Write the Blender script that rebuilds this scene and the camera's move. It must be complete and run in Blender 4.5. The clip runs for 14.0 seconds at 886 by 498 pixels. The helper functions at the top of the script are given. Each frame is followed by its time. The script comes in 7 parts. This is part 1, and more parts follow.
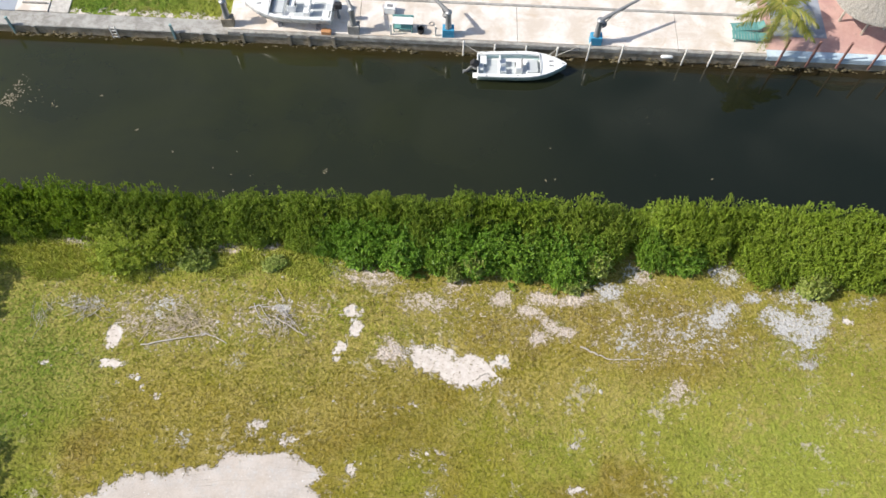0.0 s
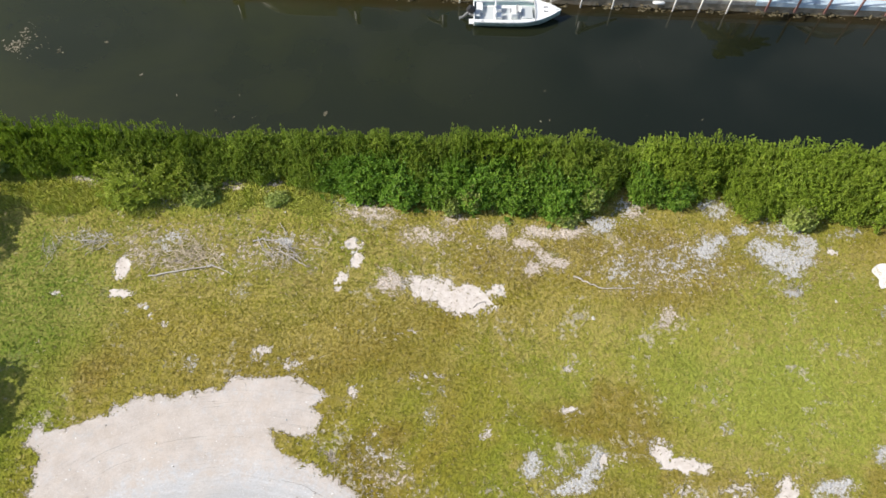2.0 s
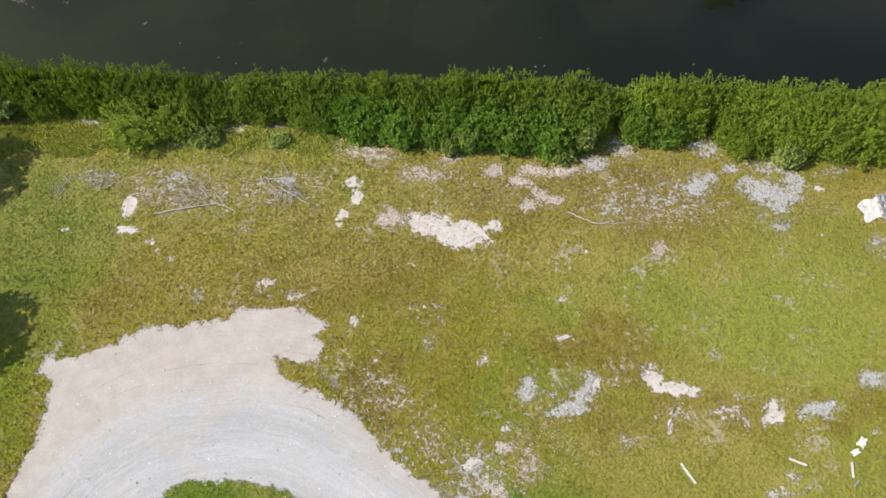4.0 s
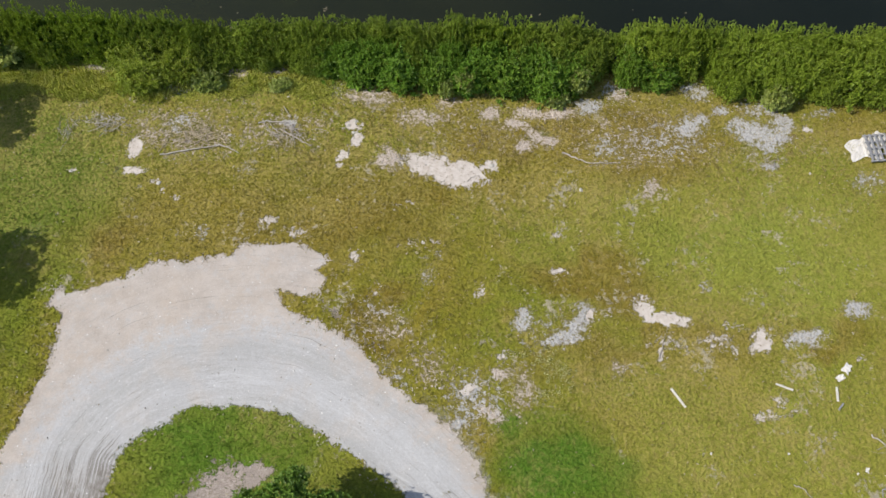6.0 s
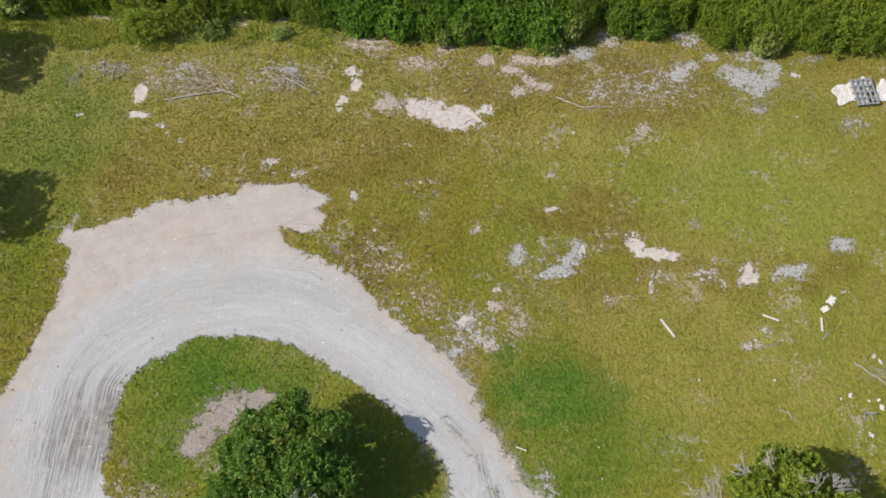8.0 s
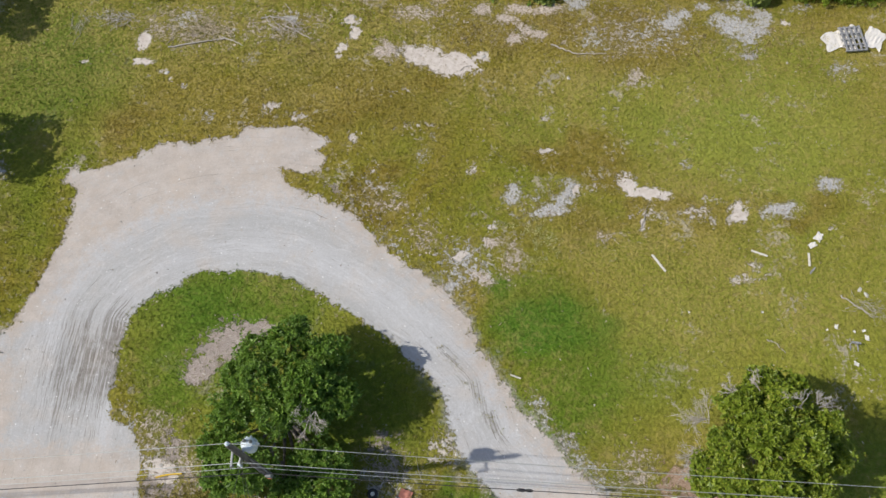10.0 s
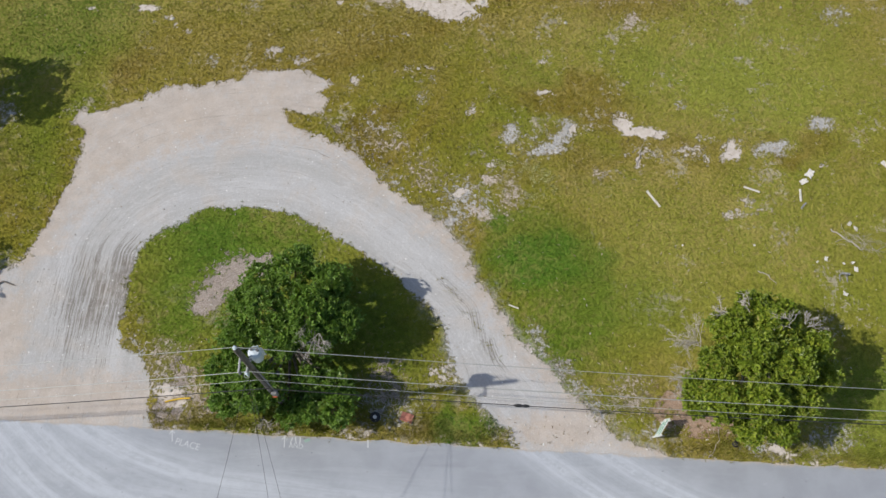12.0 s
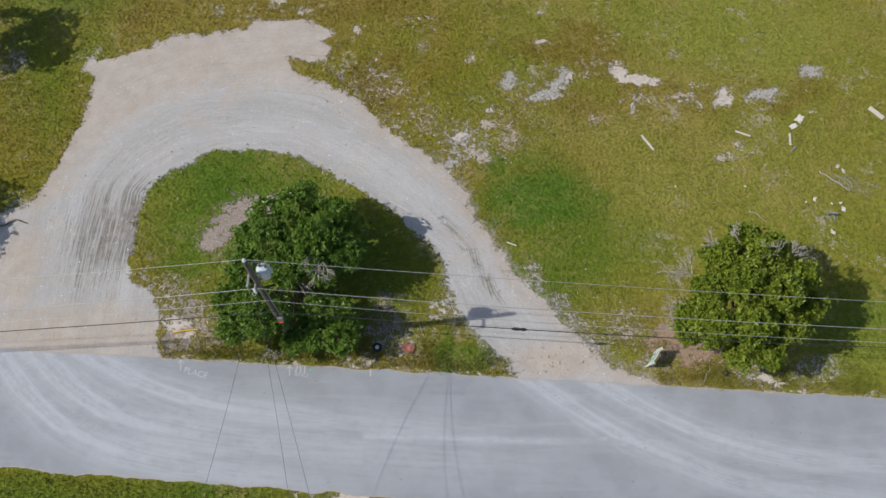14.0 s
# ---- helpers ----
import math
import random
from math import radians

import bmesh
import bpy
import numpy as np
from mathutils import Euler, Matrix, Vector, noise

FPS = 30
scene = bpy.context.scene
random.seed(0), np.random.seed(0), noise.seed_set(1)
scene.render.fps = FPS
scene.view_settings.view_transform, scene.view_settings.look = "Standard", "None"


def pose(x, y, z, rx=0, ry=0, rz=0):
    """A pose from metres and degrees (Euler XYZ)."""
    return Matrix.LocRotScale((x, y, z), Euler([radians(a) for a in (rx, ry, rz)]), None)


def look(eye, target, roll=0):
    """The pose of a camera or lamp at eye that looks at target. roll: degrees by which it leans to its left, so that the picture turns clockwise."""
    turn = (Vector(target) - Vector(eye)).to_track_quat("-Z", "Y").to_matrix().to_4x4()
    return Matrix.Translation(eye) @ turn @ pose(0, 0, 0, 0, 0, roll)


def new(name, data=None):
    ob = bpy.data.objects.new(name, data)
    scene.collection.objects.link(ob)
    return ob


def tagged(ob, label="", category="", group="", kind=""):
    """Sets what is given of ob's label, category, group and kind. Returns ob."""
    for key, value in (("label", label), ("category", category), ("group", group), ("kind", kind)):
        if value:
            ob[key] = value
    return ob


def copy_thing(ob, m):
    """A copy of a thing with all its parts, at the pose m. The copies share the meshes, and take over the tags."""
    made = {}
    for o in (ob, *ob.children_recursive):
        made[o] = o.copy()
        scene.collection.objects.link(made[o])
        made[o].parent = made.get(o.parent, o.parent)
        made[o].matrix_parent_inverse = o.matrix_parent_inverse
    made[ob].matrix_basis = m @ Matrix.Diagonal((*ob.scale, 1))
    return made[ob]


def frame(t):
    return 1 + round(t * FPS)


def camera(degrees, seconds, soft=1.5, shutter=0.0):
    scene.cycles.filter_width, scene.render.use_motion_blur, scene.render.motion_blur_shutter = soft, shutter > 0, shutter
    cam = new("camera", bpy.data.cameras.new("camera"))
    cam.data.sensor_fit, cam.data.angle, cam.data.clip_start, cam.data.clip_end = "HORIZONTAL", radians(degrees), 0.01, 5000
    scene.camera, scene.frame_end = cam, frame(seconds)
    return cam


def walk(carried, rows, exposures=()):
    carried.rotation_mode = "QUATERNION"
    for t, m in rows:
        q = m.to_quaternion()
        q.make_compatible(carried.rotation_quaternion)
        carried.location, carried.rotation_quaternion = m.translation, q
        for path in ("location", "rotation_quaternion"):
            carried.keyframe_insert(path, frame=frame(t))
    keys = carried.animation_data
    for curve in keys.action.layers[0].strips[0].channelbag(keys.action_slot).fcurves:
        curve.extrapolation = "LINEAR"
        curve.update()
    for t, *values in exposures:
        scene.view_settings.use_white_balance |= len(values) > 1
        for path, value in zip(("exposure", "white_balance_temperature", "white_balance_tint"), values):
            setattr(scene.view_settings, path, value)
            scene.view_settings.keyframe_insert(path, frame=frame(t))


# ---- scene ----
cam = camera(57.5, 14.0, soft=1.5)
PATH = [
    (0, (-3.148, -13.428, 42.277), (-3.151, -12.534, 40.487), 1.3),
    (0.5, (-3.11, -14.265, 42.264), (-3.112, -13.38, 40.471), 1.4),
    (1, (-3.076, -15.111, 42.249), (-3.075, -14.233, 40.453), 1.4),
    (1.5, (-3.046, -15.971, 42.241), (-3.045, -15.1, 40.441), 1.4),
    (2, (-3.016, -16.832, 42.234), (-3.015, -15.967, 40.431), 1.3),
    (2.5, (-2.985, -17.683, 42.226), (-2.984, -16.824, 40.42), 1.3),
    (3, (-2.957, -18.523, 42.221), (-2.955, -17.67, 40.412), 1.3),
    (5.5, (-2.811, -22.635, 42.108), (-2.805, -21.813, 40.285), 1.2),
    (6, (-2.767, -23.482, 42.099), (-2.761, -22.664, 40.274), 1.2),
    (6.5, (-2.706, -24.354, 42.094), (-2.7, -23.539, 40.268), 1.1),
    (7, (-2.629, -25.237, 42.085), (-2.623, -24.425, 40.257), 1.1),
    (7.5, (-2.549, -26.116, 42.068), (-2.545, -25.308, 40.238), 1.0),
    (8, (-2.472, -26.989, 42.043), (-2.469, -26.184, 40.213), 0.9),
    (10.3, (-2.133, -30.946, 41.79), (-2.135, -30.156, 39.953), 0.5),
    (10.5, (-2.106, -31.275, 41.782), (-2.109, -30.489, 39.944), 0.4),
    (11, (-2.05, -32.067, 41.753), (-2.054, -31.286, 39.912), 0.2),
    (11.5, (-2.014, -32.864, 41.728), (-2.02, -32.088, 39.884), 0.2),
    (12, (-2.005, -33.672, 41.71), (-2.011, -32.902, 39.864), 0.1),
    (12.5, (-2.025, -34.511, 41.706), (-2.03, -33.745, 39.859), 0.2),
    (13, (-2.051, -35.388, 41.711), (-2.054, -34.623, 39.863), 0.3),
    (13.5, (-2.074, -36.275, 41.718), (-2.076, -35.512, 39.87), 0.4),
    (14, (-2.086, -37.163, 41.725), (-2.087, -36.401, 39.875), 0.5),
]
EXPOSURES = [(0, 0.26), (3, 0.18), (5.5, -0.10), (8, -0.20), (11, -0.30), (13, -0.45), (14, -0.54)]
walk(cam, [(t, look(eye, target, roll)) for t, eye, target, roll in PATH], EXPOSURES)

# ---------------------------------------------------------------- light
SUN_UP, SHADOW = 43.5, Vector((0.9917, 0.1285, 0.0))
world = bpy.data.worlds.new("sky")
scene.world = world
world.use_nodes = True
wn = world.node_tree
wn.nodes.clear()
sky = wn.nodes.new("ShaderNodeTexSky")
sky.sky_type, sky.sun_disc = "NISHITA", False
sky.sun_elevation = radians(SUN_UP)
sky.sun_rotation = math.atan2(-SHADOW.x, -SHADOW.y)
sky.air_density, sky.dust_density = 1.0, 1.6
back = wn.nodes.new("ShaderNodeBackground")
back.inputs["Strength"].default_value = 0.125
wout = wn.nodes.new("ShaderNodeOutputWorld")
wn.links.new(sky.outputs[0], back.inputs["Color"])
wn.links.new(back.outputs[0], wout.inputs["Surface"])
sun = new("sun", bpy.data.lights.new("sun", "SUN"))
sun.data.energy, sun.data.angle, sun.data.color = 4.3, radians(0.6), (1.0, 0.95, 0.86)
sun_dir = (SHADOW * math.cos(radians(SUN_UP)) + Vector((0, 0, -math.sin(radians(SUN_UP))))).normalized()
sun.matrix_world = look((-40, -6, 60), Vector((-40, -6, 60)) + sun_dir)


# ---------------------------------------------------------------- materials
class Nodes:
    """Short hand for node graphs."""

    def __init__(self, name):
        self.mat = bpy.data.materials.new(name)
        self.mat.use_nodes = True
        self.tree = self.mat.node_tree
        self.tree.nodes.clear()
        self.out = self.tree.nodes.new("ShaderNodeOutputMaterial")
        self.bsdf = self.tree.nodes.new("ShaderNodeBsdfPrincipled")
        self.link(self.bsdf.outputs[0], self.out.inputs["Surface"])

    def link(self, a, b):
        self.tree.links.new(a, b)

    def put(self, socket, value):
        if isinstance(value, bpy.types.NodeSocket):
            self.link(value, socket)
        elif isinstance(value, tuple) and len(value) == 3 and socket.type == "RGBA":
            socket.default_value = (*value, 1)
        else:
            socket.default_value = value

    def position(self):
        return self.tree.nodes.new("ShaderNodeNewGeometry").outputs["Position"]

    def local(self):
        return self.tree.nodes.new("ShaderNodeTexCoord").outputs["Object"]

    def island(self):
        return self.tree.nodes.new("ShaderNodeNewGeometry").outputs["Random Per Island"]

    def chance(self):
        return self.tree.nodes.new("ShaderNodeObjectInfo").outputs["Random"]

    def attribute(self, name):
        n = self.tree.nodes.new("ShaderNodeAttribute")
        n.attribute_name = name
        return n

    def split(self, colour):
        n = self.tree.nodes.new("ShaderNodeSeparateColor")
        self.link(colour, n.inputs[0])
        return n.outputs

    def scaled(self, vec, scale, turn=0.0):
        n = self.tree.nodes.new("ShaderNodeMapping")
        self.link(vec, n.inputs["Vector"])
        n.inputs["Scale"].default_value = scale
        n.inputs["Rotation"].default_value = (0, 0, radians(turn))
        return n.outputs[0]

    def joined(self, x, y, z=0.0):
        n = self.tree.nodes.new("ShaderNodeCombineXYZ")
        for s, v in zip(n.inputs, (x, y, z)):
            self.put(s, v)
        return n.outputs[0]

    def noise(self, vec, scale, detail=3.0, rough=0.55, warp=0.0):
        n = self.tree.nodes.new("ShaderNodeTexNoise")
        self.link(vec, n.inputs["Vector"])
        for k, v in (("Scale", scale), ("Detail", detail), ("Roughness", rough), ("Distortion", warp)):
            n.inputs[k].default_value = v
        return n.outputs["Fac"]

    def cells(self, vec, scale, out="Distance"):
        n = self.tree.nodes.new("ShaderNodeTexVoronoi")
        self.link(vec, n.inputs["Vector"])
        n.inputs["Scale"].default_value = scale
        return n.outputs[out]

    def sum(self, a, b, op="ADD", c=None):
        n = self.tree.nodes.new("ShaderNodeMath")
        n.operation = op
        self.put(n.inputs[0], a)
        self.put(n.inputs[1], b)
        if c is not None:
            self.put(n.inputs[2], c)
        return n.outputs[0]

    def span(self, v, a, b, c=0.0, d=1.0, smooth=True):
        n = self.tree.nodes.new("ShaderNodeMapRange")
        n.interpolation_type = "SMOOTHSTEP" if smooth else "LINEAR"
        self.put(n.inputs[0], v)
        for i, w in enumerate((a, b, c, d)):
            n.inputs[1 + i].default_value = w
        return n.outputs[0]

    def mix(self, fac, a, b, kind="MIX"):
        n = self.tree.nodes.new("ShaderNodeMix")
        n.data_type, n.blend_type = "RGBA", kind
        self.put(n.inputs[0], fac)
        self.put(n.inputs[6], a)
        self.put(n.inputs[7], b)
        return n.outputs[2]

    def bump(self, height, strength=0.4, distance=0.02):
        n = self.tree.nodes.new("ShaderNodeBump")
        n.inputs["Strength"].default_value, n.inputs["Distance"].default_value = strength, distance
        self.link(height, n.inputs["Height"])
        self.link(n.outputs[0], self.bsdf.inputs["Normal"])

    def done(self, colour, rough=0.8, metal=0.0, **more):
        self.put(self.bsdf.inputs["Base Color"], colour)
        self.put(self.bsdf.inputs["Roughness"], rough)
        self.put(self.bsdf.inputs["Metallic"], metal)
        for k, v in more.items():
            self.put(self.bsdf.inputs[k.replace("_", " ")], v)
        return self.mat


def worn(name, colour, dirt=(0.2, 0.18, 0.15), rough=0.6, metal=0.0, scale=3.0, amount=0.5, relief=0.2):
    """A paint, metal or plastic with stains at two scales."""
    g = Nodes(name)
    p = g.local()
    n1, n2 = g.noise(p, scale, 5, 0.65), g.noise(p, scale * 9, 3, 0.6)
    m = g.sum(g.span(n1, 0.45, 0.75), g.span(n2, 0.4, 0.8), "MULTIPLY")
    c = g.mix(g.sum(m, amount, "MULTIPLY"), colour, dirt)
    g.bump(n2, relief, 0.01)
    return g.done(c, g.span(n1, 0.3, 0.7, rough - 0.1, min(1, rough + 0.12)), metal)


def grass_tint(g, p, m2):
    """Colour of the turf at a place: olive, yellowed, browned, lush."""
    big, mid, fine = g.noise(p, 0.09, 4, 0.6, 0.6), g.noise(p, 0.45, 4, 0.6), g.noise(p, 3.2, 3, 0.6)
    c = g.mix(g.span(big, 0.36, 0.64), (0.290, 0.235, 0.028), (0.235, 0.265, 0.022))
    c = g.mix(g.sum(g.span(mid, 0.45, 0.72), 0.55, "MULTIPLY"), c, (0.345, 0.268, 0.05))
    c = g.mix(g.sum(g.attribute("fresh").outputs["Fac"], 0.75, "MULTIPLY"), c, (0.330, 0.378, 0.062))
    c = g.mix(g.sum(g.span(m2[2], 0.02, 0.8), 0.93, "MULTIPLY"), c, (0.070, 0.200, 0.012))
    c = g.mix(g.sum(g.span(m2[1], 0.05, 0.95), 0.75, "MULTIPLY"), c, (0.225, 0.145, 0.020))
    c = g.mix(g.sum(g.span(fine, 0.35, 0.75), 0.45, "MULTIPLY"), c, (0.110, 0.118, 0.014))
    grit = g.noise(p, 4.6, 2, 0.5)
    c = g.mix(g.span(grit, 0.30, 0.50, 0.24, 0), c, (0.080, 0.092, 0.010))
    c = g.mix(g.span(grit, 0.52, 0.70, 0, 0.20), c, (0.43, 0.40, 0.10))
    dry = g.sum(g.noise(p, 2.1, 5, 0.7, 0.5), g.sum(g.noise(p, 0.22, 3), 0.6, "MULTIPLY"))
    c = g.mix(g.span(dry, 0.80, 1.02, 0, 0.6), c, (0.42, 0.335, 0.12))
    clods = g.sum(g.span(g.noise(p, 4.6, 4, 0.7), 0.50, 0.66), g.sum(g.span(m2[0], 0.2, 0.8), 0.7, "MULTIPLY"), "MULTIPLY")
    c = g.mix(clods, c, (0.13, 0.105, 0.022))
    spots = g.sum(g.noise(p, 2.6, 6, 0.8, 0.3), g.sum(g.noise(p, 0.33, 3), 0.75, "MULTIPLY"))
    c = g.mix(g.sum(g.span(spots, 0.985, 1.06, 0, 0.9), g.span(m2[2], 0.1, 0.5, 1, 0), "MULTIPLY"), c, (0.50, 0.45, 0.36))
    c = g.mix(g.sum(g.span(g.noise(p, 4.8, 4, 0.75), 0.54, 0.68), g.span(g.noise(p, 0.6, 3), 0.4, 0.6, 0.05, 0.4), "MULTIPLY"), c, (0.075, 0.085, 0.014))
    tufts = g.span(g.sum(g.noise(p, 5.5, 4, 0.7), g.sum(g.noise(p, 0.5, 3), 0.35, "MULTIPLY")), 0.58, 0.80)
    c = g.mix(g.sum(g.sum(tufts, m2[0], "MULTIPLY"), 0.7, "MULTIPLY"), c, (0.46, 0.375, 0.12))
    c = g.mix(g.span(m2[2], 0.05, 1.15, 0, 0.62), c, g.mix(g.span(fine, 0.3, 0.7), (0.060, 0.150, 0.012), (0.125, 0.240, 0.024)))
    return c


def ground_material():
    g = Nodes("ground_cover")
    p = g.position()
    a1, a2 = g.attribute("cover"), g.attribute("kind_of_ground")
    m1, m2 = g.split(a1.outputs["Color"]), g.split(a2.outputs["Color"])
    gravel = a2.outputs["Alpha"]
    mulch = a1.outputs["Alpha"]
    track = g.attribute("track").outputs["Fac"]
    along = g.attribute("along").outputs["Fac"]
    turf = grass_tint(g, p, m2)
    grain, fine = g.noise(p, 12, 4, 0.7), g.noise(p, 26, 3, 0.75)
    turf = g.mix(g.span(fine, 0.3, 0.7, 0, 0.25), turf, (0.085, 0.082, 0.014))
    turf = g.mix(g.span(g.noise(p, 9, 4, 0.7), 0.6, 0.75, 0, 0.32), turf, (0.34, 0.29, 0.12))
    edge = g.sum(g.noise(p, 1.6, 6, 0.72), 0.5, "SUBTRACT")
    speck = g.sum(g.noise(p, 7.5, 4, 0.75), 0.5, "SUBTRACT")
    rag = g.sum(g.sum(edge, 2.8, "MULTIPLY"), g.sum(speck, 1.4, "MULTIPLY"))

    tuft = g.sum(g.noise(p, 3.6, 3, 0.65), 0.5, "SUBTRACT")
    blot = g.sum(g.sum(edge, 2.2, "MULTIPLY"), g.sum(g.sum(speck, 2.2, "MULTIPLY"), g.sum(tuft, 2.3, "MULTIPLY")))

    def mask(v, a, b, rough=None):
        return g.sum(g.span(g.sum(v, rough or rag), a, b), g.span(v, 0.03, 0.18), "MULTIPLY")

    stones = g.cells(p, 26)
    straw = g.mix(g.span(grain, 0.3, 0.7), (0.49, 0.41, 0.345), (0.68, 0.60, 0.535))
    straw = g.mix(g.span(fine, 0.4, 0.7, 0, 0.7), straw, (0.20, 0.14, 0.09))
    thatch = g.span(g.sum(g.sum(m1[1], m1[2], "MAXIMUM"), g.sum(rag, 0.6, "MULTIPLY")), 0.12, 0.55, 0, 0.6)
    turf = g.mix(thatch, turf, g.mix(g.span(grain, 0.35, 0.65), (0.105, 0.098, 0.035), (0.25, 0.20, 0.10)))
    c = g.mix(mask(m1[1], 0.40, 0.84, blot), turf, straw)
    grey = g.mix(g.span(grain, 0.3, 0.72), (0.40, 0.385, 0.37), (0.60, 0.59, 0.585))
    grey = g.mix(g.span(fine, 0.45, 0.7, 0, 0.45), grey, (0.16, 0.15, 0.12))
    c = g.mix(mask(m1[2], 0.38, 0.90, blot), c, grey)
    sand = g.mix(g.span(g.noise(p, 2.5, 5, 0.65), 0.3, 0.7), (0.57, 0.50, 0.44), (0.69, 0.63, 0.575))
    sand = g.mix(g.span(stones, 0.0, 0.3, 0.25, 0), sand, (0.36, 0.30, 0.25))
    bare_sand = mask(m1[0], 0.36, 0.70, g.sum(rag, g.sum(tuft, 1.1, "MULTIPLY")))
    c = g.mix(bare_sand, c, sand)
    bark = g.mix(g.span(fine, 0.35, 0.65), (0.20, 0.155, 0.125), (0.56, 0.49, 0.44))
    bark = g.mix(g.span(g.noise(p, 1.1, 4), 0.4, 0.65, 0, 0.5), bark, (0.30, 0.26, 0.23))
    across = g.tree.nodes.new("ShaderNodeSeparateXYZ")
    g.link(p, across.inputs[0])
    bark = g.mix(g.span(across.outputs[0], 4.0, 9.0, 0, 0.75), bark, g.mix(g.span(fine, 0.35, 0.65), (0.26, 0.155, 0.085), (0.52, 0.36, 0.25)))
    mulched = mask(mulch, 0.40, 0.62)
    c = g.mix(mulched, c, bark)
    # crushed limestone drive, with wheel streaks that follow its bend
    wander = g.sum(g.noise(p, 0.55, 4, 0.6), 0.9, "MULTIPLY")
    streak_at = g.joined(g.sum(g.sum(track, wander), 7.5, "MULTIPLY"), g.sum(along, 0.3, "MULTIPLY"), 0.0)
    streak = g.noise(streak_at, 1.0, 6, 0.72)
    broad = g.noise(g.joined(g.sum(track, 0.5, "MULTIPLY"), g.sum(along, 0.05, "MULTIPLY"), 3.0), 1.0, 3, 0.5)
    lump, pebble = g.noise(p, 1.3, 7, 0.76, 0.5), g.noise(p, 9, 5, 0.8)
    lime = g.mix(g.span(broad, 0.36, 0.64), (0.45, 0.445, 0.44), (0.525, 0.522, 0.525))
    lime = g.mix(g.span(g.noise(p, 0.35, 4, 0.6, 0.4), 0.45, 0.7, 0, 0.6), lime, (0.535, 0.475, 0.42))
    lime = g.mix(g.span(lump, 0.50, 0.74, 0, 0.36), lime, (0.72, 0.72, 0.725))
    lime = g.mix(g.span(lump, 0.30, 0.46, 0.30, 0), lime, (0.40, 0.365, 0.33))
    lime = g.mix(g.span(streak, 0.50, 0.68, 0, 0.34), lime, (0.70, 0.705, 0.72))
    lime = g.mix(g.span(streak, 0.32, 0.47, 0.26, 0), lime, (0.33, 0.315, 0.30))
    lime = g.mix(g.span(pebble, 0.34, 0.48, 0.34, 0), lime, (0.33, 0.305, 0.285))
    lime = g.mix(g.span(pebble, 0.54, 0.68, 0, 0.38), lime, (0.78, 0.775, 0.765))
    tan = g.mix(g.span(g.noise(p, 1.1, 4, 0.6), 0.32, 0.68), (0.49, 0.425, 0.37), (0.58, 0.515, 0.46))
    tan = g.mix(g.span(pebble, 0.36, 0.48, 0.30, 0), tan, (0.33, 0.275, 0.23))
    tan = g.mix(g.span(pebble, 0.56, 0.68, 0, 0.35), tan, (0.72, 0.68, 0.63))
    tan = g.mix(g.span(streak, 0.30, 0.45, 0.28, 0), tan, (0.36, 0.31, 0.27))
    tan = g.mix(g.span(g.noise(p, 0.6, 4, 0.6), 0.45, 0.7, 0, 0.6), tan, (0.52, 0.43, 0.35))
    lime = g.mix(g.span(g.sum(g.attribute("tan").outputs["Fac"], g.sum(rag, 0.75, "MULTIPLY")), 0.15, 0.95, 0, 0.92), lime, tan)
    comb = g.noise(g.joined(g.sum(g.sum(track, g.sum(g.noise(p, 1.2, 3, 0.6), 0.16, "MULTIPLY")), 11.0, "MULTIPLY"), g.sum(along, 0.35, "MULTIPLY"), 7.0), 1.0, 5, 0.75)
    rut = g.span(g.sum(g.attribute("rut").outputs["Fac"], g.sum(g.sum(comb, 0.5, "SUBTRACT"), 4.6, "MULTIPLY")), 0.35, 1.05, 0, 0.8)
    rut = g.sum(rut, g.span(g.noise(p, 1.9, 5, 0.75), 0.34, 0.60, 0.6, 1.0), "MULTIPLY")
    lime = g.mix(rut, lime, (0.16, 0.138, 0.112))
    lime = g.mix(g.span(fine, 0.5, 0.72, 0, 0.20), lime, (0.25, 0.23, 0.21))
    lime = g.mix(g.span(g.noise(p, 17, 2, 0.6), 0.62, 0.72, 0, 0.4), lime, (0.74, 0.73, 0.72))
    lime = g.mix(g.span(g.cells(p, 1.5), 0.045, 0.07, 0.75, 0), lime, (0.80, 0.80, 0.79))
    lime = g.mix(g.span(g.cells(p, 5.5), 0.03, 0.09, 0.5, 0), lime, (0.16, 0.14, 0.12))
    shore = g.span(g.sum(gravel, g.sum(g.sum(edge, 1.0, "MULTIPLY"), g.sum(speck, 0.9, "MULTIPLY"))), -0.06, 0.06)
    thin = g.span(g.sum(gravel, g.sum(g.sum(edge, 2.4, "MULTIPLY"), g.sum(speck, 1.2, "MULTIPLY"))), -0.6, 0.1, 0, 0.5)
    c = g.mix(g.sum(thin, g.span(across.outputs[0], -5.0, -1.0), "MULTIPLY"), c, grey)
    c = g.mix(shore, c, lime)
    # mud of the canal's bed and bank
    z = g.tree.nodes.new("ShaderNodeSeparateXYZ")
    g.link(p, z.inputs[0])
    c = g.mix(g.span(z.outputs[2], -0.9, -0.45, 1, 0), c, (0.05, 0.045, 0.03))
    hummock = g.sum(g.noise(p, 5.2, 2, 0.55), g.span(g.sum(g.sum(shore, bare_sand, "MAXIMUM"), g.sum(mulched, 0.7, "MULTIPLY"), "MAXIMUM"), 0.0, 1.0, 1.0, 0.06), "MULTIPLY")
    g.bump(g.sum(hummock, g.sum(g.sum(grain, fine), 0.05, "MULTIPLY")), 0.9, 0.13)
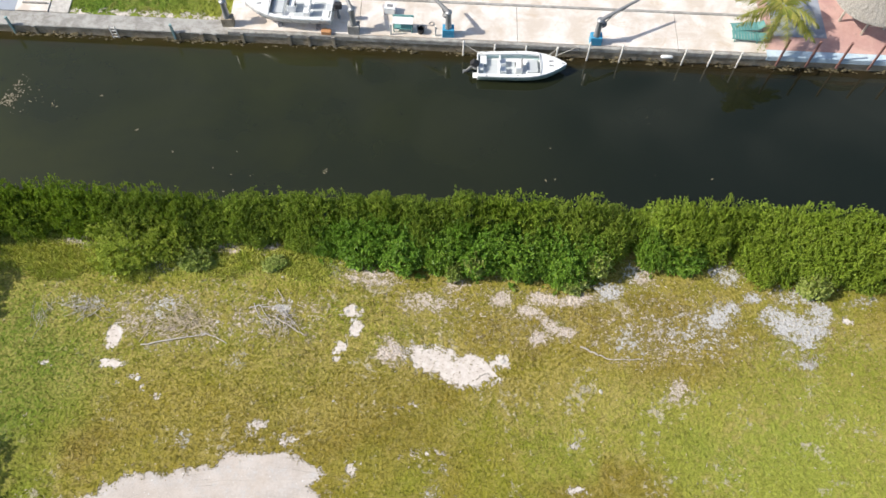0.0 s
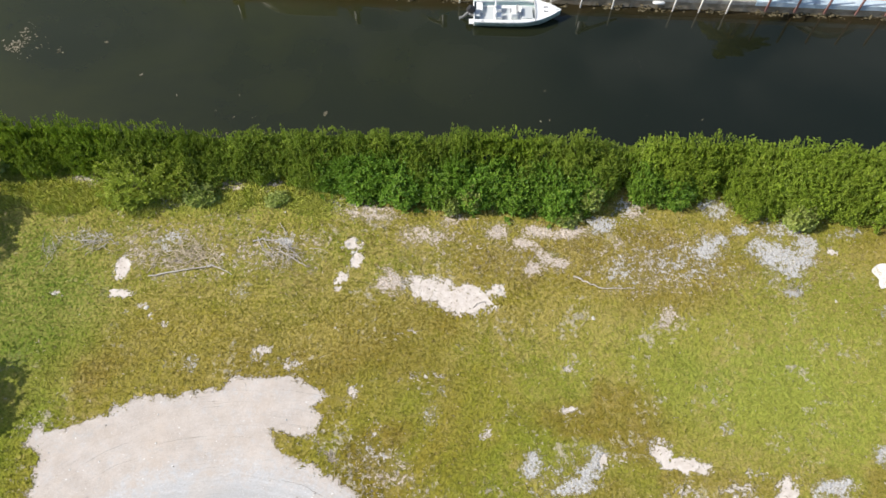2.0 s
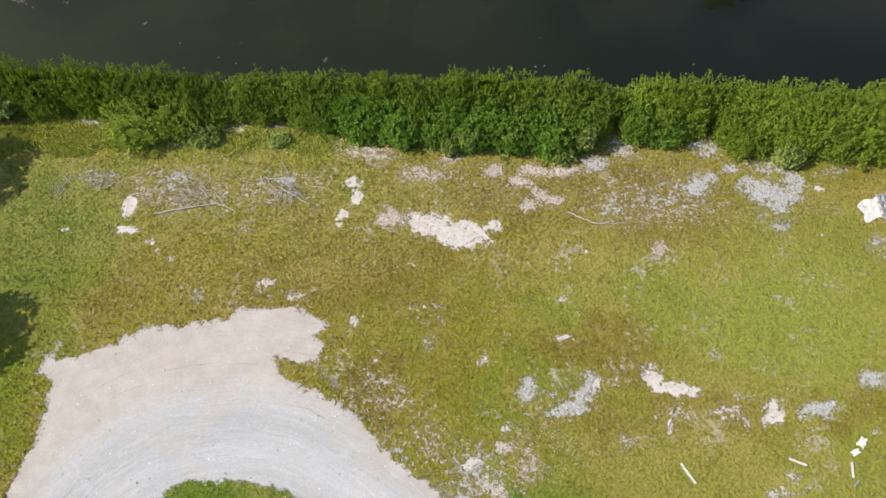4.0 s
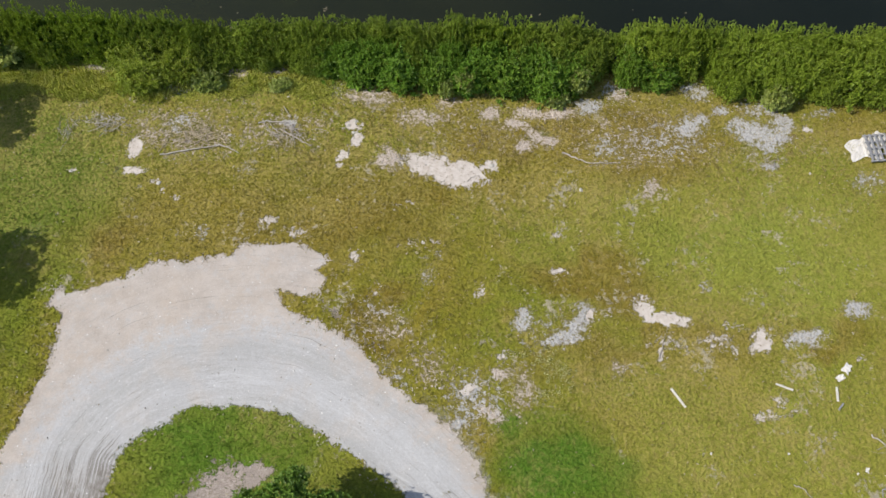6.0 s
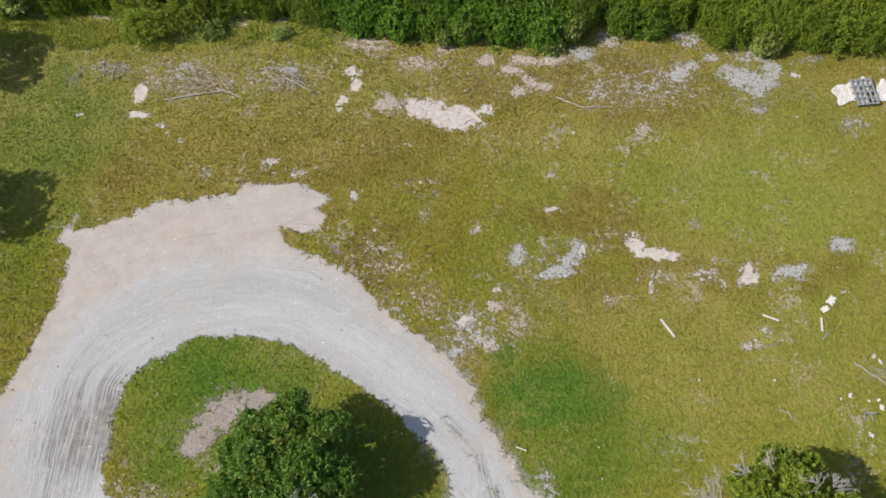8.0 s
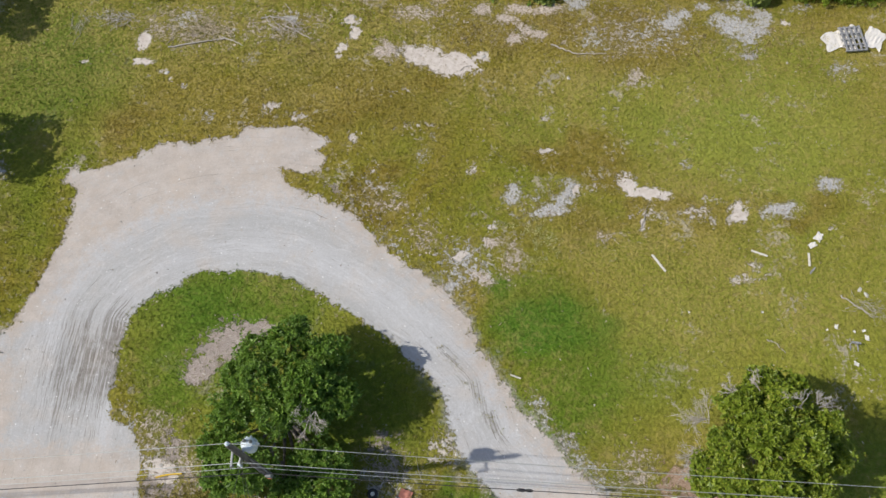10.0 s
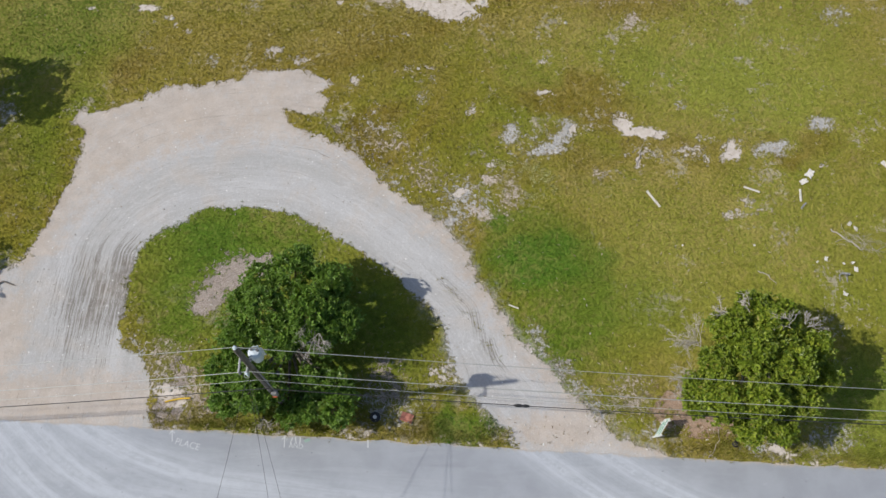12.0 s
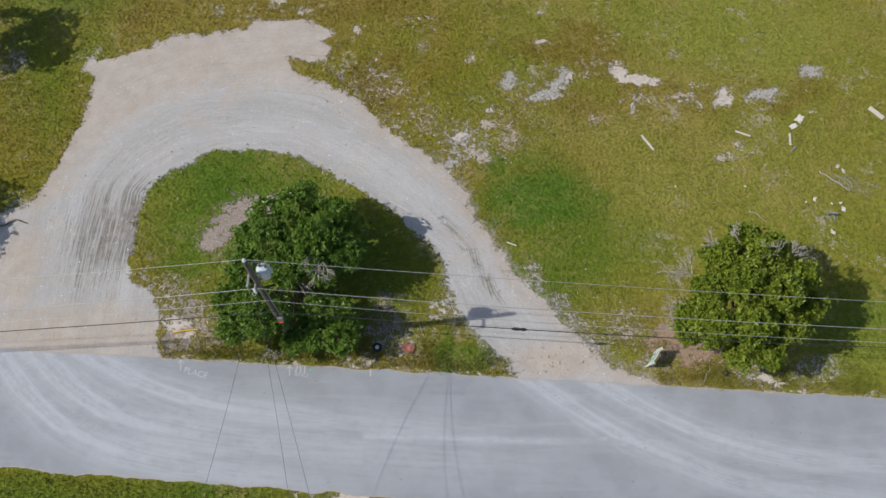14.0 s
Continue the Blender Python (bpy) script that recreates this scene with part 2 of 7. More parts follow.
    return g.done(c, 0.92, Specular_IOR_Level=0.2)


def grass_material(name="grass_blades", bright=1.0):
    g = Nodes(name)
    p = g.position()
    m2 = g.split(g.attribute("kind_of_ground").outputs["Color"])
    c = grass_tint(g, p, m2)
    r = g.island()
    tip = g.sum(g.span(r, 0.45, 1.0, 0, 0.2, False), g.span(m2[2], 0.0, 0.8, 1.0, 0.3), "MULTIPLY")
    c = g.mix(tip, c, (0.56, 0.50, 0.15))
    c = g.mix(g.span(r, 0.0, 0.4, 0.12, 0, False), c, (0.095, 0.135, 0.014))
    if bright != 1.0:
        c = g.mix(1.0, c, (bright, bright, bright), "MULTIPLY")
    return g.done(c, 0.65, Specular_IOR_Level=0.25)


def fresh_grass_material():
    g = Nodes("tall_fresh_grass")
    r, p = g.island(), g.position()
    c = g.mix(g.span(r, 0.0, 1.0, 0, 1, False), (0.35, 0.39, 0.05), (0.70, 0.67, 0.17))
    c = g.mix(g.span(g.noise(p, 1.2, 4, 0.6), 0.42, 0.66, 0, 0.6), c, (0.36, 0.44, 0.05))
    c = g.mix(g.span(r, 0.88, 1.0, 0, 0.7, False), c, (0.66, 0.60, 0.30))
    return g.done(c, 0.65, Specular_IOR_Level=0.25)


def leaf_material(name, a, b, c3, gloss=0.42):
    g = Nodes(name)
    r, o = g.island(), g.chance()
    p = g.position()
    c = g.mix(g.span(r, 0.15, 0.85, 0, 1, False), a, b)
    c = g.mix(g.span(g.noise(p, 0.7, 3, 0.6), 0.42, 0.68, 0, 0.7), c, c3)
    c = g.mix(g.span(r, 0.965, 1.0, 0, 0.8, False), c, (0.32, 0.26, 0.06))
    c = g.mix(g.sum(o, 0.25, "MULTIPLY"), c, (0.16, 0.19, 0.02))
    mat = g.done(c, gloss, Specular_IOR_Level=0.4)
    thin = g.tree.nodes.new("ShaderNodeBsdfTranslucent")
    g.link(g.mix(0.35, c, (0.20, 0.30, 0.02)), thin.inputs["Color"])
    both = g.tree.nodes.new("ShaderNodeMixShader")
    both.inputs[0].default_value = 0.26
    g.link(g.bsdf.outputs[0], both.inputs[1])
    g.link(thin.outputs[0], both.inputs[2])
    g.link(both.outputs[0], g.out.inputs["Surface"])
    return mat


def bark_material(name, a, b, scale=6.0):
    g = Nodes(name)
    p = g.local()
    n = g.noise(g.scaled(p, (1, 1, 0.25)), scale, 5, 0.7)
    g.bump(n, 0.6, 0.02)
    return g.done(g.mix(g.span(n, 0.35, 0.68), a, b), 0.9)


def water_material():
    g = Nodes("canal_water")
    p = g.position()
    xyz = g.tree.nodes.new("ShaderNodeSeparateXYZ")
    g.link(p, xyz.inputs[0])
    murk = g.noise(g.scaled(p, (1, 1.6, 1)), 0.07, 4, 0.55, 0.4)
    left = g.span(xyz.outputs[0], 18.0, -26.0)
    brown = g.sum(g.span(murk, 0.25, 0.7, 0.35, 1.0), left, "MULTIPLY")
    # depth tone towards the far wall, with reflected sky glint painted in as paler blotches
    depth_glint = g.sum(g.span(xyz.outputs[1], 11.0, 20.0), g.span(g.noise(p, 0.12, 3, 0.5, 0.5), 0.35, 0.7), "MULTIPLY")
    clear = g.mix(depth_glint, (0.0080, 0.0105, 0.0050), (0.0195, 0.0215, 0.0135))
    c = g.mix(brown, clear, (0.030, 0.033, 0.008))
    c = g.mix(g.span(g.noise(p, 1.3, 5, 0.7), 0.5, 0.8, 0, 0.3), c, (0.014, 0.015, 0.009))
    shelf = g.span(g.sum(g.sum(xyz.outputs[1], g.sum(xyz.outputs[0], 0.0265, "MULTIPLY")), g.sum(g.noise(p, 0.5, 4), 1.4, "MULTIPLY")), 22.4, 24.0, 0, 0.55)
    c = g.mix(shelf, c, (0.036, 0.022, 0.008))
    g.bump(g.sum(g.noise(p, 1.1, 3), g.sum(g.noise(p, 6.0, 2), 0.2, "MULTIPLY")), 0.05, 0.03)
    return g.done(c, 0.04, IOR=1.5, Specular_IOR_Level=0.5)


def asphalt_material():
    g = Nodes("asphalt")
    p = g.position()
    sweep = g.split(g.attribute("sweep").outputs["Color"])
    a, f = g.noise(p, 0.5, 4, 0.6), g.noise(p, 70, 3, 0.7)
    along = g.noise(g.scaled(p, (0.12, 1.1, 1), 3), 1.0, 7, 0.66, 0.5)
    c = g.mix(g.span(a, 0.35, 0.68), (0.330, 0.350, 0.388), (0.380, 0.402, 0.444))
    c = g.mix(g.span(along, 0.48, 0.74, 0, 0.5), c, (0.47, 0.492, 0.525))
    c = g.mix(g.span(along, 0.25, 0.42, 0.18, 0), c, (0.165, 0.174, 0.195))
    scuff = g.noise(g.scaled(p, (0.9, 7.0, 1), 4), 1.0, 4, 0.7, 0.3)
    c = g.mix(g.span(scuff, 0.64, 0.74, 0, 0.4), c, (0.55, 0.57, 0.60))
    streak = g.noise(g.joined(g.sum(sweep[0], 90.0, "MULTIPLY"), g.sum(sweep[1], 2.6, "MULTIPLY"), 0.0), 1.0, 6, 0.66)
    dust = g.sum(sweep[2], g.span(g.sum(streak, g.sum(g.noise(p, 2.2, 6, 0.75), 0.35, "MULTIPLY")), 0.50, 0.80, 0.30, 1.0), "MULTIPLY")
    c = g.mix(g.sum(dust, 0.78, "MULTIPLY"), c, (0.60, 0.635, 0.685))
    c = g.mix(g.span(f, 0.5, 0.8, 0, 0.35), c, (0.12, 0.12, 0.125))
    c = g.mix(g.span(g.cells(p, 1.1), 0.02, 0.05, 0.6, 0), c, (0.07, 0.07, 0.07))
    c = g.mix(g.span(g.noise(p, 22, 2), 0.68, 0.74, 0, 0.5), c, (0.42, 0.41, 0.39))
    lip = g.attribute("lip").outputs["Fac"]
    c = g.mix(g.span(g.sum(lip, g.sum(g.noise(p, 2.4, 5, 0.7), 0.5, "SUBTRACT")), 0.75, 1.05, 0, 0.85), c, (0.47, 0.42, 0.37))
    g.bump(f, 0.4, 0.006)
    return g.done(c, 0.85, Specular_IOR_Level=0.3)


def concrete(name, a, b, stain, scale=0.6):
    g = Nodes(name)
    p = g.position()
    n1, n2, f = g.noise(p, scale, 5, 0.62, 0.4), g.noise(p, scale * 6, 4, 0.65), g.noise(p, 40, 3, 0.6)
    c = g.mix(g.span(n1, 0.35, 0.66), a, b)
    c = g.mix(g.span(n2, 0.55, 0.78, 0, 0.5), c, stain)
    c = g.mix(g.span(f, 0.5, 0.8, 0, 0.2), c, (0.25, 0.22, 0.2))
    c = g.mix(g.span(g.noise(p, scale * 1.7, 6, 0.7, 0.8), 0.56, 0.72, 0, 0.55), c, stain)
    grime = g.noise(g.scaled(p, (0.6, 1.6, 5.0)), 1.4, 5, 0.72, 0.6)
    c = g.mix(g.span(grime, 0.54, 0.70, 0, 0.45), c, stain)
    c = g.mix(g.span(g.noise(p, 6, 3, 0.7), 0.68, 0.74, 0, 0.5), c, (0.16, 0.14, 0.12))
    g.bump(g.sum(n2, f), 0.3, 0.012)
    return g.done(c, 0.88)


M = dict(
    ground=ground_material(), grass=grass_material(), water=water_material(), asphalt=asphalt_material(),
    tall_grass=fresh_grass_material(), mown=grass_material("mown_grass_blades", 0.95),
    mangrove=leaf_material("mangrove_leaf", (0.18, 0.275, 0.036), (0.43, 0.525, 0.085), (0.29, 0.39, 0.05)),
    mangrove_light=leaf_material("yellow_green_leaf", (0.165, 0.255, 0.022), (0.42, 0.53, 0.068), (0.255, 0.365, 0.034)),
    buttonwood=leaf_material("green_shrub_leaf", (0.125, 0.265, 0.028), (0.30, 0.475, 0.062), (0.185, 0.345, 0.038)),
    feathery=leaf_material("feathery_shrub_leaf", (0.25, 0.325, 0.038), (0.50, 0.58, 0.09), (0.36, 0.44, 0.055)),
    pale_leaf=leaf_material("pale_round_leaf", (0.33, 0.41, 0.10), (0.58, 0.63, 0.22), (0.36, 0.45, 0.10)),
    tree_leaf=leaf_material("dark_tree_leaf", (0.09, 0.20, 0.03), (0.26, 0.42, 0.075), (0.15, 0.29, 0.038)),
    lime_leaf=leaf_material("lime_tree_leaf", (0.11, 0.19, 0.018), (0.38, 0.455, 0.055), (0.20, 0.285, 0.026)),
    palm_leaf=leaf_material("palm_leaf", (0.17, 0.21, 0.035), (0.42, 0.38, 0.09), (0.24, 0.27, 0.05)),
    bark=bark_material("grey_bark", (0.13, 0.11, 0.09), (0.28, 0.25, 0.22)),
    dead=bark_material("bleached_dead_wood", (0.36, 0.32, 0.28), (0.58, 0.54, 0.50), 12),
    stick=bark_material("dry_brush", (0.32, 0.27, 0.215), (0.60, 0.545, 0.48), 10),
    dry_wood=bark_material("dry_straw_wood", (0.36, 0.29, 0.18), (0.66, 0.57, 0.42), 10),
    pole=bark_material("weathered_pole_wood", (0.10, 0.088, 0.076), (0.22, 0.20, 0.185), 4),
    dock=concrete("pink_dock_concrete", (0.60, 0.52, 0.44), (0.76, 0.71, 0.66), (0.55, 0.42, 0.28)),
    cap=concrete("grey_cap_concrete", (0.265, 0.25, 0.225), (0.43, 0.415, 0.385), (0.16, 0.14, 0.105), 1.3),
    wallface=concrete("stained_seawall_concrete", (0.25, 0.205, 0.14), (0.42, 0.36, 0.27), (0.07, 0.058, 0.030), 1.4),
    pink=concrete("pink_painted_deck", (0.50, 0.295, 0.26), (0.62, 0.40, 0.345), (0.36, 0.24, 0.22)),
    bluedeck=concrete("blue_grey_deck_paint", (0.25, 0.28, 0.33), (0.34, 0.37, 0.42), (0.24, 0.26, 0.30)),
    bluecap=concrete("faded_blue_paint", (0.40, 0.52, 0.62), (0.58, 0.68, 0.74), (0.30, 0.32, 0.33)),
    white=worn("white_gelcoat", (0.80, 0.81, 0.80), (0.45, 0.42, 0.37), 0.3, 0, 2, 0.35, 0.05),
    offwhite=worn("weathered_white_paint", (0.74, 0.71, 0.66), (0.42, 0.37, 0.30), 0.7, 0, 4, 0.6),
    aqua=worn("pale_aqua_hull", (0.50, 0.66, 0.64), (0.35, 0.40, 0.36), 0.3, 0, 2, 0.3, 0.05),
    greydeck=worn("grey_nonskid_deck", (0.50, 0.53, 0.54), (0.22, 0.22, 0.22), 0.8, 0, 4, 0.5),
    black=worn("black_rubber", (0.025, 0.025, 0.027), (0.10, 0.095, 0.09), 0.6, 0, 6, 0.6),
    bluepaint=worn("bright_blue_painted_steel", (0.05, 0.30, 0.50), (0.22, 0.22, 0.22), 0.5, 0, 5, 0.5),
    teal=worn("teal_plastic", (0.13, 0.32, 0.30), (0.30, 0.42, 0.40), 0.5, 0, 4, 0.5),
    steel=worn("grey_galvanised_steel", (0.38, 0.39, 0.40), (0.20, 0.17, 0.14), 0.45, 0.6, 6, 0.6),
    dull=worn("dull_grey_metal", (0.26, 0.26, 0.26), (0.14, 0.12, 0.10), 0.6, 0.2, 6, 0.6),
    rust=worn("faded_red_paint", (0.38, 0.15, 0.11), (0.20, 0.10, 0.07), 0.7, 0, 6, 0.7),
    redpost=worn("brown_red_post", (0.24, 0.12, 0.10), (0.36, 0.30, 0.27), 0.8, 0, 6, 0.6),
    orange=worn("orange_plastic", (0.85, 0.16, 0.05), (0.45, 0.16, 0.08), 0.5, 0, 5, 0.4),
    orangebox=worn("orange_brown_box", (0.55, 0.28, 0.13), (0.35, 0.20, 0.12), 0.7, 0, 5, 0.5),
    yellow=worn("yellow_plastic", (0.72, 0.47, 0.04), (0.42, 0.30, 0.08), 0.5, 0, 5, 0.4),
    canwhite=worn("pale_blue_grey_enamel", (0.62, 0.70, 0.76), (0.36, 0.36, 0.34), 0.35, 0, 5, 0.35),
    wire=worn("weathered_aluminium_wire", (0.52, 0.53, 0.52), (0.30, 0.29, 0.27), 0.45, 0.5, 3, 0.4),
    cable=worn("black_cable", (0.035, 0.035, 0.037), (0.09, 0.09, 0.09), 0.6, 0, 3, 0.5),
    plank=bark_material("sun_bleached_board", (0.60, 0.56, 0.49), (0.76, 0.73, 0.67), 10),
    greywood=bark_material("grey_weathered_timber", (0.20, 0.20, 0.205), (0.40, 0.40, 0.41), 9),
    sheet=worn("crumpled_white_sheet", (0.78, 0.74, 0.69), (0.50, 0.45, 0.40), 0.7, 0, 3, 0.5, 0.6),
    stone=concrete("pale_limestone", (0.44, 0.41, 0.37), (0.60, 0.57, 0.52), (0.34, 0.30, 0.26), 3.0),
    thatch=bark_material("grey_palm_thatch", (0.34, 0.31, 0.26), (0.62, 0.58, 0.52), 14),
    signwhite=worn("white_sign_board", (0.74, 0.78, 0.76), (0.50, 0.55, 0.50), 0.5, 0, 3, 0.3),
    signgreen=worn("green_sign_print", (0.08, 0.36, 0.25), (0.20, 0.40, 0.30), 0.5, 0, 3, 0.3),
    chalk=worn("white_road_spray_paint", (0.58, 0.60, 0.62), (0.33, 0.34, 0.36), 0.8, 0, 12, 0.9),
    mint=worn("faint_green_spray_paint", (0.30, 0.44, 0.38), (0.24, 0.27, 0.27), 0.8, 0, 12, 0.8),
    rope=worn("pale_rope", (0.60, 0.57, 0.50), (0.35, 0.32, 0.27), 0.9, 0, 9, 0.5),
)


# ---------------------------------------------------------------- building helpers
def mesh_from(name, verts, faces, smooth=False):
    """A mesh from numpy arrays; all faces have the same number of corners."""
    verts, faces = np.asarray(verts, np.float32).reshape(-1, 3), np.asarray(faces, np.int32)
    n, k = faces.shape
    me = bpy.data.meshes.new(name)
    me.vertices.add(len(verts))
    me.vertices.foreach_set("co", verts.ravel())
    me.loops.add(n * k)
    me.loops.foreach_set("vertex_index", faces.ravel())
    me.polygons.add(n)
    me.polygons.foreach_set("loop_start", np.arange(0, n * k, k, dtype=np.int32))
    me.polygons.foreach_set("loop_total", np.full(n, k, np.int32))
    me.polygons.foreach_set("use_smooth", np.full(n, smooth, bool))
    me.update(calc_edges=True)
    return me


def hung(name, me, material, parent=None, label="", m=None):
    ob = new(name, me)
    if material is not None and not me.materials:
        me.materials.append(material)
    if m is not None:
        ob.matrix_basis = m
    ob.parent = parent
    return tagged(ob, label)


def part(name, bm, material, parent=None, label="", m=None, smooth=False):
    """Links a bmesh as one mesh object under a thing or under a part."""
    me = bpy.data.meshes.new(name)
    if smooth:
        for f in bm.faces:
            f.smooth = True
    bm.to_mesh(me)
    bm.free()
    return hung(name, me, material, parent, label, m)


def thing(name, x, y, z, label, category, group="", turn=0.0):
    ob = new(name)
    ob.empty_display_size = 0.2
    ob.matrix_basis = pose(x, y, z, 0, 0, turn)
    return tagged(ob, label, category, group)


def box(sx, sy, sz, x=0, y=0, z=0, bevel=0.0, turn=(0, 0, 0), bm=None):
    """A box whose base centre is at x, y, z."""
    bm = bm or bmesh.new()
    made = bmesh.ops.create_cube(bm, size=1.0, matrix=pose(x, y, z, *turn) @ Matrix.Translation((0, 0, sz / 2)) @ Matrix.Diagonal((sx, sy, sz, 1)))
    if bevel:
        edges = list({e for v in made["verts"] for e in v.link_edges})
        bmesh.ops.bevel(bm, geom=edges, offset=bevel, segments=2, affect="EDGES", profile=0.6)
    return bm


def lathe(profile, sides=16, bm=None, m=None):
    """A solid of revolution from (radius, height) pairs."""
    bm = bm or bmesh.new()
    rings = []
    for r, h in profile:
        ring = [Vector((r * math.cos(2 * math.pi * i / sides), r * math.sin(2 * math.pi * i / sides), h)) for i in range(sides)]
        rings.append([bm.verts.new(m @ v if m else v) for v in ring])
    for a, b in zip(rings, rings[1:]):
        for i in range(sides):
            bm.faces.new((a[i], a[(i + 1) % sides], b[(i + 1) % sides], b[i]))
    bm.faces.new(rings[0][::-1])
    bm.faces.new(rings[-1])
    return bm


def tube_arrays(points, radii, sides=6):
    """Vertices and quads of a tube along points."""
    pts = np.asarray(points, float)
    n = len(pts)
    tang = np.gradient(pts, axis=0)
    tang /= np.linalg.norm(tang, axis=1)[:, None] + 1e-9
    side = np.cross(tang, [0.13, 0.21, 1.0])
    bad = np.linalg.norm(side, axis=1) < 0.05
    side[bad] = np.cross(tang[bad], [1.0, 0, 0])
    side /= np.linalg.norm(side, axis=1)[:, None]
    up = np.cross(side, tang)
    ang = np.arange(sides) * 2 * math.pi / sides
    rad = np.broadcast_to(np.asarray(radii, float), (n,))
    v = pts[:, None] + rad[:, None, None] * (np.cos(ang)[None, :, None] * side[:, None] + np.sin(ang)[None, :, None] * up[:, None])
    i, j = np.meshgrid(np.arange(n - 1), np.arange(sides), indexing="ij")
    a, b = i * sides + j, i * sides + (j + 1) % sides
    f = np.stack([a, b, b + sides, a + sides], -1).reshape(-1, 4)
    return v.reshape(-1, 3), f


def tubes(name, list_of, sides=6, smooth=True):
    """One mesh from several (points, radii)."""
    vs, fs, at = [], [], 0
    for pts, rad in list_of:
        v, f = tube_arrays(pts, rad, sides)
        vs.append(v)
        fs.append(f + at)
        at += len(v)
    return mesh_from(name, np.concatenate(vs), np.concatenate(fs), smooth)


def bent(a, b, bow=(0, 0, 0), n=8):
    """Points from a to b along a bow."""
    t = np.linspace(0, 1, n)[:, None]
    return np.asarray(a, float) * (1 - t) + np.asarray(b, float) * t + 4 * t * (1 - t) * np.asarray(bow, float)


def wall_y(x):
    """The line of the seawall across the canal."""
    return 23.25 - 0.0265 * x


def road_n(x):
    return -27.0 - 0.0466 * (x + 3)


def road_s(x):
    return -32.1 - 0.062 * (x + 24.2)


# ---------------------------------------------------------------- the lie of the land
PATCHES = {"sand": [], "straw": [], "grey": [], "mulch": []}


def patch(kind, x, y, rx, ry, turn, full):
    PATCHES[kind].append((x, y, rx, ry, radians(turn), full))


patch('sand', -3.6, 1.1, 1.43, 0.78, -8, 1)
patch('sand', -1.9, 0.4, 1.73, 0.8, -8, 1)
patch('sand', 0.1, 0.8, 0.55, 0.35, 0, 0.9)
patch('sand', -8.05, 2.6, 0.33, 0.55, 0, 0.86)
patch('sand', -8.55, 1.5, 0.42, 0.34, 10, 0.88)
patch('sand', -8.2, 3.6, 0.55, 0.32, 0, 0.86)
patch('sand', -8.8, 0.85, 0.22, 0.22, 0, 0.85)
patch('straw', -4.2, 4.5, 1.2, 0.4, 0, 0.8)
patch('grey', -18.7, 3.4, 0.8, 0.6, 30, 0.85)
patch('sand', -21.3, 1.9, 0.5, 0.8, -12, 0.9)
patch('sand', -21, 0.2, 0.66, 0.2, 8, 0.86)
patch('sand', -24.8, 0.1, 0.2, 0.22, 0, 0.9)
patch('sand', -19.7, -0.6, 0.25, 0.2, -20, 0.85)
patch('sand', -19.1, -1.2, 0.18, 0.12, 20, 0.85)
patch('sand', -18.2, -1.4, 0.2, 0.08, -10, 0.85)
patch('grey', -16.6, -3.8, 0.5, 0.4, 0, 0.6)
patch('sand', -20.5, -0.8, 0.18, 0.12, 0, 0.8)
patch('sand', -12.9, -3.2, 0.65, 0.36, 20, 0.75)
patch('sand', -10.9, -3.8, 0.64, 0.39, -10, 0.75)
patch('sand', -7.5, -5.1, 0.3, 0.42, 0, 0.82)
patch('sand', -4.4, -1.7, 0.37, 0.14, 5, 0.75)
patch('sand', -5.4, -1.8, 0.3, 0.15, 0, 0.65)
patch('sand', 4, -3.3, 0.35, 0.27, 0, 0.65)
patch('sand', 4.1, -5.9, 0.46, 0.2, 0, 0.9)
patch('grey', -12.0, 3.8, 0.5, 0.3, 0, 0.97)
patch('sand', -13, 8, 0.99, 0.63, 0, 0.7)
patch('sand', -24.5, 7.6, 0.56, 0.26, 0, 0.8)
patch('sand', -6.3, -7.2, 0.47, 0.27, 0, 0.6)
patch('sand', -0.8, -7.2, 0.32, 0.58, 0, 0.65)
patch('sand', 4, -3.4, 0.4, 0.26, 0, 0.7)
patch('sand', 4.1, -6, 0.51, 0.28, 0, 0.85)
patch('grey', 5.3, -8.5, 0.5, 0.55, 0, 0.97)
patch('sand', 6.7, -8.2, 0.31, 0.34, 0, 0.75)
patch('sand', 8.6, -8, 0.57, 0.51, -20, 1)
patch('sand', 9.7, -8.7, 1.2, 0.43, -4, 1)
patch('sand', 9.2, -10.1, 0.62, 0.26, 0, 0.8)
patch('sand', 9.1, -10.9, 0.21, 0.39, 0, 0.85)
patch('sand', 10.2, -10.4, 0.78, 0.29, -10, 0.65)
patch('sand', 12.3, -9.8, 0.94, 0.49, 0, 0.6)
patch('sand', 13.2, -9, 0.62, 0.33, 0, 0.65)
patch('sand', 14.8, -9.8, 0.57, 0.79, -15, 0.85)
patch('sand', 13.3, -10.4, 0.28, 0.42, 0, 0.75)
patch('sand', 20, -10.7, 0.25, 0.16, 0, 0.7)
patch('sand', 15.3, -13.4, 0.82, 0.42, 0, 0.65)
patch('sand', 14.5, -14.1, 0.48, 0.24, 0, 0.75)
patch('sand', -1.2, -12.8, 0.4, 0.3, 10, 0.84)
patch('sand', 0.6, -10.9, 0.49, 0.42, 0, 0.6)
patch('sand', -1.9, -23.4, 0.92, 0.74, -20, 0.7)
patch('sand', -16.3, -24.9, 0.91, 0.69, 0, 0.85)
patch('sand', 15.1, -27.9, 1.48, 0.21, -2, 1)
patch('sand', -11.2, -26.2, 0.75, 0.37, 0, 0.65)
patch('sand', 1.1, -26.8, 0.89, 0.36, -10, 0.6)
patch('sand', -6.2, -26.4, 1.34, 0.3, 0, 0.7)
patch('sand', 3.9, -23.9, 0.61, 1.44, -30, 0.5)
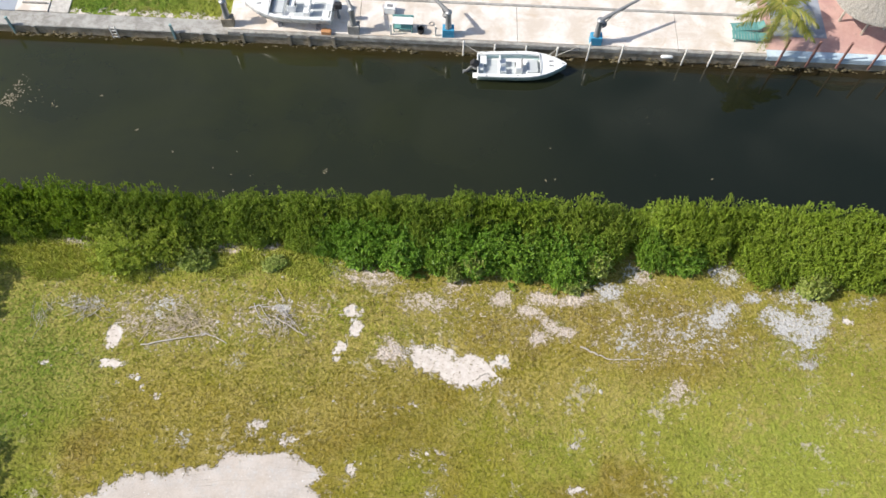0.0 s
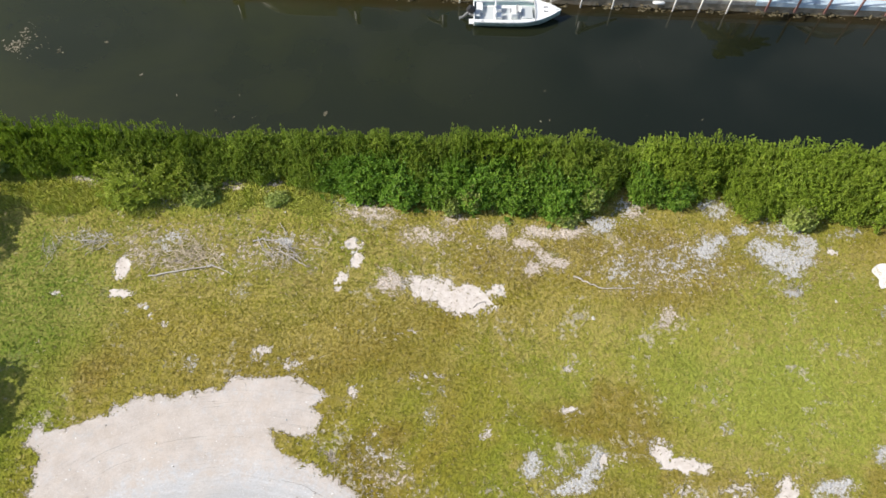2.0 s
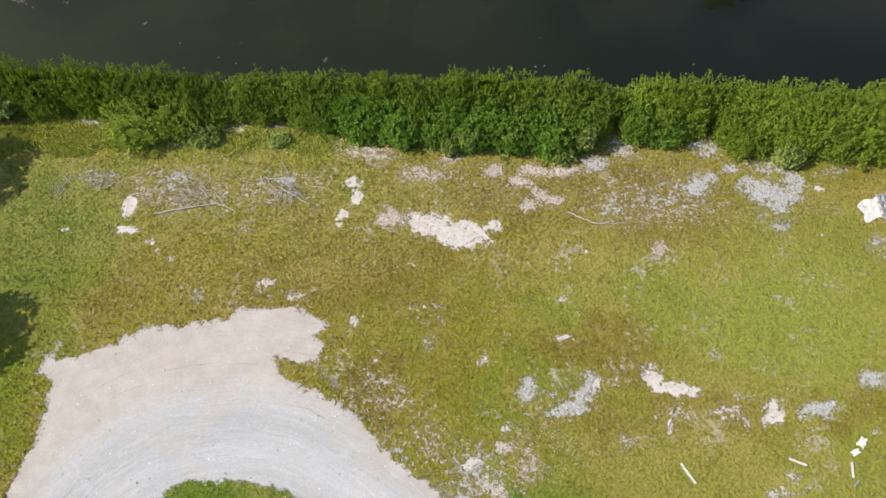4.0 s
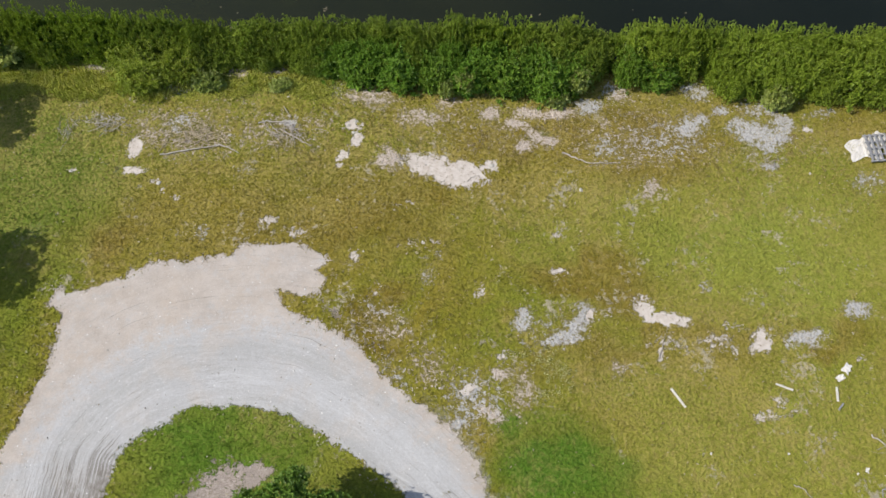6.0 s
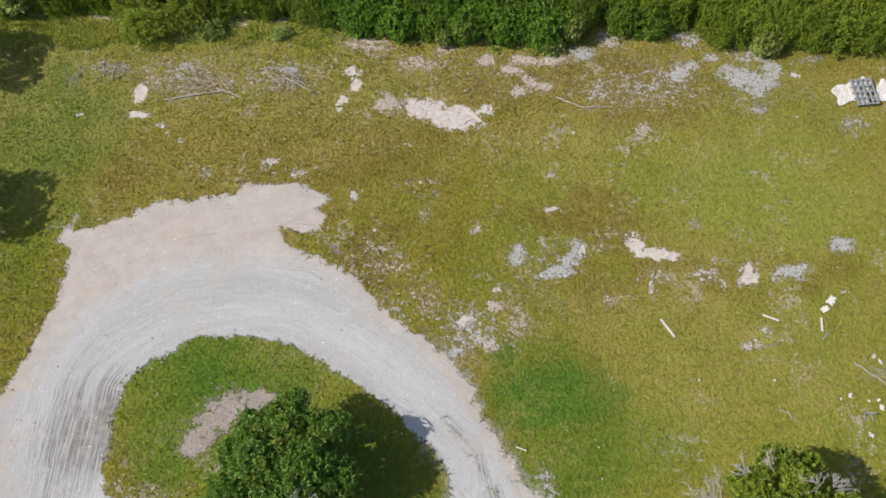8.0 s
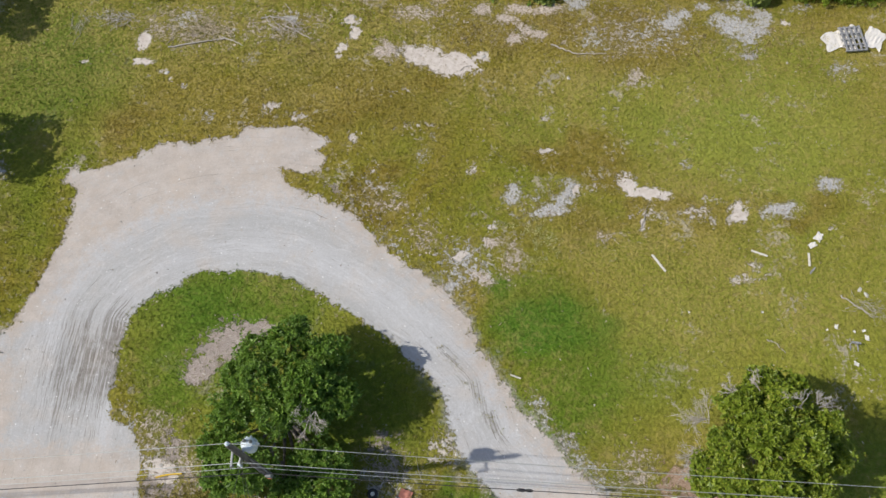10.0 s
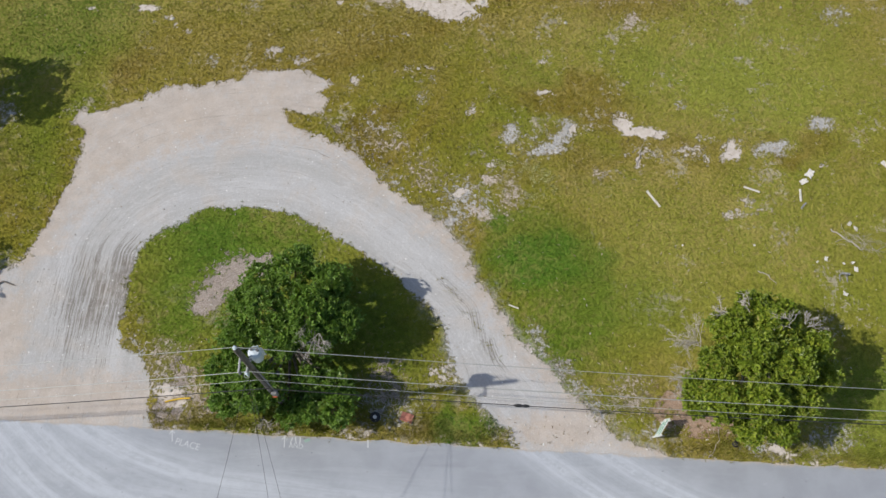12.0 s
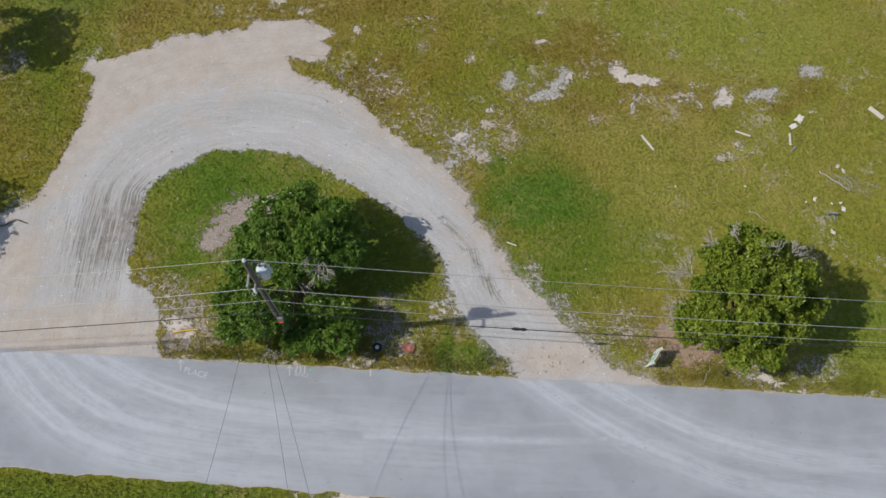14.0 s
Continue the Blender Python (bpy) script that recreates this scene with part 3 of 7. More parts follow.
patch('sand', -6.6, -33.3, 0.98, 0.46, 0, 0.9)
patch('sand', -8.8, -33.2, 0.7, 0.35, 0, 0.7)
patch('sand', -4, -4.3, 1.07, 0.35, 0, 0.4)
patch('straw', -18.4, 2.9, 2.99, 1.52, -5, 0.55)
patch('straw', -20.5, 3, 1.1, 0.84, 0, 0.6)
patch('straw', -5.9, 1.2, 0.7, 0.5, -30, 0.97)
patch('straw', -7.4, 5.7, 1.62, 0.6, -8, 0.85)
patch('straw', -3.7, 4.2, 1.44, 0.59, 5, 0.75)
patch('straw', -2.6, 5.3, 0.81, 0.42, 0, 0.7)
patch('straw', 0.3, 4.7, 0.7, 0.4, 0, 0.97)
patch('straw', 2.5, 4.7, 0.8, 0.35, 0, 0.97)
patch('straw', 4.3, 4.6, 0.9, 0.35, 0, 0.97)
patch('straw', 1.8, 3.8, 0.8, 0.3, -8, 0.97)
patch('straw', 2.8, 2.9, 0.6, 0.35, -30, 0.97)
patch('straw', 2.1, 2.3, 0.45, 0.28, 0, 0.97)
patch('straw', 3.6, 2.6, 0.6, 0.35, 0, 0.97)
patch('straw', 9.6, -0.5, 0.52, 0.63, 0, 0.8)
patch('straw', -12.2, 3.7, 1.11, 0.69, -10, 0.6)
patch('straw', -10.3, 3.9, 0.96, 0.35, 0, 0.5)
patch('straw', 6.9, 3.7, 0.95, 0.68, 0, 0.4)
patch('straw', -0.1, 3.5, 4.77, 1.54, -3, 0.3)
patch('straw', 9.6, 4.5, 3.54, 1.04, -3, 0.32)
patch('straw', 1.6, -12.8, 0.61, 1.24, -10, 0.72)
patch('grey', -0.9, -13.2, 1.2, 1.3, 20, 0.8)
patch('straw', 9.0, 2.6, 3.4, 1.5, 0, 0.52)
patch('grey', 3.2, -21.5, 0.35, 1.2, 32, 0.75)
patch('grey', 4.6, -23.4, 0.4, 1.1, 32, 0.8)
patch('grey', 5.8, -25.0, 0.5, 0.9, 30, 0.8)
patch('sand', 15.2, -27.2, 0.8, 0.22, -5, 0.86)
patch('grey', 13.6, -26.3, 0.7, 0.5, 0, 0.8)
patch('grey', 17.6, -26.5, 1.0, 0.3, -5, 0.7)
patch('grey', 11.2, 3.0, 2.2, 1.1, 0, 0.58)
patch('grey', 7.2, 2.2, 0.8, 0.9, 0, 0.7)
patch('straw', 6.9, -11.4, 0.33, 0.38, 0, 0.65)
patch('straw', 7.8, -24.4, 1.22, 0.95, -10, 0.6)
patch('grey', -14.4, 0.3, 0.4, 0.38, 0, 0.6)
patch('grey', 6.4, 5.3, 0.7, 0.45, 0, 0.97)
patch('grey', 12.3, 3.8, 0.75, 0.55, 0, 0.97)
patch('grey', 13.2, 4.2, 0.5, 0.4, 0, 0.97)
patch('grey', 14.5, 4.9, 0.4, 0.25, 0, 0.97)
patch('straw', 11.2, 3.9, 0.9, 0.5, 0, 0.5)
patch('grey', 16.3, 3.5, 1.15, 0.7, 0, 1.0)
patch('grey', 17.4, 3.2, 1.0, 0.5, 10, 1.0)
patch('grey', 15.7, 4.1, 0.6, 0.4, 20, 0.97)
patch('grey', 16.8, 2.5, 0.6, 0.3, 0, 0.97)
patch('grey', 16.7, 1.0, 0.45, 0.3, 0, 0.97)
patch('grey', 16.8, 2, 1.2, 0.9, 0, 0.4)
patch('grey', 18.3, 4.2, 0.7, 0.5, 0, 1.0)
patch('grey', 17.6, 5.2, 0.4, 0.5, 0, 0.97)
patch('sand', 19.8, 3.7, 0.4, 0.35, 0, 0.85)
patch('grey', 20.7, 4.8, 0.8, 0.35, 0, 0.7)
patch('grey', -23.4, 3.6, 1.42, 0.58, 0, 0.55)
patch('grey', 13, 6.4, 0.75, 0.55, 0, 0.85)
patch('grey', 7.8, 6.4, 0.56, 0.61, 0, 0.8)
patch('grey', -19.6, 6.2, 0.81, 0.43, 0, 0.8)
patch('grey', -9.5, 6.5, 0.65, 0.61, 0, 0.7)
patch('grey', -2.9, -5, 0.3, 0.29, 0, 0.6)
patch('grey', -3.6, -6.2, 0.42, 0.42, 0, 0.65)
patch('grey', 12, -6.8, 0.42, 0.35, -20, 0.6)
patch('grey', 1.75, -8.7, 0.35, 0.65, -30, 0.97)
patch('grey', 3.9, -9.75, 0.95, 0.35, 0, 1.0)
patch('grey', 4.8, -9.1, 0.35, 0.6, -20, 1.0)
patch('grey', 3.2, -9.4, 1.7, 0.9, 8, 0.5)
patch('sand', 5.6, -8.5, 0.3, 0.4, 0, 0.85)
patch('grey', 17.4, -9.7, 0.75, 0.35, 5, 1.0)
patch('grey', 16.5, -9.9, 0.38, 0.42, 0, 0.85)
patch('grey', 20.5, -8.0, 0.6, 0.4, 10, 1.0)
patch('grey', -1.1, -14, 1.65, 1.21, 0, 0.45)
patch('grey', -1.0, -12.9, 0.6, 0.35, 20, 0.97)
patch('straw', -0.2, -14.1, 0.6, 0.35, -20, 0.97)
patch('grey', -1.6, -14.5, 0.45, 0.4, 0, 0.97)
patch('straw', 0.4, -11.7, 0.4, 0.25, 0, 0.97)
patch('grey', -4.9, -25.1, 1.51, 1.1, 0, 0.62)
patch('grey', 8.9, -26.3, 1.05, 0.71, 0, 0.6)
patch('grey', 14.6, -27, 1.34, 0.67, 0, 0.75)
patch('grey', 17.8, -26.7, 1.64, 0.76, 0, 0.65)
patch('grey', 5.7, -25.4, 1.06, 0.78, -35, 0.6)
patch('grey', -16.8, -24.1, 0.76, 0.96, 0, 0.5)
patch('mulch', 11.1, -25.2, 1.9, 1.15, -10, 1)
patch('mulch', -13.9, -18.0, 1.55, 1.0, 40, 1)
patch('mulch', -14.9, -19.3, 0.9, 0.65, 20, 1)
patch('mulch', -15.8, -23.6, 0.61, 0.96, 0, 0.7)
patch('grey', 4.1, -23.4, 1.1, 0.6, -50, 0.48)
patch('grey', 5.4, -24.9, 1.0, 0.6, -45, 0.48)
patch('grey', -5.5, -11.7, 1.2, 0.5, -40, 0.55)
patch('mulch', -5.0, -23.6, 1.0, 1.3, 10, 0.55)
patch('straw', -15.2, -25.2, 1.6, 0.7, 0, 0.6)
patch('straw', 0.6, -25.6, 1.0, 0.7, -30, 0.5)
patch('grey', -6.3, -8.3, 1.0, 0.6, -20, 0.4)
patch('mulch', -8.3, -8.7, 1.3, 0.4, -30, 0.42)
patch('mulch', -6.4, -10.3, 1.2, 0.4, -40, 0.42)
for k in range(14):
    patch('sand', -16 + 3 * k, road_n(-16 + 3 * k) + 0.06, 1.3, 0.2, -2.7, 0.6)
patch('mulch', -12.2, -17.3, 0.9, 0.5, 20, 0.95)
patch('sand', -17.8, -24.3, 1.1, 0.8, 0, 0.58)
patch('straw', -16.8, -23.0, 1.3, 1.2, 0, 0.62)
patch('grey', -18.9, -21.9, 0.9, 0.5, 0, 0.5)
patch('straw', -17.2, -26.0, 1.4, 0.6, 0, 0.6)
patch('straw', -15.6, -24.3, 1.0, 1.1, 0, 0.8)
patch('mulch', -16.6, -25.5, 1.2, 0.5, 0, 0.7)
patch('straw', -15.8, 7.5, 0.8, 0.5, 0, 0.95)
patch('straw', -13.3, 7.6, 0.9, 0.5, 0, 0.95)
patch('straw', -24.6, 7.6, 1.2, 0.4, 0, 0.9)
patch('straw', 8.4, 6.1, 0.6, 0.7, 0, 0.9)
patch('grey', 13.1, 6.6, 0.8, 0.5, 0, 0.95)
patch('grey', 16.7, 5.3, 1.0, 0.45, 0, 0.95)
patch('grey', -28.4, -7.6, 0.8, 0.7, 0, 0.7)
patch('straw', 11.5, 2.5, 3.4, 1.4, -3, 0.3)
patch('straw', 10.6, 3.3, 2.4, 1.1, 0, 0.36)
patch('straw', -13.2, 3.0, 2.8, 1.3, -5, 0.46)
patch('straw', -5.6, -9.3, 2.0, 0.9, -35, 0.48)
patch('straw', -3.3, -11.6, 1.4, 0.9, -40, 0.5)
patch('grey', 22.6, 0.1, 1.0, 0.6, 0, 0.62)

def rumple(px, py, per_metre, seed=0.0):
    """Smooth value noise over the ground, 0 to 1."""
    x, y = px * per_metre + 37.3 + seed * 5.1, py * per_metre + 91.7 - seed * 3.7
    i, j = np.floor(x), np.floor(y)
    u, v = x - i, y - j
    u, v = u * u * (3 - 2 * u), v * v * (3 - 2 * v)

    def at(a, b):
        h = np.sin(a * 127.1 + b * 311.7 + seed * 17.0) * 43758.5453
        return h - np.floor(h)

    return (at(i, j) * (1 - u) + at(i + 1, j) * u) * (1 - v) + (at(i, j + 1) * (1 - u) + at(i + 1, j + 1) * u) * v


def frayed(px, py, wide, fine, seed):
    """Places shifted a little this way and that, so that outlines fray."""
    dx = wide * (rumple(px, py, 0.7, seed) - 0.5) + fine * (rumple(px, py, 2.3, seed + 1) - 0.5)
    dy = wide * (rumple(px, py, 0.7, seed + 2) - 0.5) + fine * (rumple(px, py, 2.3, seed + 3) - 0.5)
    return px + dx, py + dy


for k in range(7):
    patch('sand', -28.6 + 1.7 * k, wall_y(-28.6 + 1.7 * k) + 1.42, 1.1, 0.22, -1.5, 0.8)


DRIVE_OUTER = [(-60, -17.8), (-27.4, -17.8), (-25.5, -17.2), (-25.0, -16.0), (-24.3, -14.1), (-23.6, -11.9), (-23.6, -10.2), (-23.6, -8.8), (-24.5, -8.3), (-24.4, -7.2), (-24.0, -6.9), (-23.5, -7.6),
               (-21.8, -7.1), (-20.3, -6.5), (-18.8, -5.6), (-16.9, -5.5), (-15.3, -5.2), (-13.9, -4.5), (-11.0, -4.3), (-9.6, -4.8), (-9.0, -5.3), (-9.8, -5.9), (-9.1, -6.5), (-9.2, -7.4), (-10.5, -7.5),
               (-11.8, -7.3), (-11.5, -8.2), (-9.5, -9.1), (-7.2, -10.2), (-5.9, -12.0), (-4.4, -13.0), (-3.0, -13.9), (-1.5, -15.6), (-0.8, -16.5), (-0.2, -18.0), (0.8, -19.6),
               (1.75, -21.1), (2.75, -22.4), (3.95, -23.6), (5.0, -24.8), (5.75, -25.6), (6.4, -26.3), (8.0, -26.9), (9.5, -27.4), (9.7, -29)]
DRIVE_INNER = [(2.6, -29), (1.8, -27.1), (1.0, -26.3), (-0.3, -24.9), (-1.2, -23.9), (-1.9, -22.0), (-2.1, -20.5), (-4.0, -18.7), (-5.95, -17.1), (-7.7, -15.8), (-9.8, -14.7),
               (-11.2, -14.0), (-13.4, -13.8), (-15.3, -14.0), (-16.9, -14.6), (-18.4, -15.6), (-19.2, -16.8), (-19.3, -18.2), (-19.4, -20.1), (-19.5, -21.6),
               (-19.2, -22.1), (-18.1, -22.2), (-17.7, -23.1), (-17.4, -24.2), (-17.2, -25.4), (-16.8, -26.2), (-17, -28), (-60, -28)]


def to_line(px, py, line, closed=False):
    """Distance from places to a line of points, and the length along it."""
    best, where, run = np.full(px.shape, 1e9), np.zeros(px.shape), 0.0
    for (ax, ay), (bx, by) in zip(line, line[1:] + line[:1] if closed else line[1:]):
        dx, dy = bx - ax, by - ay
        ln = math.hypot(dx, dy)
        t = np.clip(((px - ax) * dx + (py - ay) * dy) / (ln * ln), 0, 1)
        d = np.hypot(px - ax - t * dx, py - ay - t * dy)
        near = d < best
        where = np.where(near, run + t * ln, where)
        best = np.minimum(best, d)
        run += ln
    return best, where


def inside(px, py, line):
    odd = np.zeros(px.shape, bool)
    for (ax, ay), (bx, by) in zip(line, line[1:] + line[:1]):
        cross = ((ay > py) != (by > py)) & (px < (bx - ax) * (py - ay) / (by - ay + 1e-12) + ax)
        odd ^= cross
    return odd


def cover_at(px, py):
    """How bare, strawy, grey or mulched the ground is at places (0 to 1)."""
    out = []
    px, py = frayed(px, py, 0.45, 0.32, 1.0)
    for kind in ("sand", "straw", "grey", "mulch"):
        v = np.zeros(px.shape)
        for x, y, rx, ry, a, full in PATCHES[kind]:
            dx, dy = px - x, py - y
            u = (dx * math.cos(a) + dy * math.sin(a)) / rx
            w = (-dx * math.sin(a) + dy * math.cos(a)) / ry
            r = np.sqrt(u * u + w * w)
            if full >= 0.84 and kind == "sand" or full >= 0.97 and kind != "mulch":
                wide = (1.52, 0.95) if kind == "sand" else (1.85, 1.30)
                f = np.clip(full * (wide[0] - r) / wide[1], 0, 1)
            else:
                f = full * np.clip(1.68 - r, 0, 1.1) * {"mulch": 0.80, "straw": 0.74}.get(kind, 0.66)
            v = np.maximum(v, f)
        out.append(v)
    return out


def gravel_at(px, py):
    px, py = frayed(px, py, 0.22, 0.36, 5.0)
    ring = DRIVE_OUTER + DRIVE_INNER
    d, _ = to_line(px, py, ring, True)
    return np.where(inside(px, py, ring), d, -d)


def oval(px, py, x, y, rx, ry):
    return np.clip(1.3 - np.hypot((px - x) / rx, (py - y) / ry), 0, 1) / 1.0


def land_z(px, py):
    d = py - wall_y(px)
    z = np.where(py > 8.6, -np.clip((py - 8.6) / 1.6, 0, 1) * 1.9, 0.0)
    z = np.where(d > 0.12, -1.9 + np.clip((d - 0.12) / 0.25, 0, 1) * 1.55, z)
    on_road = (py < road_n(px) - 0.12) & (py > road_s(px) + 0.12)
    z = np.where(on_road, -0.06, z)
    bump = 0.03 * np.sin(px * 0.9 + 1.3 * np.sin(py * 0.6)) * np.sin(py * 0.8 + 0.7 * np.sin(px * 0.5))
    dry = (py < 8.6) & (py > road_n(px) + 0.6)
    return z + np.where(dry, bump, 0)


def colour_layer(me, name, cols):
    layer = me.attributes.new(name, "FLOAT_COLOR", "POINT")
    a = np.stack([np.asarray(c, np.float32) for c in cols], -1)
    layer.data.foreach_set("color", a.ravel())


def number_layer(me, name, values):
    me.attributes.new(name, "FLOAT", "POINT").data.foreach_set("value", np.asarray(values, np.float32))


def kinds_at(px, py):
    """Browned, lush and tall-grass weights."""
    px = px + 2.6 * (rumple(px, py, 0.35, 61.0) - 0.5) + 1.2 * (rumple(px, py, 1.1, 62.0) - 0.5)
    py = py + 2.6 * (rumple(px, py, 0.35, 63.0) - 0.5) + 1.2 * (rumple(px, py, 1.1, 64.0) - 0.5)
    brown = np.maximum.reduce([oval(px, py, 5.5, -6.8, 5.0, 1.6), oval(px, py, -8.5, -0.5, 3.4, 3.2) * 0.7, oval(px, py, -2.5, -2.2, 2.2, 1.5) * 0.8, oval(px, py, -3, -0.8, 7, 3.2) * 0.55, oval(px, py, -6.8, -9.2, 3.2, 2.0) * 0.9,
                               oval(px, py, 18.5, -9.6, 4.0, 1.4) * 0.8, oval(px, py, -21.5, -4.6, 2.0, 1.0) * 0.9, oval(px, py, -11.5, -1.5, 5, 3.5) * 0.6, oval(px, py, -8, -3.2, 8.5, 3.4) * 0.75, oval(px, py, 9, 2.0, 4.5, 2.5) * 0.9, oval(px, py, 2.5, 3.2, 8.0, 2.4) * 0.75, oval(px, py, 11, 3.4, 6.0, 2.2) * 0.85, oval(px, py, 9, -10.4, 9.0, 1.8) * 0.7])
    lush = np.maximum.reduce([oval(px, py, 3.2, -17.6, 3.5, 3.2) * 0.78, oval(px, py, 6.8, -19.0, 5.0, 3.4) * 0.32, oval(px, py, 3.2, -14.6, 2.6, 2.4) * 0.4, oval(px, py, 1.9, -14.4, 1.6, 1.8) * 0.6, oval(px, py, -14.5, -16.6, 6.5, 5.0) * 0.6, oval(px, py, -16.5, -21.0, 3.0, 3.5) * 0.45, oval(px, py, -27, -10, 3.5, 6) * 0.3,
                              oval(px, py, 3.0, 3.4, 1.3, 0.6) * 0.7, oval(px, py, 4.5, -20.5, 5.0, 6.0) * 0.45, oval(px, py, -8.0, -22.0, 8.0, 6.0) * 0.45, oval(px, py, -1.0, -26.0, 2.2, 1.4) * 0.7, oval(px, py, 11, -3.5, 5, 2.0) * 0.2, oval(px, py, -18, -35, 17, 3.0) * 0.5,
                              oval(px, py, -27, -1.0, 6.5, 7.5) * 0.42, oval(px, py, -27, 28, 8, 4) * 0.6, oval(px, py, 20.5, -24, 5, 3) * 0.4])
    straw = np.clip((py + 9.0) / 9.0, 0, 1) * np.clip(1 - 0.55 * oval(px, py, 13, -4, 9, 4), 0, 1) * np.where(px > 7, 0.75, 1.0)
    straw = np.maximum(straw, 0.8 * np.clip((road_n(px) + 1.6 - py) / 0.8, 0, 1) * (py > road_n(px) - 1))
    straw = np.maximum(straw, 0.8 * np.maximum(oval(px, py, 12, -12, 13, 6), oval(px, py, 12, -24.5, 5, 3)))
    strip = np.clip((py - 5.4) / 1.0, 0, 1) * np.clip((-7.5 - px) / 2.0, 0, 1)
    return straw * (1 - 0.9 * strip), brown, lush


def fresh_at(px, py):
    """Where the turf is a paler, fresher green."""
    strip = np.clip((py - 5.0) / 1.0, 0, 1) * np.clip((-7.5 - px) / 2.0, 0, 1)
    return np.maximum.reduce([strip, oval(px, py, -13.0, -16.5, 8.0, 5.5) * 0.7, oval(px, py, 17, -16, 10, 8.5) * 0.7, oval(px, py, 11, -17, 6, 7) * 0.9, oval(px, py, 16, -4.5, 12, 7), oval(px, py, 20, -25, 6, 4), oval(px, py, 9, -5, 4, 3) * 0.5, oval(px, py, 8.0, -2.0, 6.0, 3.2) * 0.7, oval(px, py, -26, 1, 5.0, 7) * 0.6])


def weed_row(px, py):
    return to_line(px, py, [(-2.2, -18.2), (-0.6, -20.2), (0.5, -22.0), (1.1, -23.4)])[0]


def build_ground():
    xs = np.concatenate([[-900, -300, -120, -70, -48, -40], np.arange(-34, 30.01, 0.2), [34, 40, 50, 70, 120, 300, 900]])
    ys = np.concatenate([[-900, -300, -120, -70, -50, -44], np.arange(-40, -27, 0.3), np.arange(-27, 9.01, 0.2), np.arange(9.3, 22, 0.5),
                         np.arange(22, 25.3, 0.1), np.arange(25.5, 34, 0.4), [36, 40, 50, 80, 150, 400, 900]])
    X, Y = np.meshgrid(xs, ys)
    px, py = X.ravel(), Y.ravel()
    pz = land_z(px, py)
    nx, ny = len(xs), len(ys)
    i, j = np.meshgrid(np.arange(ny - 1), np.arange(nx - 1), indexing="ij")
    a = (i * nx + j).ravel()
    me = mesh_from("ground", np.stack([px, py, pz], -1), np.stack([a, a + 1, a + nx + 1, a + nx], -1), True)
    colour_layer(me, "cover", cover_at(px, py))
    straw, brown, lush = kinds_at(px, py)
    gravel = gravel_at(px, py)
    number_layer(me, "fresh", fresh_at(px, py))
    colour_layer(me, "kind_of_ground", [straw, brown, lush, np.clip(gravel, -2, 2)])
    d, along = to_line(px, py, DRIVE_INNER[2:19] + [(-19.7, -34)])
    number_layer(me, "track", d)
    number_layer(me, "along", along)
    tan = np.maximum.reduce([oval(px, py, -17.5, -7.2, 7.5, 2.6), oval(px, py, -10.5, -5.8, 2.5, 1.8) * 0.85, 0.75 * np.clip(1.15 - to_line(px, py, DRIVE_OUTER)[0] / 1.3, 0, 1), oval(px, py, -22, -25.0, 9, 1.9),
                             oval(px, py, -25.6, -21.5, 1.6, 3.5), oval(px, py, 4.3, -26.2, 4.0, 1.3), oval(px, py, -3.0, -14.6, 1.6, 1.4) * 0.6])
    tan = np.maximum(tan, 0.85 * np.clip((d - 3.0) / 2.5, 0, 1) * np.clip((-5.0 - px) / 3.0, 0, 1) * (py > -17))
    number_layer(me, "tan", tan)
    rut = np.maximum(oval(px, py, -19.9, -18.8, 1.2, 3.6), np.maximum(oval(px, py, -21.2, -19.4, 2.6, 4.0) * 0.78, 0.62 * np.clip(1.25 - weed_row(px, py) / 0.4, 0, 1)))
    number_layer(me, "rut", rut)
    return tagged(hung("ground", me, M["ground"]), "patchy mown grass with bare sand and a gravel loop drive", "ground", kind="structure")


def smoothed(line, fine=9):
    """More points along a line, rounded at its corners."""
    q = [line[0]] + line + [line[-1]]
    out = []
    for a, b, c, d in zip(q, q[1:], q[2:], q[3:]):
        for k in range(fine):
            t = k / fine
            out.append(tuple(0.5 * (2 * b[i] + (c[i] - a[i]) * t + (2 * a[i] - 5 * b[i] + 4 * c[i] - d[i]) * t * t + (3 * b[i] - a[i] - 3 * c[i] + d[i]) * t ** 3) for i in (0, 1)))
    return out + [line[-1]]


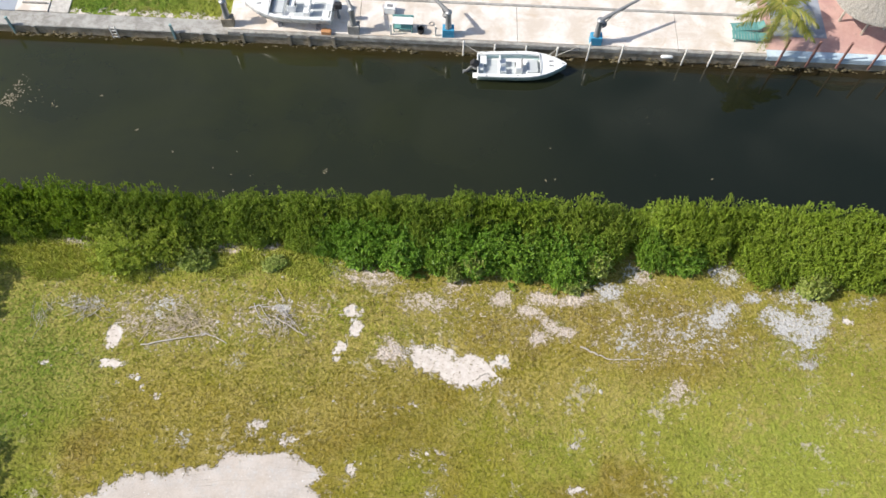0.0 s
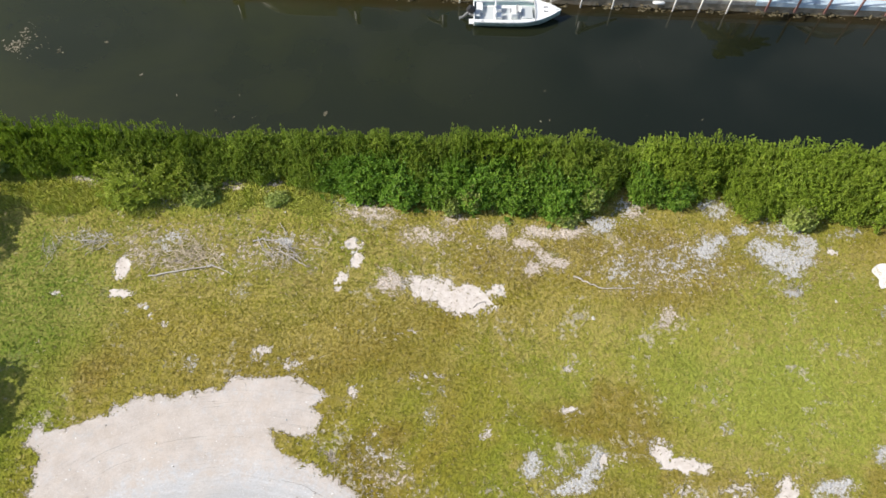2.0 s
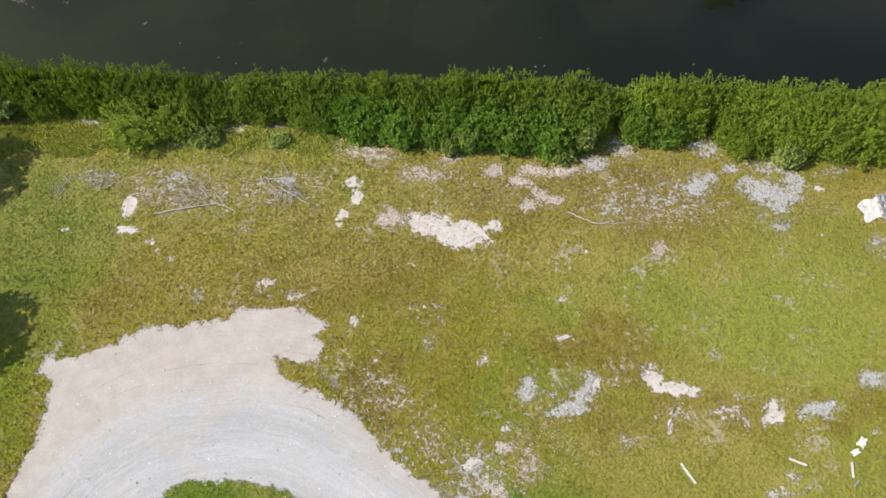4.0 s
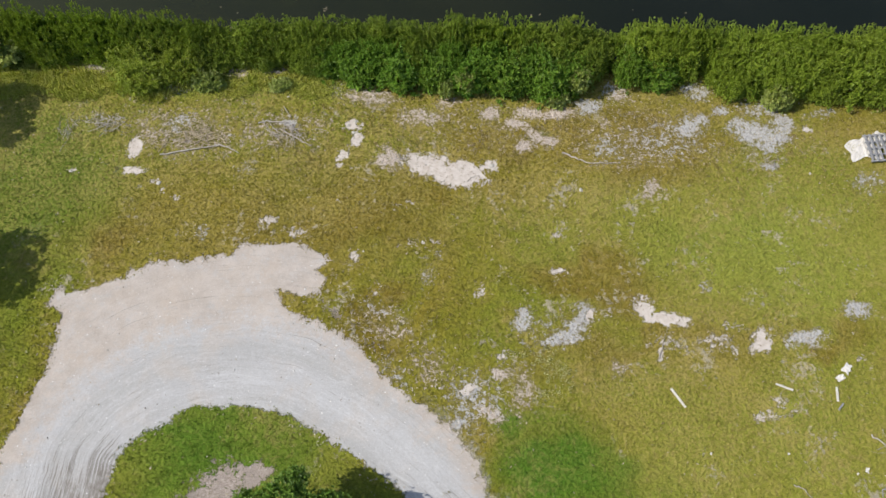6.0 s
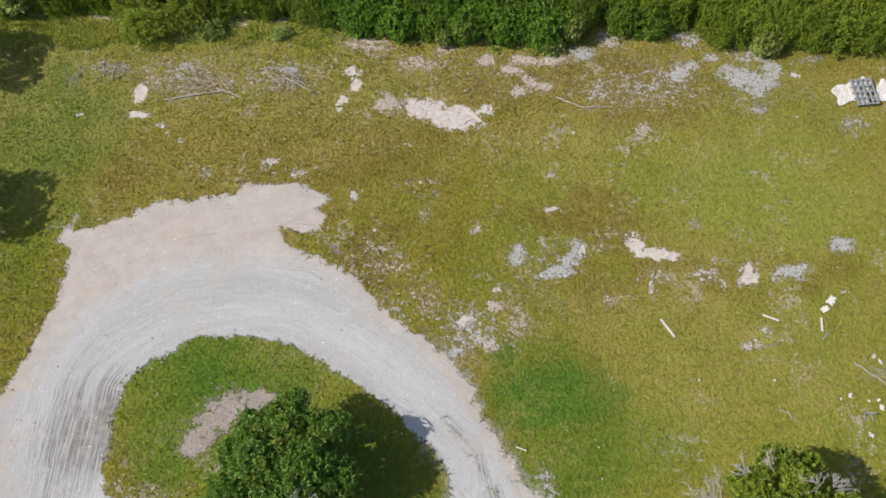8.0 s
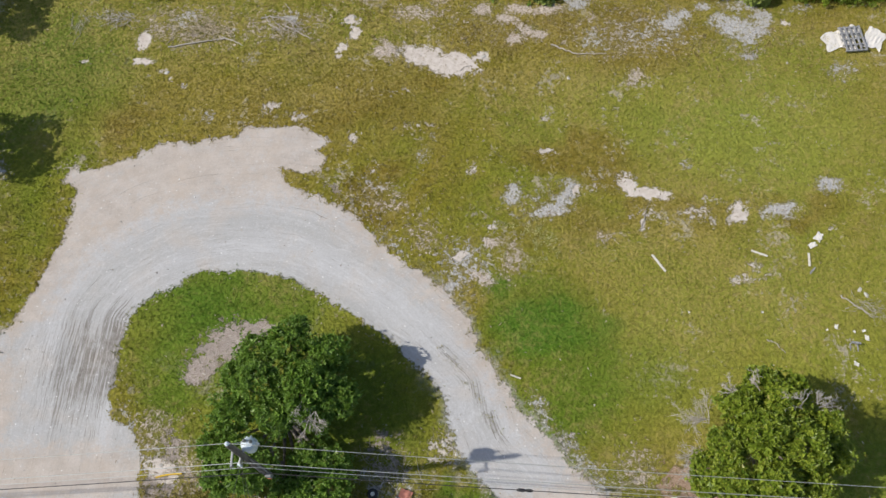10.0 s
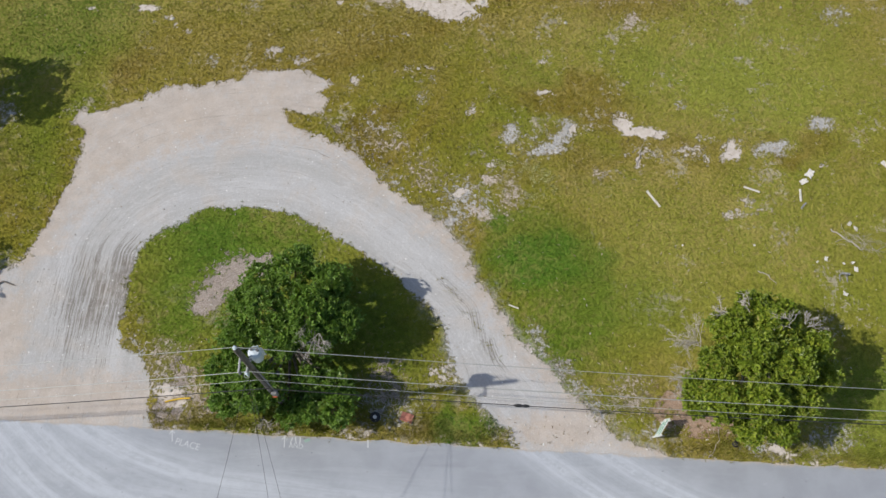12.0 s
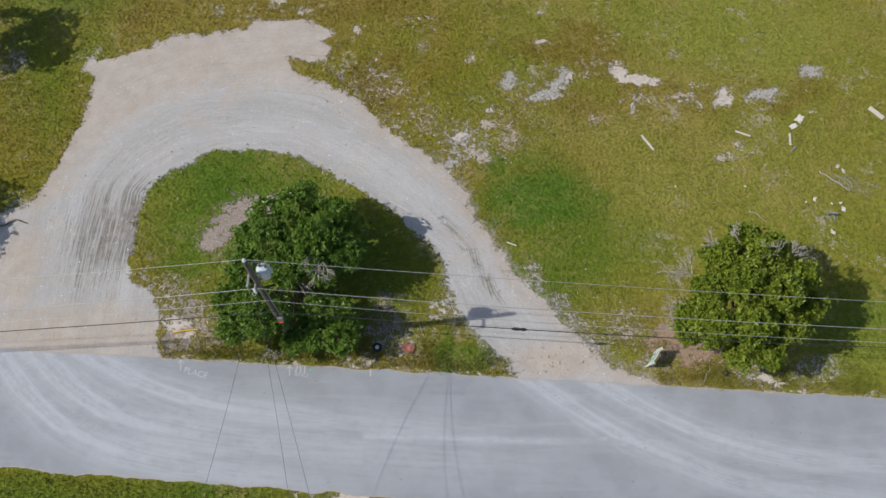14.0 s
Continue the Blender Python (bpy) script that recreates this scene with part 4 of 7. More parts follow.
def build_road():
    xs = np.concatenate([[-700, -200, -80, -50], np.arange(-36, 32.01, 0.2), [45, 80, 200, 700]])
    ks = np.linspace(0, 1, 41)
    X, K = np.meshgrid(xs, ks)
    wob_n = np.array([noise.noise((x * 0.7, 3.1, 0)) * 0.14 + noise.noise((x * 5.0, 9, 0)) * 0.05 for x in xs])
    wob_s = np.array([noise.noise((x * 0.9, 7.7, 0)) * 0.2 + noise.noise((x * 4.2, 1, 0)) * 0.06 for x in xs])
    near = (np.abs(xs) < 40)
    north, south = road_n(xs) + wob_n * near, np.where(near, road_s(xs), road_n(xs) - 6.4) + wob_s * near
    Y = south[None] * (1 - K) + north[None] * K
    Z = 0.02 + 0.05 * (1 - (2 * K - 1) ** 2)
    nx = len(xs)
    i, j = np.meshgrid(np.arange(len(ks) - 1), np.arange(nx - 1), indexing="ij")
    a = (i * nx + j).ravel()
    px, py = X.ravel(), Y.ravel()
    me = mesh_from("road", np.stack([px, py, Z.ravel()], -1), np.stack([a, a + 1, a + nx + 1, a + nx], -1), True)
    sweeps = [
        ([(-26.4, -25.4), (-25.2, -26.7), (-23.5, -28.4), (-21.2, -30.1), (-17.8, -31.4), (-12.9, -32.2), (-5, -32.9)], 1.0),
        ([(-24.6, -25.2), (-23.4, -26.3), (-21.2, -28.1), (-18.4, -29.6), (-14.5, -30.4), (-9.6, -30.9), (-2, -31.4), (6, -31.8)], 1.1),
        ([(-21.6, -25.7), (-20, -26.6), (-17.5, -27.8), (-14.1, -28.8), (-10.3, -29.3), (-4.4, -29.9), (3, -30.4)], 0.8),
        ([(1.4, -26.4), (2.6, -27.3), (4.6, -28.7), (7.1, -30.2), (9.9, -31.4), (12.6, -32.4), (15.9, -32.9), (24, -33.6)], 0.75),
        ([(4.8, -26.6), (6.1, -27.4), (8.1, -28.6), (11.4, -30.1), (15.6, -31.2), (20.3, -31.6), (30, -32)], 0.75),
        ([(-6, -30.35), (-2, -30.4), (1.3, -30.5), (5.4, -30.5), (9, -30.6)], 0.2),
    ]
    d, al, w = np.full(px.shape, 1e9), np.zeros(px.shape), np.zeros(px.shape)
    for line, half in sweeps:
        dd, aa = to_line(px, py, smoothed(line))
        ww = np.exp(-(dd / half) ** 2) * np.clip(1.15 - aa / 34, 0.2, 1) * np.clip((aa.max() - aa) / 6.0, 0, 1)
        take = dd / half < d
        d, al = np.where(take, dd / half, d), np.where(take, aa, al)
        w = np.maximum(w, ww)
    colour_layer(me, "sweep", [al / 60.0 * 0.12, d, w, np.ones_like(w)])
    edge = np.minimum(np.abs(K.ravel()), np.abs(1 - K.ravel())) * 6.2
    number_layer(me, "lip", np.clip(1 - edge / 0.5, 0, 1))
    return tagged(hung("road", me, M["asphalt"]), "weathered grey asphalt lane with pale dusty tyre sweeps", "road", kind="structure")


ground = build_ground()
road = build_road()
water = hung("water", mesh_from("water", [(-900, 8, -1.1), (900, 8, -1.1), (900, wall_y(900) + 0.3, -1.1), (-900, wall_y(-900) + 0.3, -1.1)], [(0, 1, 2, 3)]), M["water"])
tagged(water, "still dark murky green canal water", "water", kind="structure")


# ---------------------------------------------------------------- across the canal: seawall and docks
def strip(x0, x1, y0, y1, z0, z1, n=1, bevel=0.03):
    """A block that follows the seawall's line, y0 and y1 counted from it."""
    bm = bmesh.new()
    xs = [x0 + (x1 - x0) * i / n for i in range(n + 1)]
    rows = []
    for x in xs:
        rows.append([bm.verts.new((x, wall_y(x) + y, z)) for y, z in ((y0, z0), (y1, z0), (y1, z1), (y0, z1))])
    for a, b in zip(rows, rows[1:]):
        for k in range(4):
            bm.faces.new((a[k], a[(k + 1) % 4], b[(k + 1) % 4], b[k]))
    bm.faces.new(rows[0])
    bm.faces.new(rows[-1][::-1])
    bmesh.ops.recalc_face_normals(bm, faces=bm.faces)
    if bevel:
        bmesh.ops.bevel(bm, geom=[e for e in bm.edges if abs(e.verts[0].co.x - e.verts[1].co.x) > 0.3], offset=bevel, segments=2, affect="EDGES")
    return bm


def setting(name, bm, material, label, category):
    return tagged(part(name, bm, material), label, category, kind="structure")


seawall = setting("wall_canal", strip(-320, 320, 0.0, 0.5, -2.4, -0.42, 1, 0), M["wallface"], "stained concrete canal seawall with growth at the waterline", "seawall")
setting("trim", strip(-300, -18.2, -0.07, 1.15, -0.42, -0.28, 8), M["cap"], "wide pale grey concrete cap on the seawall", "seawall cap")
for x0, x1 in ((-18.15, -9.3), (-9.28, -2.6), (-2.58, 5.6), (5.62, 12.2), (12.22, 18.1)):
    setting("trim", strip(x0, x1, -0.06, 0.2, -0.42, -0.035, 3), M["cap"], "grey concrete cap beam along the dock edge", "seawall cap")
for x0, x1 in ((-18.1, -9.3), (-9.27, 1.4), (1.43, 12.2), (12.23, 18.1)):
    setting("floor", strip(x0, x1, 0.2, 3.3, -0.41, 0.0, 2, 0.015), M["dock"], "sun-bleached pinkish concrete dock slab", "dock")
setting("trim", strip(-9, 18.1, 3.3, 3.52, -0.3, 0.045, 2), M["cap"], "low grey concrete kerb across the dock", "kerb")
setting("floor", strip(-18.1, 18.1, 3.52, 12, -0.3, -0.012, 2, 0.015), M["dock"], "pale concrete yard behind the dock", "yard")
setting("floor", strip(18.12, 60, 0.5, 12, -0.3, 0.0, 2, 0.015), M["pink"], "pink painted concrete deck", "deck")
setting("trim", strip(18.12, 60, -0.1, 0.5, -0.42, 0.02, 6), M["bluecap"], "worn light blue painted seawall cap", "seawall cap")
setting("trim", strip(18.8, 22.4, 1.7, 6.5, 0.0, 0.012, 1, 0), M["bluedeck"], "blue grey painted area of the deck", "deck")


setting("floor", strip(-33.0, -30.75, 1.17, 2.15, -0.42, -0.2, 1, 0.02), M["dock"], "pale cast concrete pad behind the seawall", "pad")
setting("trim", strip(-32.6, -30.9, 1.75, 1.87, -0.2, -0.08, 1, 0.015), M["cap"], "low grey kerb on the concrete pad", "kerb")
setting("floor", strip(-30.7, -29.35, 1.17, 8.0, -0.42, -0.27, 1, 0.02), M["stone"], "pale gravel path through the lawn", "path")
setting("floor", strip(-60.0, -33.05, 1.17, 5.0, -0.42, -0.25, 1, 0.02), M["bluedeck"], "blue grey painted patio behind the seawall", "patio")


def buttress(x, top):
    b = thing("seawall_pier", x, wall_y(x) - 0.02, -2.2, "stained concrete pier against the seawall", "pier", "seawall piers")
    bm = box(0.2, 0.2, 2.2 + top - 0.08, bevel=0.02)
    part("shaft", bm, M["wallface"], b)
    part("head", box(0.23, 0.26, 0.09, 0, 0.02, 2.2 + top - 0.08, 0.015), M["cap"], b)


for x in (-21.6, -20.0, -19.1, -17.2, -14.0, -12.7, -11.0, -31.5):
    buttress(x, -0.10 if x > -18 else -0.32)


def rubble():
    """Oyster growth and stones along the waterline."""
    rng = np.random.default_rng(5)
    vs, fs, at = [], [], 0
    base = np.array([(1, 0, 0), (-1, 0, 0), (0, 1, 0), (0, -1, 0), (0, 0, 1), (0, 0, -1)], float)
    tri = np.array([(0, 2, 4), (2, 1, 4), (1, 3, 4), (3, 0, 4), (2, 0, 5), (1, 2, 5), (3, 1, 5), (0, 3, 5)])
    for _ in range(3200):
        x = rng.uniform(-36, 29)
        if math.sin(x * 1.7) + math.sin(x * 0.63 + 1) < rng.uniform(-1.6, 1.0):
            continue
        s = 0.02 + 0.11 * rng.uniform(0, 1) ** 2.5
        s = s * np.array([1.5, 1.0, 0.55])
        c = np.array([x, wall_y(x) - 0.34 * rng.uniform(0, 1) ** 2.2, -1.11 + rng.uniform(-0.05, 0.05) + (0.3 * rng.uniform(0, 1) ** 2 if rng.uniform() < 0.4 else 0)])
        vs.append(base * s * rng.uniform(0.7, 1.3, (6, 1)) + c)
        fs.append(tri + at)
        at += 6
    return mesh_from("rubble", np.concatenate(vs), np.concatenate(fs))


tagged(hung("rubble", rubble(), concrete("weedy_stone", (0.05, 0.042, 0.022), (0.17, 0.14, 0.075), (0.03, 0.025, 0.012), 1.2)),
       "brown weedy stones along the waterline of the seawall", "rubble", kind="stuff")


def mooring_pile(x, top, material, label, lean=0.0, r=0.062):
    p = thing("mooring_pile", x, wall_y(x) - 0.24, -2.2, label, "pile", "mooring piles", 0)
    h = top + 2.2
    part("shaft", lathe([(r, 0), (r * 0.97, h * 0.6), (r * 0.94, h - 0.02), (r * 0.7, h)], 10), material, p, m=pose(0, 0, 0, 0, lean, 0), smooth=True)
    part("collar", lathe([(r * 1.25, h - 0.22), (r * 1.25, h - 0.16)], 10), M["rope"], p, "pale rope round the pile")


for x, top in ((-2.2, 0.35), (-0.1, 0.15), (2.0, 0.1), (4.1, 0.15), (6.2, 0.75), (8.4, 0.6), (12.6, 0.55), (14.4, 0.5), (16.3, 0.5)):
    mooring_pile(x, top, M["offwhite"], "white painted wooden mooring pile at the seawall")


def deck_post(x):
    p = thing("dock_post", x, wall_y(x) - 0.12, -0.85, "brown-red painted dock post leaning at the deck edge", "post", "dock posts")
    part("shaft", box(0.12, 0.12, 2.5, bevel=0.012), M["redpost"], p)
    part("cap", box(0.15, 0.15, 0.05, 0, 0, 2.5, 0.01), M["redpost"], p)


for x in (18.95, 20.95, 23.0, 25.15, 27.2):
    deck_post(x)


def ladder(x):
    l = thing("dock_ladder", x, wall_y(x) - 0.14, -1.4, "weathered white boarding ladder on the seawall", "ladder")
    for dx in (-0.2, 0.2):
        part("stile", box(0.05, 0.06, 1.45, dx, 0, 0, 0.01), M["offwhite"], l)
    for k in range(5):
        part("rung", box(0.4, 0.08, 0.04, 0, 0, 0.15 + k * 0.28, 0.008), M["offwhite"], l)


ladder(-26.0)
faded_teal = worn("faded_teal_paint", (0.24, 0.36, 0.36), (0.40, 0.42, 0.40), 0.8, 0, 6, 0.7)
for x in (-21.9, -33.0):
    p = thing("dock_post", x, wall_y(x) - 0.1, -1.8, "faded teal painted post against the seawall", "post", "teal posts")
    part("shaft", box(0.14, 0.14, 2.2, bevel=0.012), faded_teal, p)
    part("cap", box(0.17, 0.17, 0.05, 0, 0, 2.2, 0.01), faded_teal, p)


# ---------------------------------------------------------------- boats
def hull_rings(length, beam, depth, n=14):
    """Half sections of a small open boat, stern at x = 0."""
    rings = []
    for i in range(n):
        t = i / (n - 1)
        w = beam / 2 * (0.93 + 0.07 * math.sin(min(1, t * 2) * math.pi / 2)) * (1 if t < 0.5 else max(0.012, (1 - ((t - 0.5) / 0.5) ** 2.3)))
        sheer = depth * (1 + 0.16 * t * t)
        keel = 0.0 if t < 0.7 else depth * 0.55 * ((t - 0.7) / 0.3) ** 2
        rings.append((t * length, w, keel, sheer))
    return rings


def small_boat(name, x, y, z, turn, length, beam, label, moored):
    depth = 0.85
    b = thing(name, x, y, z, label, "boat", "", turn)
    rings = hull_rings(length, beam, depth)
    bm = bmesh.new()
    rows = []
    for cx, w, k, s in rings:
        sec = [(-w, s), (-w * 0.97, s - 0.12), (-w * 0.86, k + (s - k) * 0.35), (0, k), (w * 0.86, k + (s - k) * 0.35), (w * 0.97, s - 0.12), (w, s)]
        rows.append([bm.verts.new((cx, yy, zz)) for yy, zz in sec])
    for p, q in zip(rows, rows[1:]):
        for k in range(6):
            bm.faces.new((p[k], q[k], q[k + 1], p[k + 1]))
    bm.faces.new(rows[0])
    bmesh.ops.recalc_face_normals(bm, faces=bm.faces)
    part("hull", bm, M["aqua"] if moored else M["white"], b, "pale aqua hull" if moored else "", smooth=True)
    # gunwale: a rolled rim between the outer edge and the cockpit
    bm = bmesh.new()
    rows = []
    for cx, w, k, s in rings:
        inn = max(0.004, w - 0.20)
        sec = [(-w - 0.03, s - 0.05), (-w - 0.02, s + 0.03), (-inn, s + 0.035), (-inn, s - 0.12)]
        rows.append(([bm.verts.new((cx, yy, zz)) for yy, zz in sec], [bm.verts.new((cx, -yy, zz)) for yy, zz in sec]))
    for (p, p2), (q, q2) in zip(rows, rows[1:]):
        for k in range(3):
            bm.faces.new((p[k], q[k], q[k + 1], p[k + 1]))
            bm.faces.new((p2[k + 1], q2[k + 1], q2[k], p2[k]))
    bmesh.ops.recalc_face_normals(bm, faces=bm.faces)
    part("gunwale", bm, M["white"], b, smooth=False)

    def deck(t0, t1, z0, inset, mat, nm):
        bm2 = bmesh.new()
        prev = None
        for i in range(9):
            t = t0 + (t1 - t0) * i / 8
            k = t * (len(rings) - 1)
            i0 = min(int(k), len(rings) - 2)
            f = k - i0
            w = rings[i0][1] * (1 - f) + rings[i0 + 1][1] * f
            w = max(0.004, w - inset)
            s = rings[i0][3] * (1 - f) + rings[i0 + 1][3] * f
            zz = z0 if z0 < 0.6 else s + 0.035
            cur = [bm2.verts.new((t * length, -w, zz)), bm2.verts.new((t * length, 0, zz + (0.05 if z0 >= 0.6 else 0))), bm2.verts.new((t * length, w, zz))]
            if prev:
                bm2.faces.new((prev[0], cur[0], cur[1], prev[1]))
                bm2.faces.new((prev[1], cur[1], cur[2], prev[2]))
            prev = cur
        return part(nm, bm2, mat, b)

    deck(0.02, 0.80, 0.38, 0.16, M["white"], "cockpit_sole")
    deck(0.70, 0.985, 0.9, 0.17, M["white"], "foredeck")
    bmx = box(0.07, beam * 0.9, 0.48, 0.03, 0, 0.38, 0.02)
    part("transom", bmx, M["white"], b)
    part("stern_bench", box(0.45, beam * 0.36, 0.34, 0.42, 0.25 * beam, 0.38, 0.04), M["white"], b)
    part("splash_well", box(0.32, 0.62, 0.36, 0.26, -0.1, 0.38, 0.03), M["greydeck"], b, "grey splash well")
    for yy in (-0.33, 0.33):
        s = part("seat", box(0.42, 0.46, 0.42, length * 0.29, yy, 0.38, 0.05), M["white"], b)
        part("seat_back", box(0.09, 0.46, 0.44, length * 0.29 - 0.22, yy, 0.74, 0.035), M["white"], s)
    part("floor_mat", box(length * 0.14, beam * 0.66, 0.02, length * 0.165, 0, 0.385, 0.005), M["greydeck"], b, "grey non-skid mat")
    part("floor_mat", box(length * 0.11, beam * 0.56, 0.02, length * 0.385, 0, 0.385, 0.005), M["greydeck"], b, "grey non-skid mat")
    c = part("console", box(0.5, 0.72, 0.62, length * 0.47, -0.08, 0.38, 0.06), M["white"], b)
    part("windscreen", box(0.05, 0.68, 0.24, length * 0.49, -0.08, 0.98, 0.012, (0, 22, 0)), M["dull"], c, "smoked windscreen")
    bm = bmesh.new()
    ringpts = [(length * 0.425, -0.08 + 0.17 * math.cos(a), 0.92 + 0.17 * math.sin(a)) for a in np.linspace(0, 2 * math.pi, 13)]
    hung("wheel", tubes("wheel", [(ringpts, 0.016)], 5), M["black"], c, "black steering wheel")
    bm.free()
    part("bow_cushion", box(0.75, beam * 0.5, 0.10, length * 0.62, 0, 0.62, 0.04), M["greydeck"], b, "grey bow cushion")
    part("bow_step", box(0.82, beam * 0.58, 0.24, length * 0.62, 0, 0.38, 0.02), M["white"], b)
    part("hatch", box(0.30, 0.5, 0.03, length * 0.83, 0, depth * 1.16, 0.01), M["dull"], b, "grey hatch lid")
    bow = bent((length * 0.70, -beam * 0.47, depth * 1.1), (length * 0.70, beam * 0.47, depth * 1.1), (0.05, 0, 0.16), 12)
    hung("grab_rail", tubes("grab_rail", [(bow, 0.022)], 6), M["steel"], b)
    tip = pose(-0.12, 0, 0.75, 0, 38 if moored else 0, 0) @ Matrix.Translation((0.12, 0, -0.75))
    o = part("outboard", box(0.5, 0.34, 0.46, -0.36, -0.1, 0.72, 0.09), M["black"], b, "black outboard motor cowling", m=tip)
    part("leg", box(0.16, 0.12, 0.95, -0.30, -0.1, -0.25, 0.03), M["dull"], o)
    part("bracket", box(0.26, 0.3, 0.22, -0.10, -0.1, 0.55, 0.03), M["dull"], o)
    prop = bmesh.new()
    for k in range(3):
        box(0.04, 0.09, 0.17, 0, 0, 0.02, 0.01, (k * 120, 0, 0), prop)
    part("propeller", prop, M["steel"], o, m=pose(-0.42, -0.1, -0.16))
    for yy in (-beam / 2 + 0.09, beam / 2 - 0.09):
        for t in (0.1, 0.45):
            part("cleat", box(0.16, 0.04, 0.05, length * t, yy, depth + 0.05, 0.012), M["steel"], b)
    part("swim_step", box(0.3, 0.42, 0.06, -0.16, 0.55 - beam * 0.55, 0.42, 0.02), M["white"], b)
    return b


small_boat("moored_boat", -1.25, 21.78, -1.28, 0.9, 5.95, 2.15, "white open motorboat with aqua hull moored at the seawall", True)
small_boat("dry_boat", -11.0, 24.83, 0.42, 177, 5.9, 2.45, "white open motorboat stored on the concrete dock", False)
for px_, py_ in ((-12.0, 24.85), (-14.6, 25.0)):
    cr = thing("boat_cradle", px_, py_, 0, "grey timber cradle carrying the stored boat", "cradle", "boat cradles")
    for dy in (-0.7, 0.7):
        part("block", box(0.3, 0.35, 0.38, 0, dy, 0, 0.02), M["greywood"], cr)
    part("beam", box(0.2, 1.9, 0.14, 0, 0, 0.38, 0.015), M["greywood"], cr)

for a, b_ in (((4.1, wall_y(4.1) - 0.24, 0.0), (3.1, 22.35, -0.32)), ((5.6, wall_y(5.6) + 0.1, 0.02), (3.4, 22.3, -0.30)), ((-2.2, wall_y(-2.2) - 0.24, 0.1), (-0.9, 22.6, -0.36))):
    rope = hung("mooring_rope", tubes("mooring_rope", [(bent(a, b_, (0, 0, -0.12), 10), 0.022)], 5), M["rope"])
    tagged(rope, "pale slack mooring rope from boat to pile", "rope", "mooring ropes")

fender = part("boat_fender", lathe([(0.03, -0.42), (0.11, -0.36), (0.12, 0), (0.11, 0.36), (0.03, 0.42)], 12), M["white"], m=pose(11.5, wall_y(11.5) - 0.16, -0.42, 0, 90, 0), smooth=True)
tagged(fender, "white cylindrical boat fender hanging on the seawall", "fender")


# ---------------------------------------------------------------- davits and dock things
def davit(x, y, turn, reach, rise, paint, label):
    d = thing("boat_davit", x, y, 0.0, label, "davit", "boat davits", turn)
    part("base", box(0.78, 0.56, 0.72, 0, 0, 0, 0.03), paint, d, m=pose(0, 0, 0, 0, 0, -turn))
    mast = part("mast", lathe([(0.26, 0.7), (0.21, 0.8), (0.18, 2.05), (0.23, 2.1), (0.23, 2.2)], 12), M["steel"], d, smooth=True)
    part("winch", box(0.34, 0.3, 0.34, 0.05, 0.3, 1.5, 0.05), M["dull"], mast, "dark winch housing")
    part("motor", lathe([(0.1, 0), (0.11, 0.04), (0.11, 0.3), (0.06, 0.34)], 10), M["dull"], mast, m=pose(-0.12, 0.28, 1.7, 60, 0, 20))
    hung("arm", tubes("arm", [(bent((0, 0, 2.1), (0, reach, 2.1 + rise), (0, 0, 0.05), 8), np.linspace(0.14, 0.085, 8))], 8), M["dull"], d, "dull grey boom")
    part("sheave", lathe([(0.09, -0.03), (0.09, 0.03)], 10), M["black"], d, m=pose(0.06, reach, 2.06 + rise, 0, 90, 0))
    hung("fall_wire", tubes("fall_wire", [(bent((0.05, 0.25, 1.75), (0.03, reach, 2.15 + rise), (0, 0, 0.06), 6), 0.012)], 4), M["black"], d)
    hung("brace", tubes("brace", [(bent((0, 0.08, 1.3), (0, reach * 0.3, 2.05 + rise * 0.3)), 0.035)], 6), M["dull"], d)
    return d


davit(6.62, 23.5, -60, 3.4, 0.5, M["bluepaint"], "bright blue davit base with a long grey boom")
davit(-3.25, 23.85, 50, 2.3, 0.7, M["bluepaint"], "bright blue davit base with a short grey boom")
davit(-9.6, 23.95, 28, 2.2, 0.7, M["cap"], "grey concrete-based boat davit beside the stored boat")
davit(-18.1, 24.3, 14, 2.4, 0.8, M["wallface"], "brownish boat davit at the corner of the lawn")


def cleaning_table(x, y):
    t = thing("fish_cleaning_table", x, y, 0, "white topped table with teal frame on the dock", "table", turn=-2)
    part("tabletop", box(1.35, 0.62, 0.06, 0, 0, 0.84, 0.02), M["white"], t)
    part("backboard", box(1.4, 0.05, 0.22, 0, 0.33, 0.84, 0.012), M["teal"], t, "teal backboard")
    part("shelf", box(1.2, 0.5, 0.04, 0, 0, 0.3, 0.01), M["teal"], t, "teal shelf")
    for dx in (-0.6, 0.6):
        for dy in (-0.24, 0.24):
            part("leg", box(0.07, 0.07, 0.84, dx, dy, 0, 0.01), M["teal"], t)


cleaning_table(-6.3, 24.2)
pot = thing("bucket", -5.1, 24.0, 0, "black plastic bucket standing on the dock", "bucket")
part("body", lathe([(0.20, 0), (0.26, 0.42), (0.28, 0.44), (0.25, 0.44), (0.19, 0.05)], 14), M["black"], pot)
hung("handle", tubes("handle", [(bent((-0.26, 0, 0.42), (0.26, 0, 0.42), (0, 0.1, 0.14), 9), 0.012)], 5), M["steel"], pot)
ice = thing("cooler_box", -7.25, 25.75, 0, "white cooler box on the dock with dark lid recess", "cooler", turn=-8)
part("body", box(0.72, 0.5, 0.5, 0, 0, 0, 0.05), M["white"], ice)
part("lid", box(0.76, 0.54, 0.07, 0, 0, 0.5, 0.02), M["white"], ice)
part("recess", box(0.4, 0.26, 0.012, 0, 0.02, 0.57, 0.004), M["dull"], ice, "dark grey recess")
crate = thing("crate", -11.45, 23.72, 0, "orange brown wooden crate under the boat's stern", "crate", turn=-3)
part("body", box(0.66, 0.32, 0.26, 0, 0, 0, 0.015), M["orangebox"], crate)
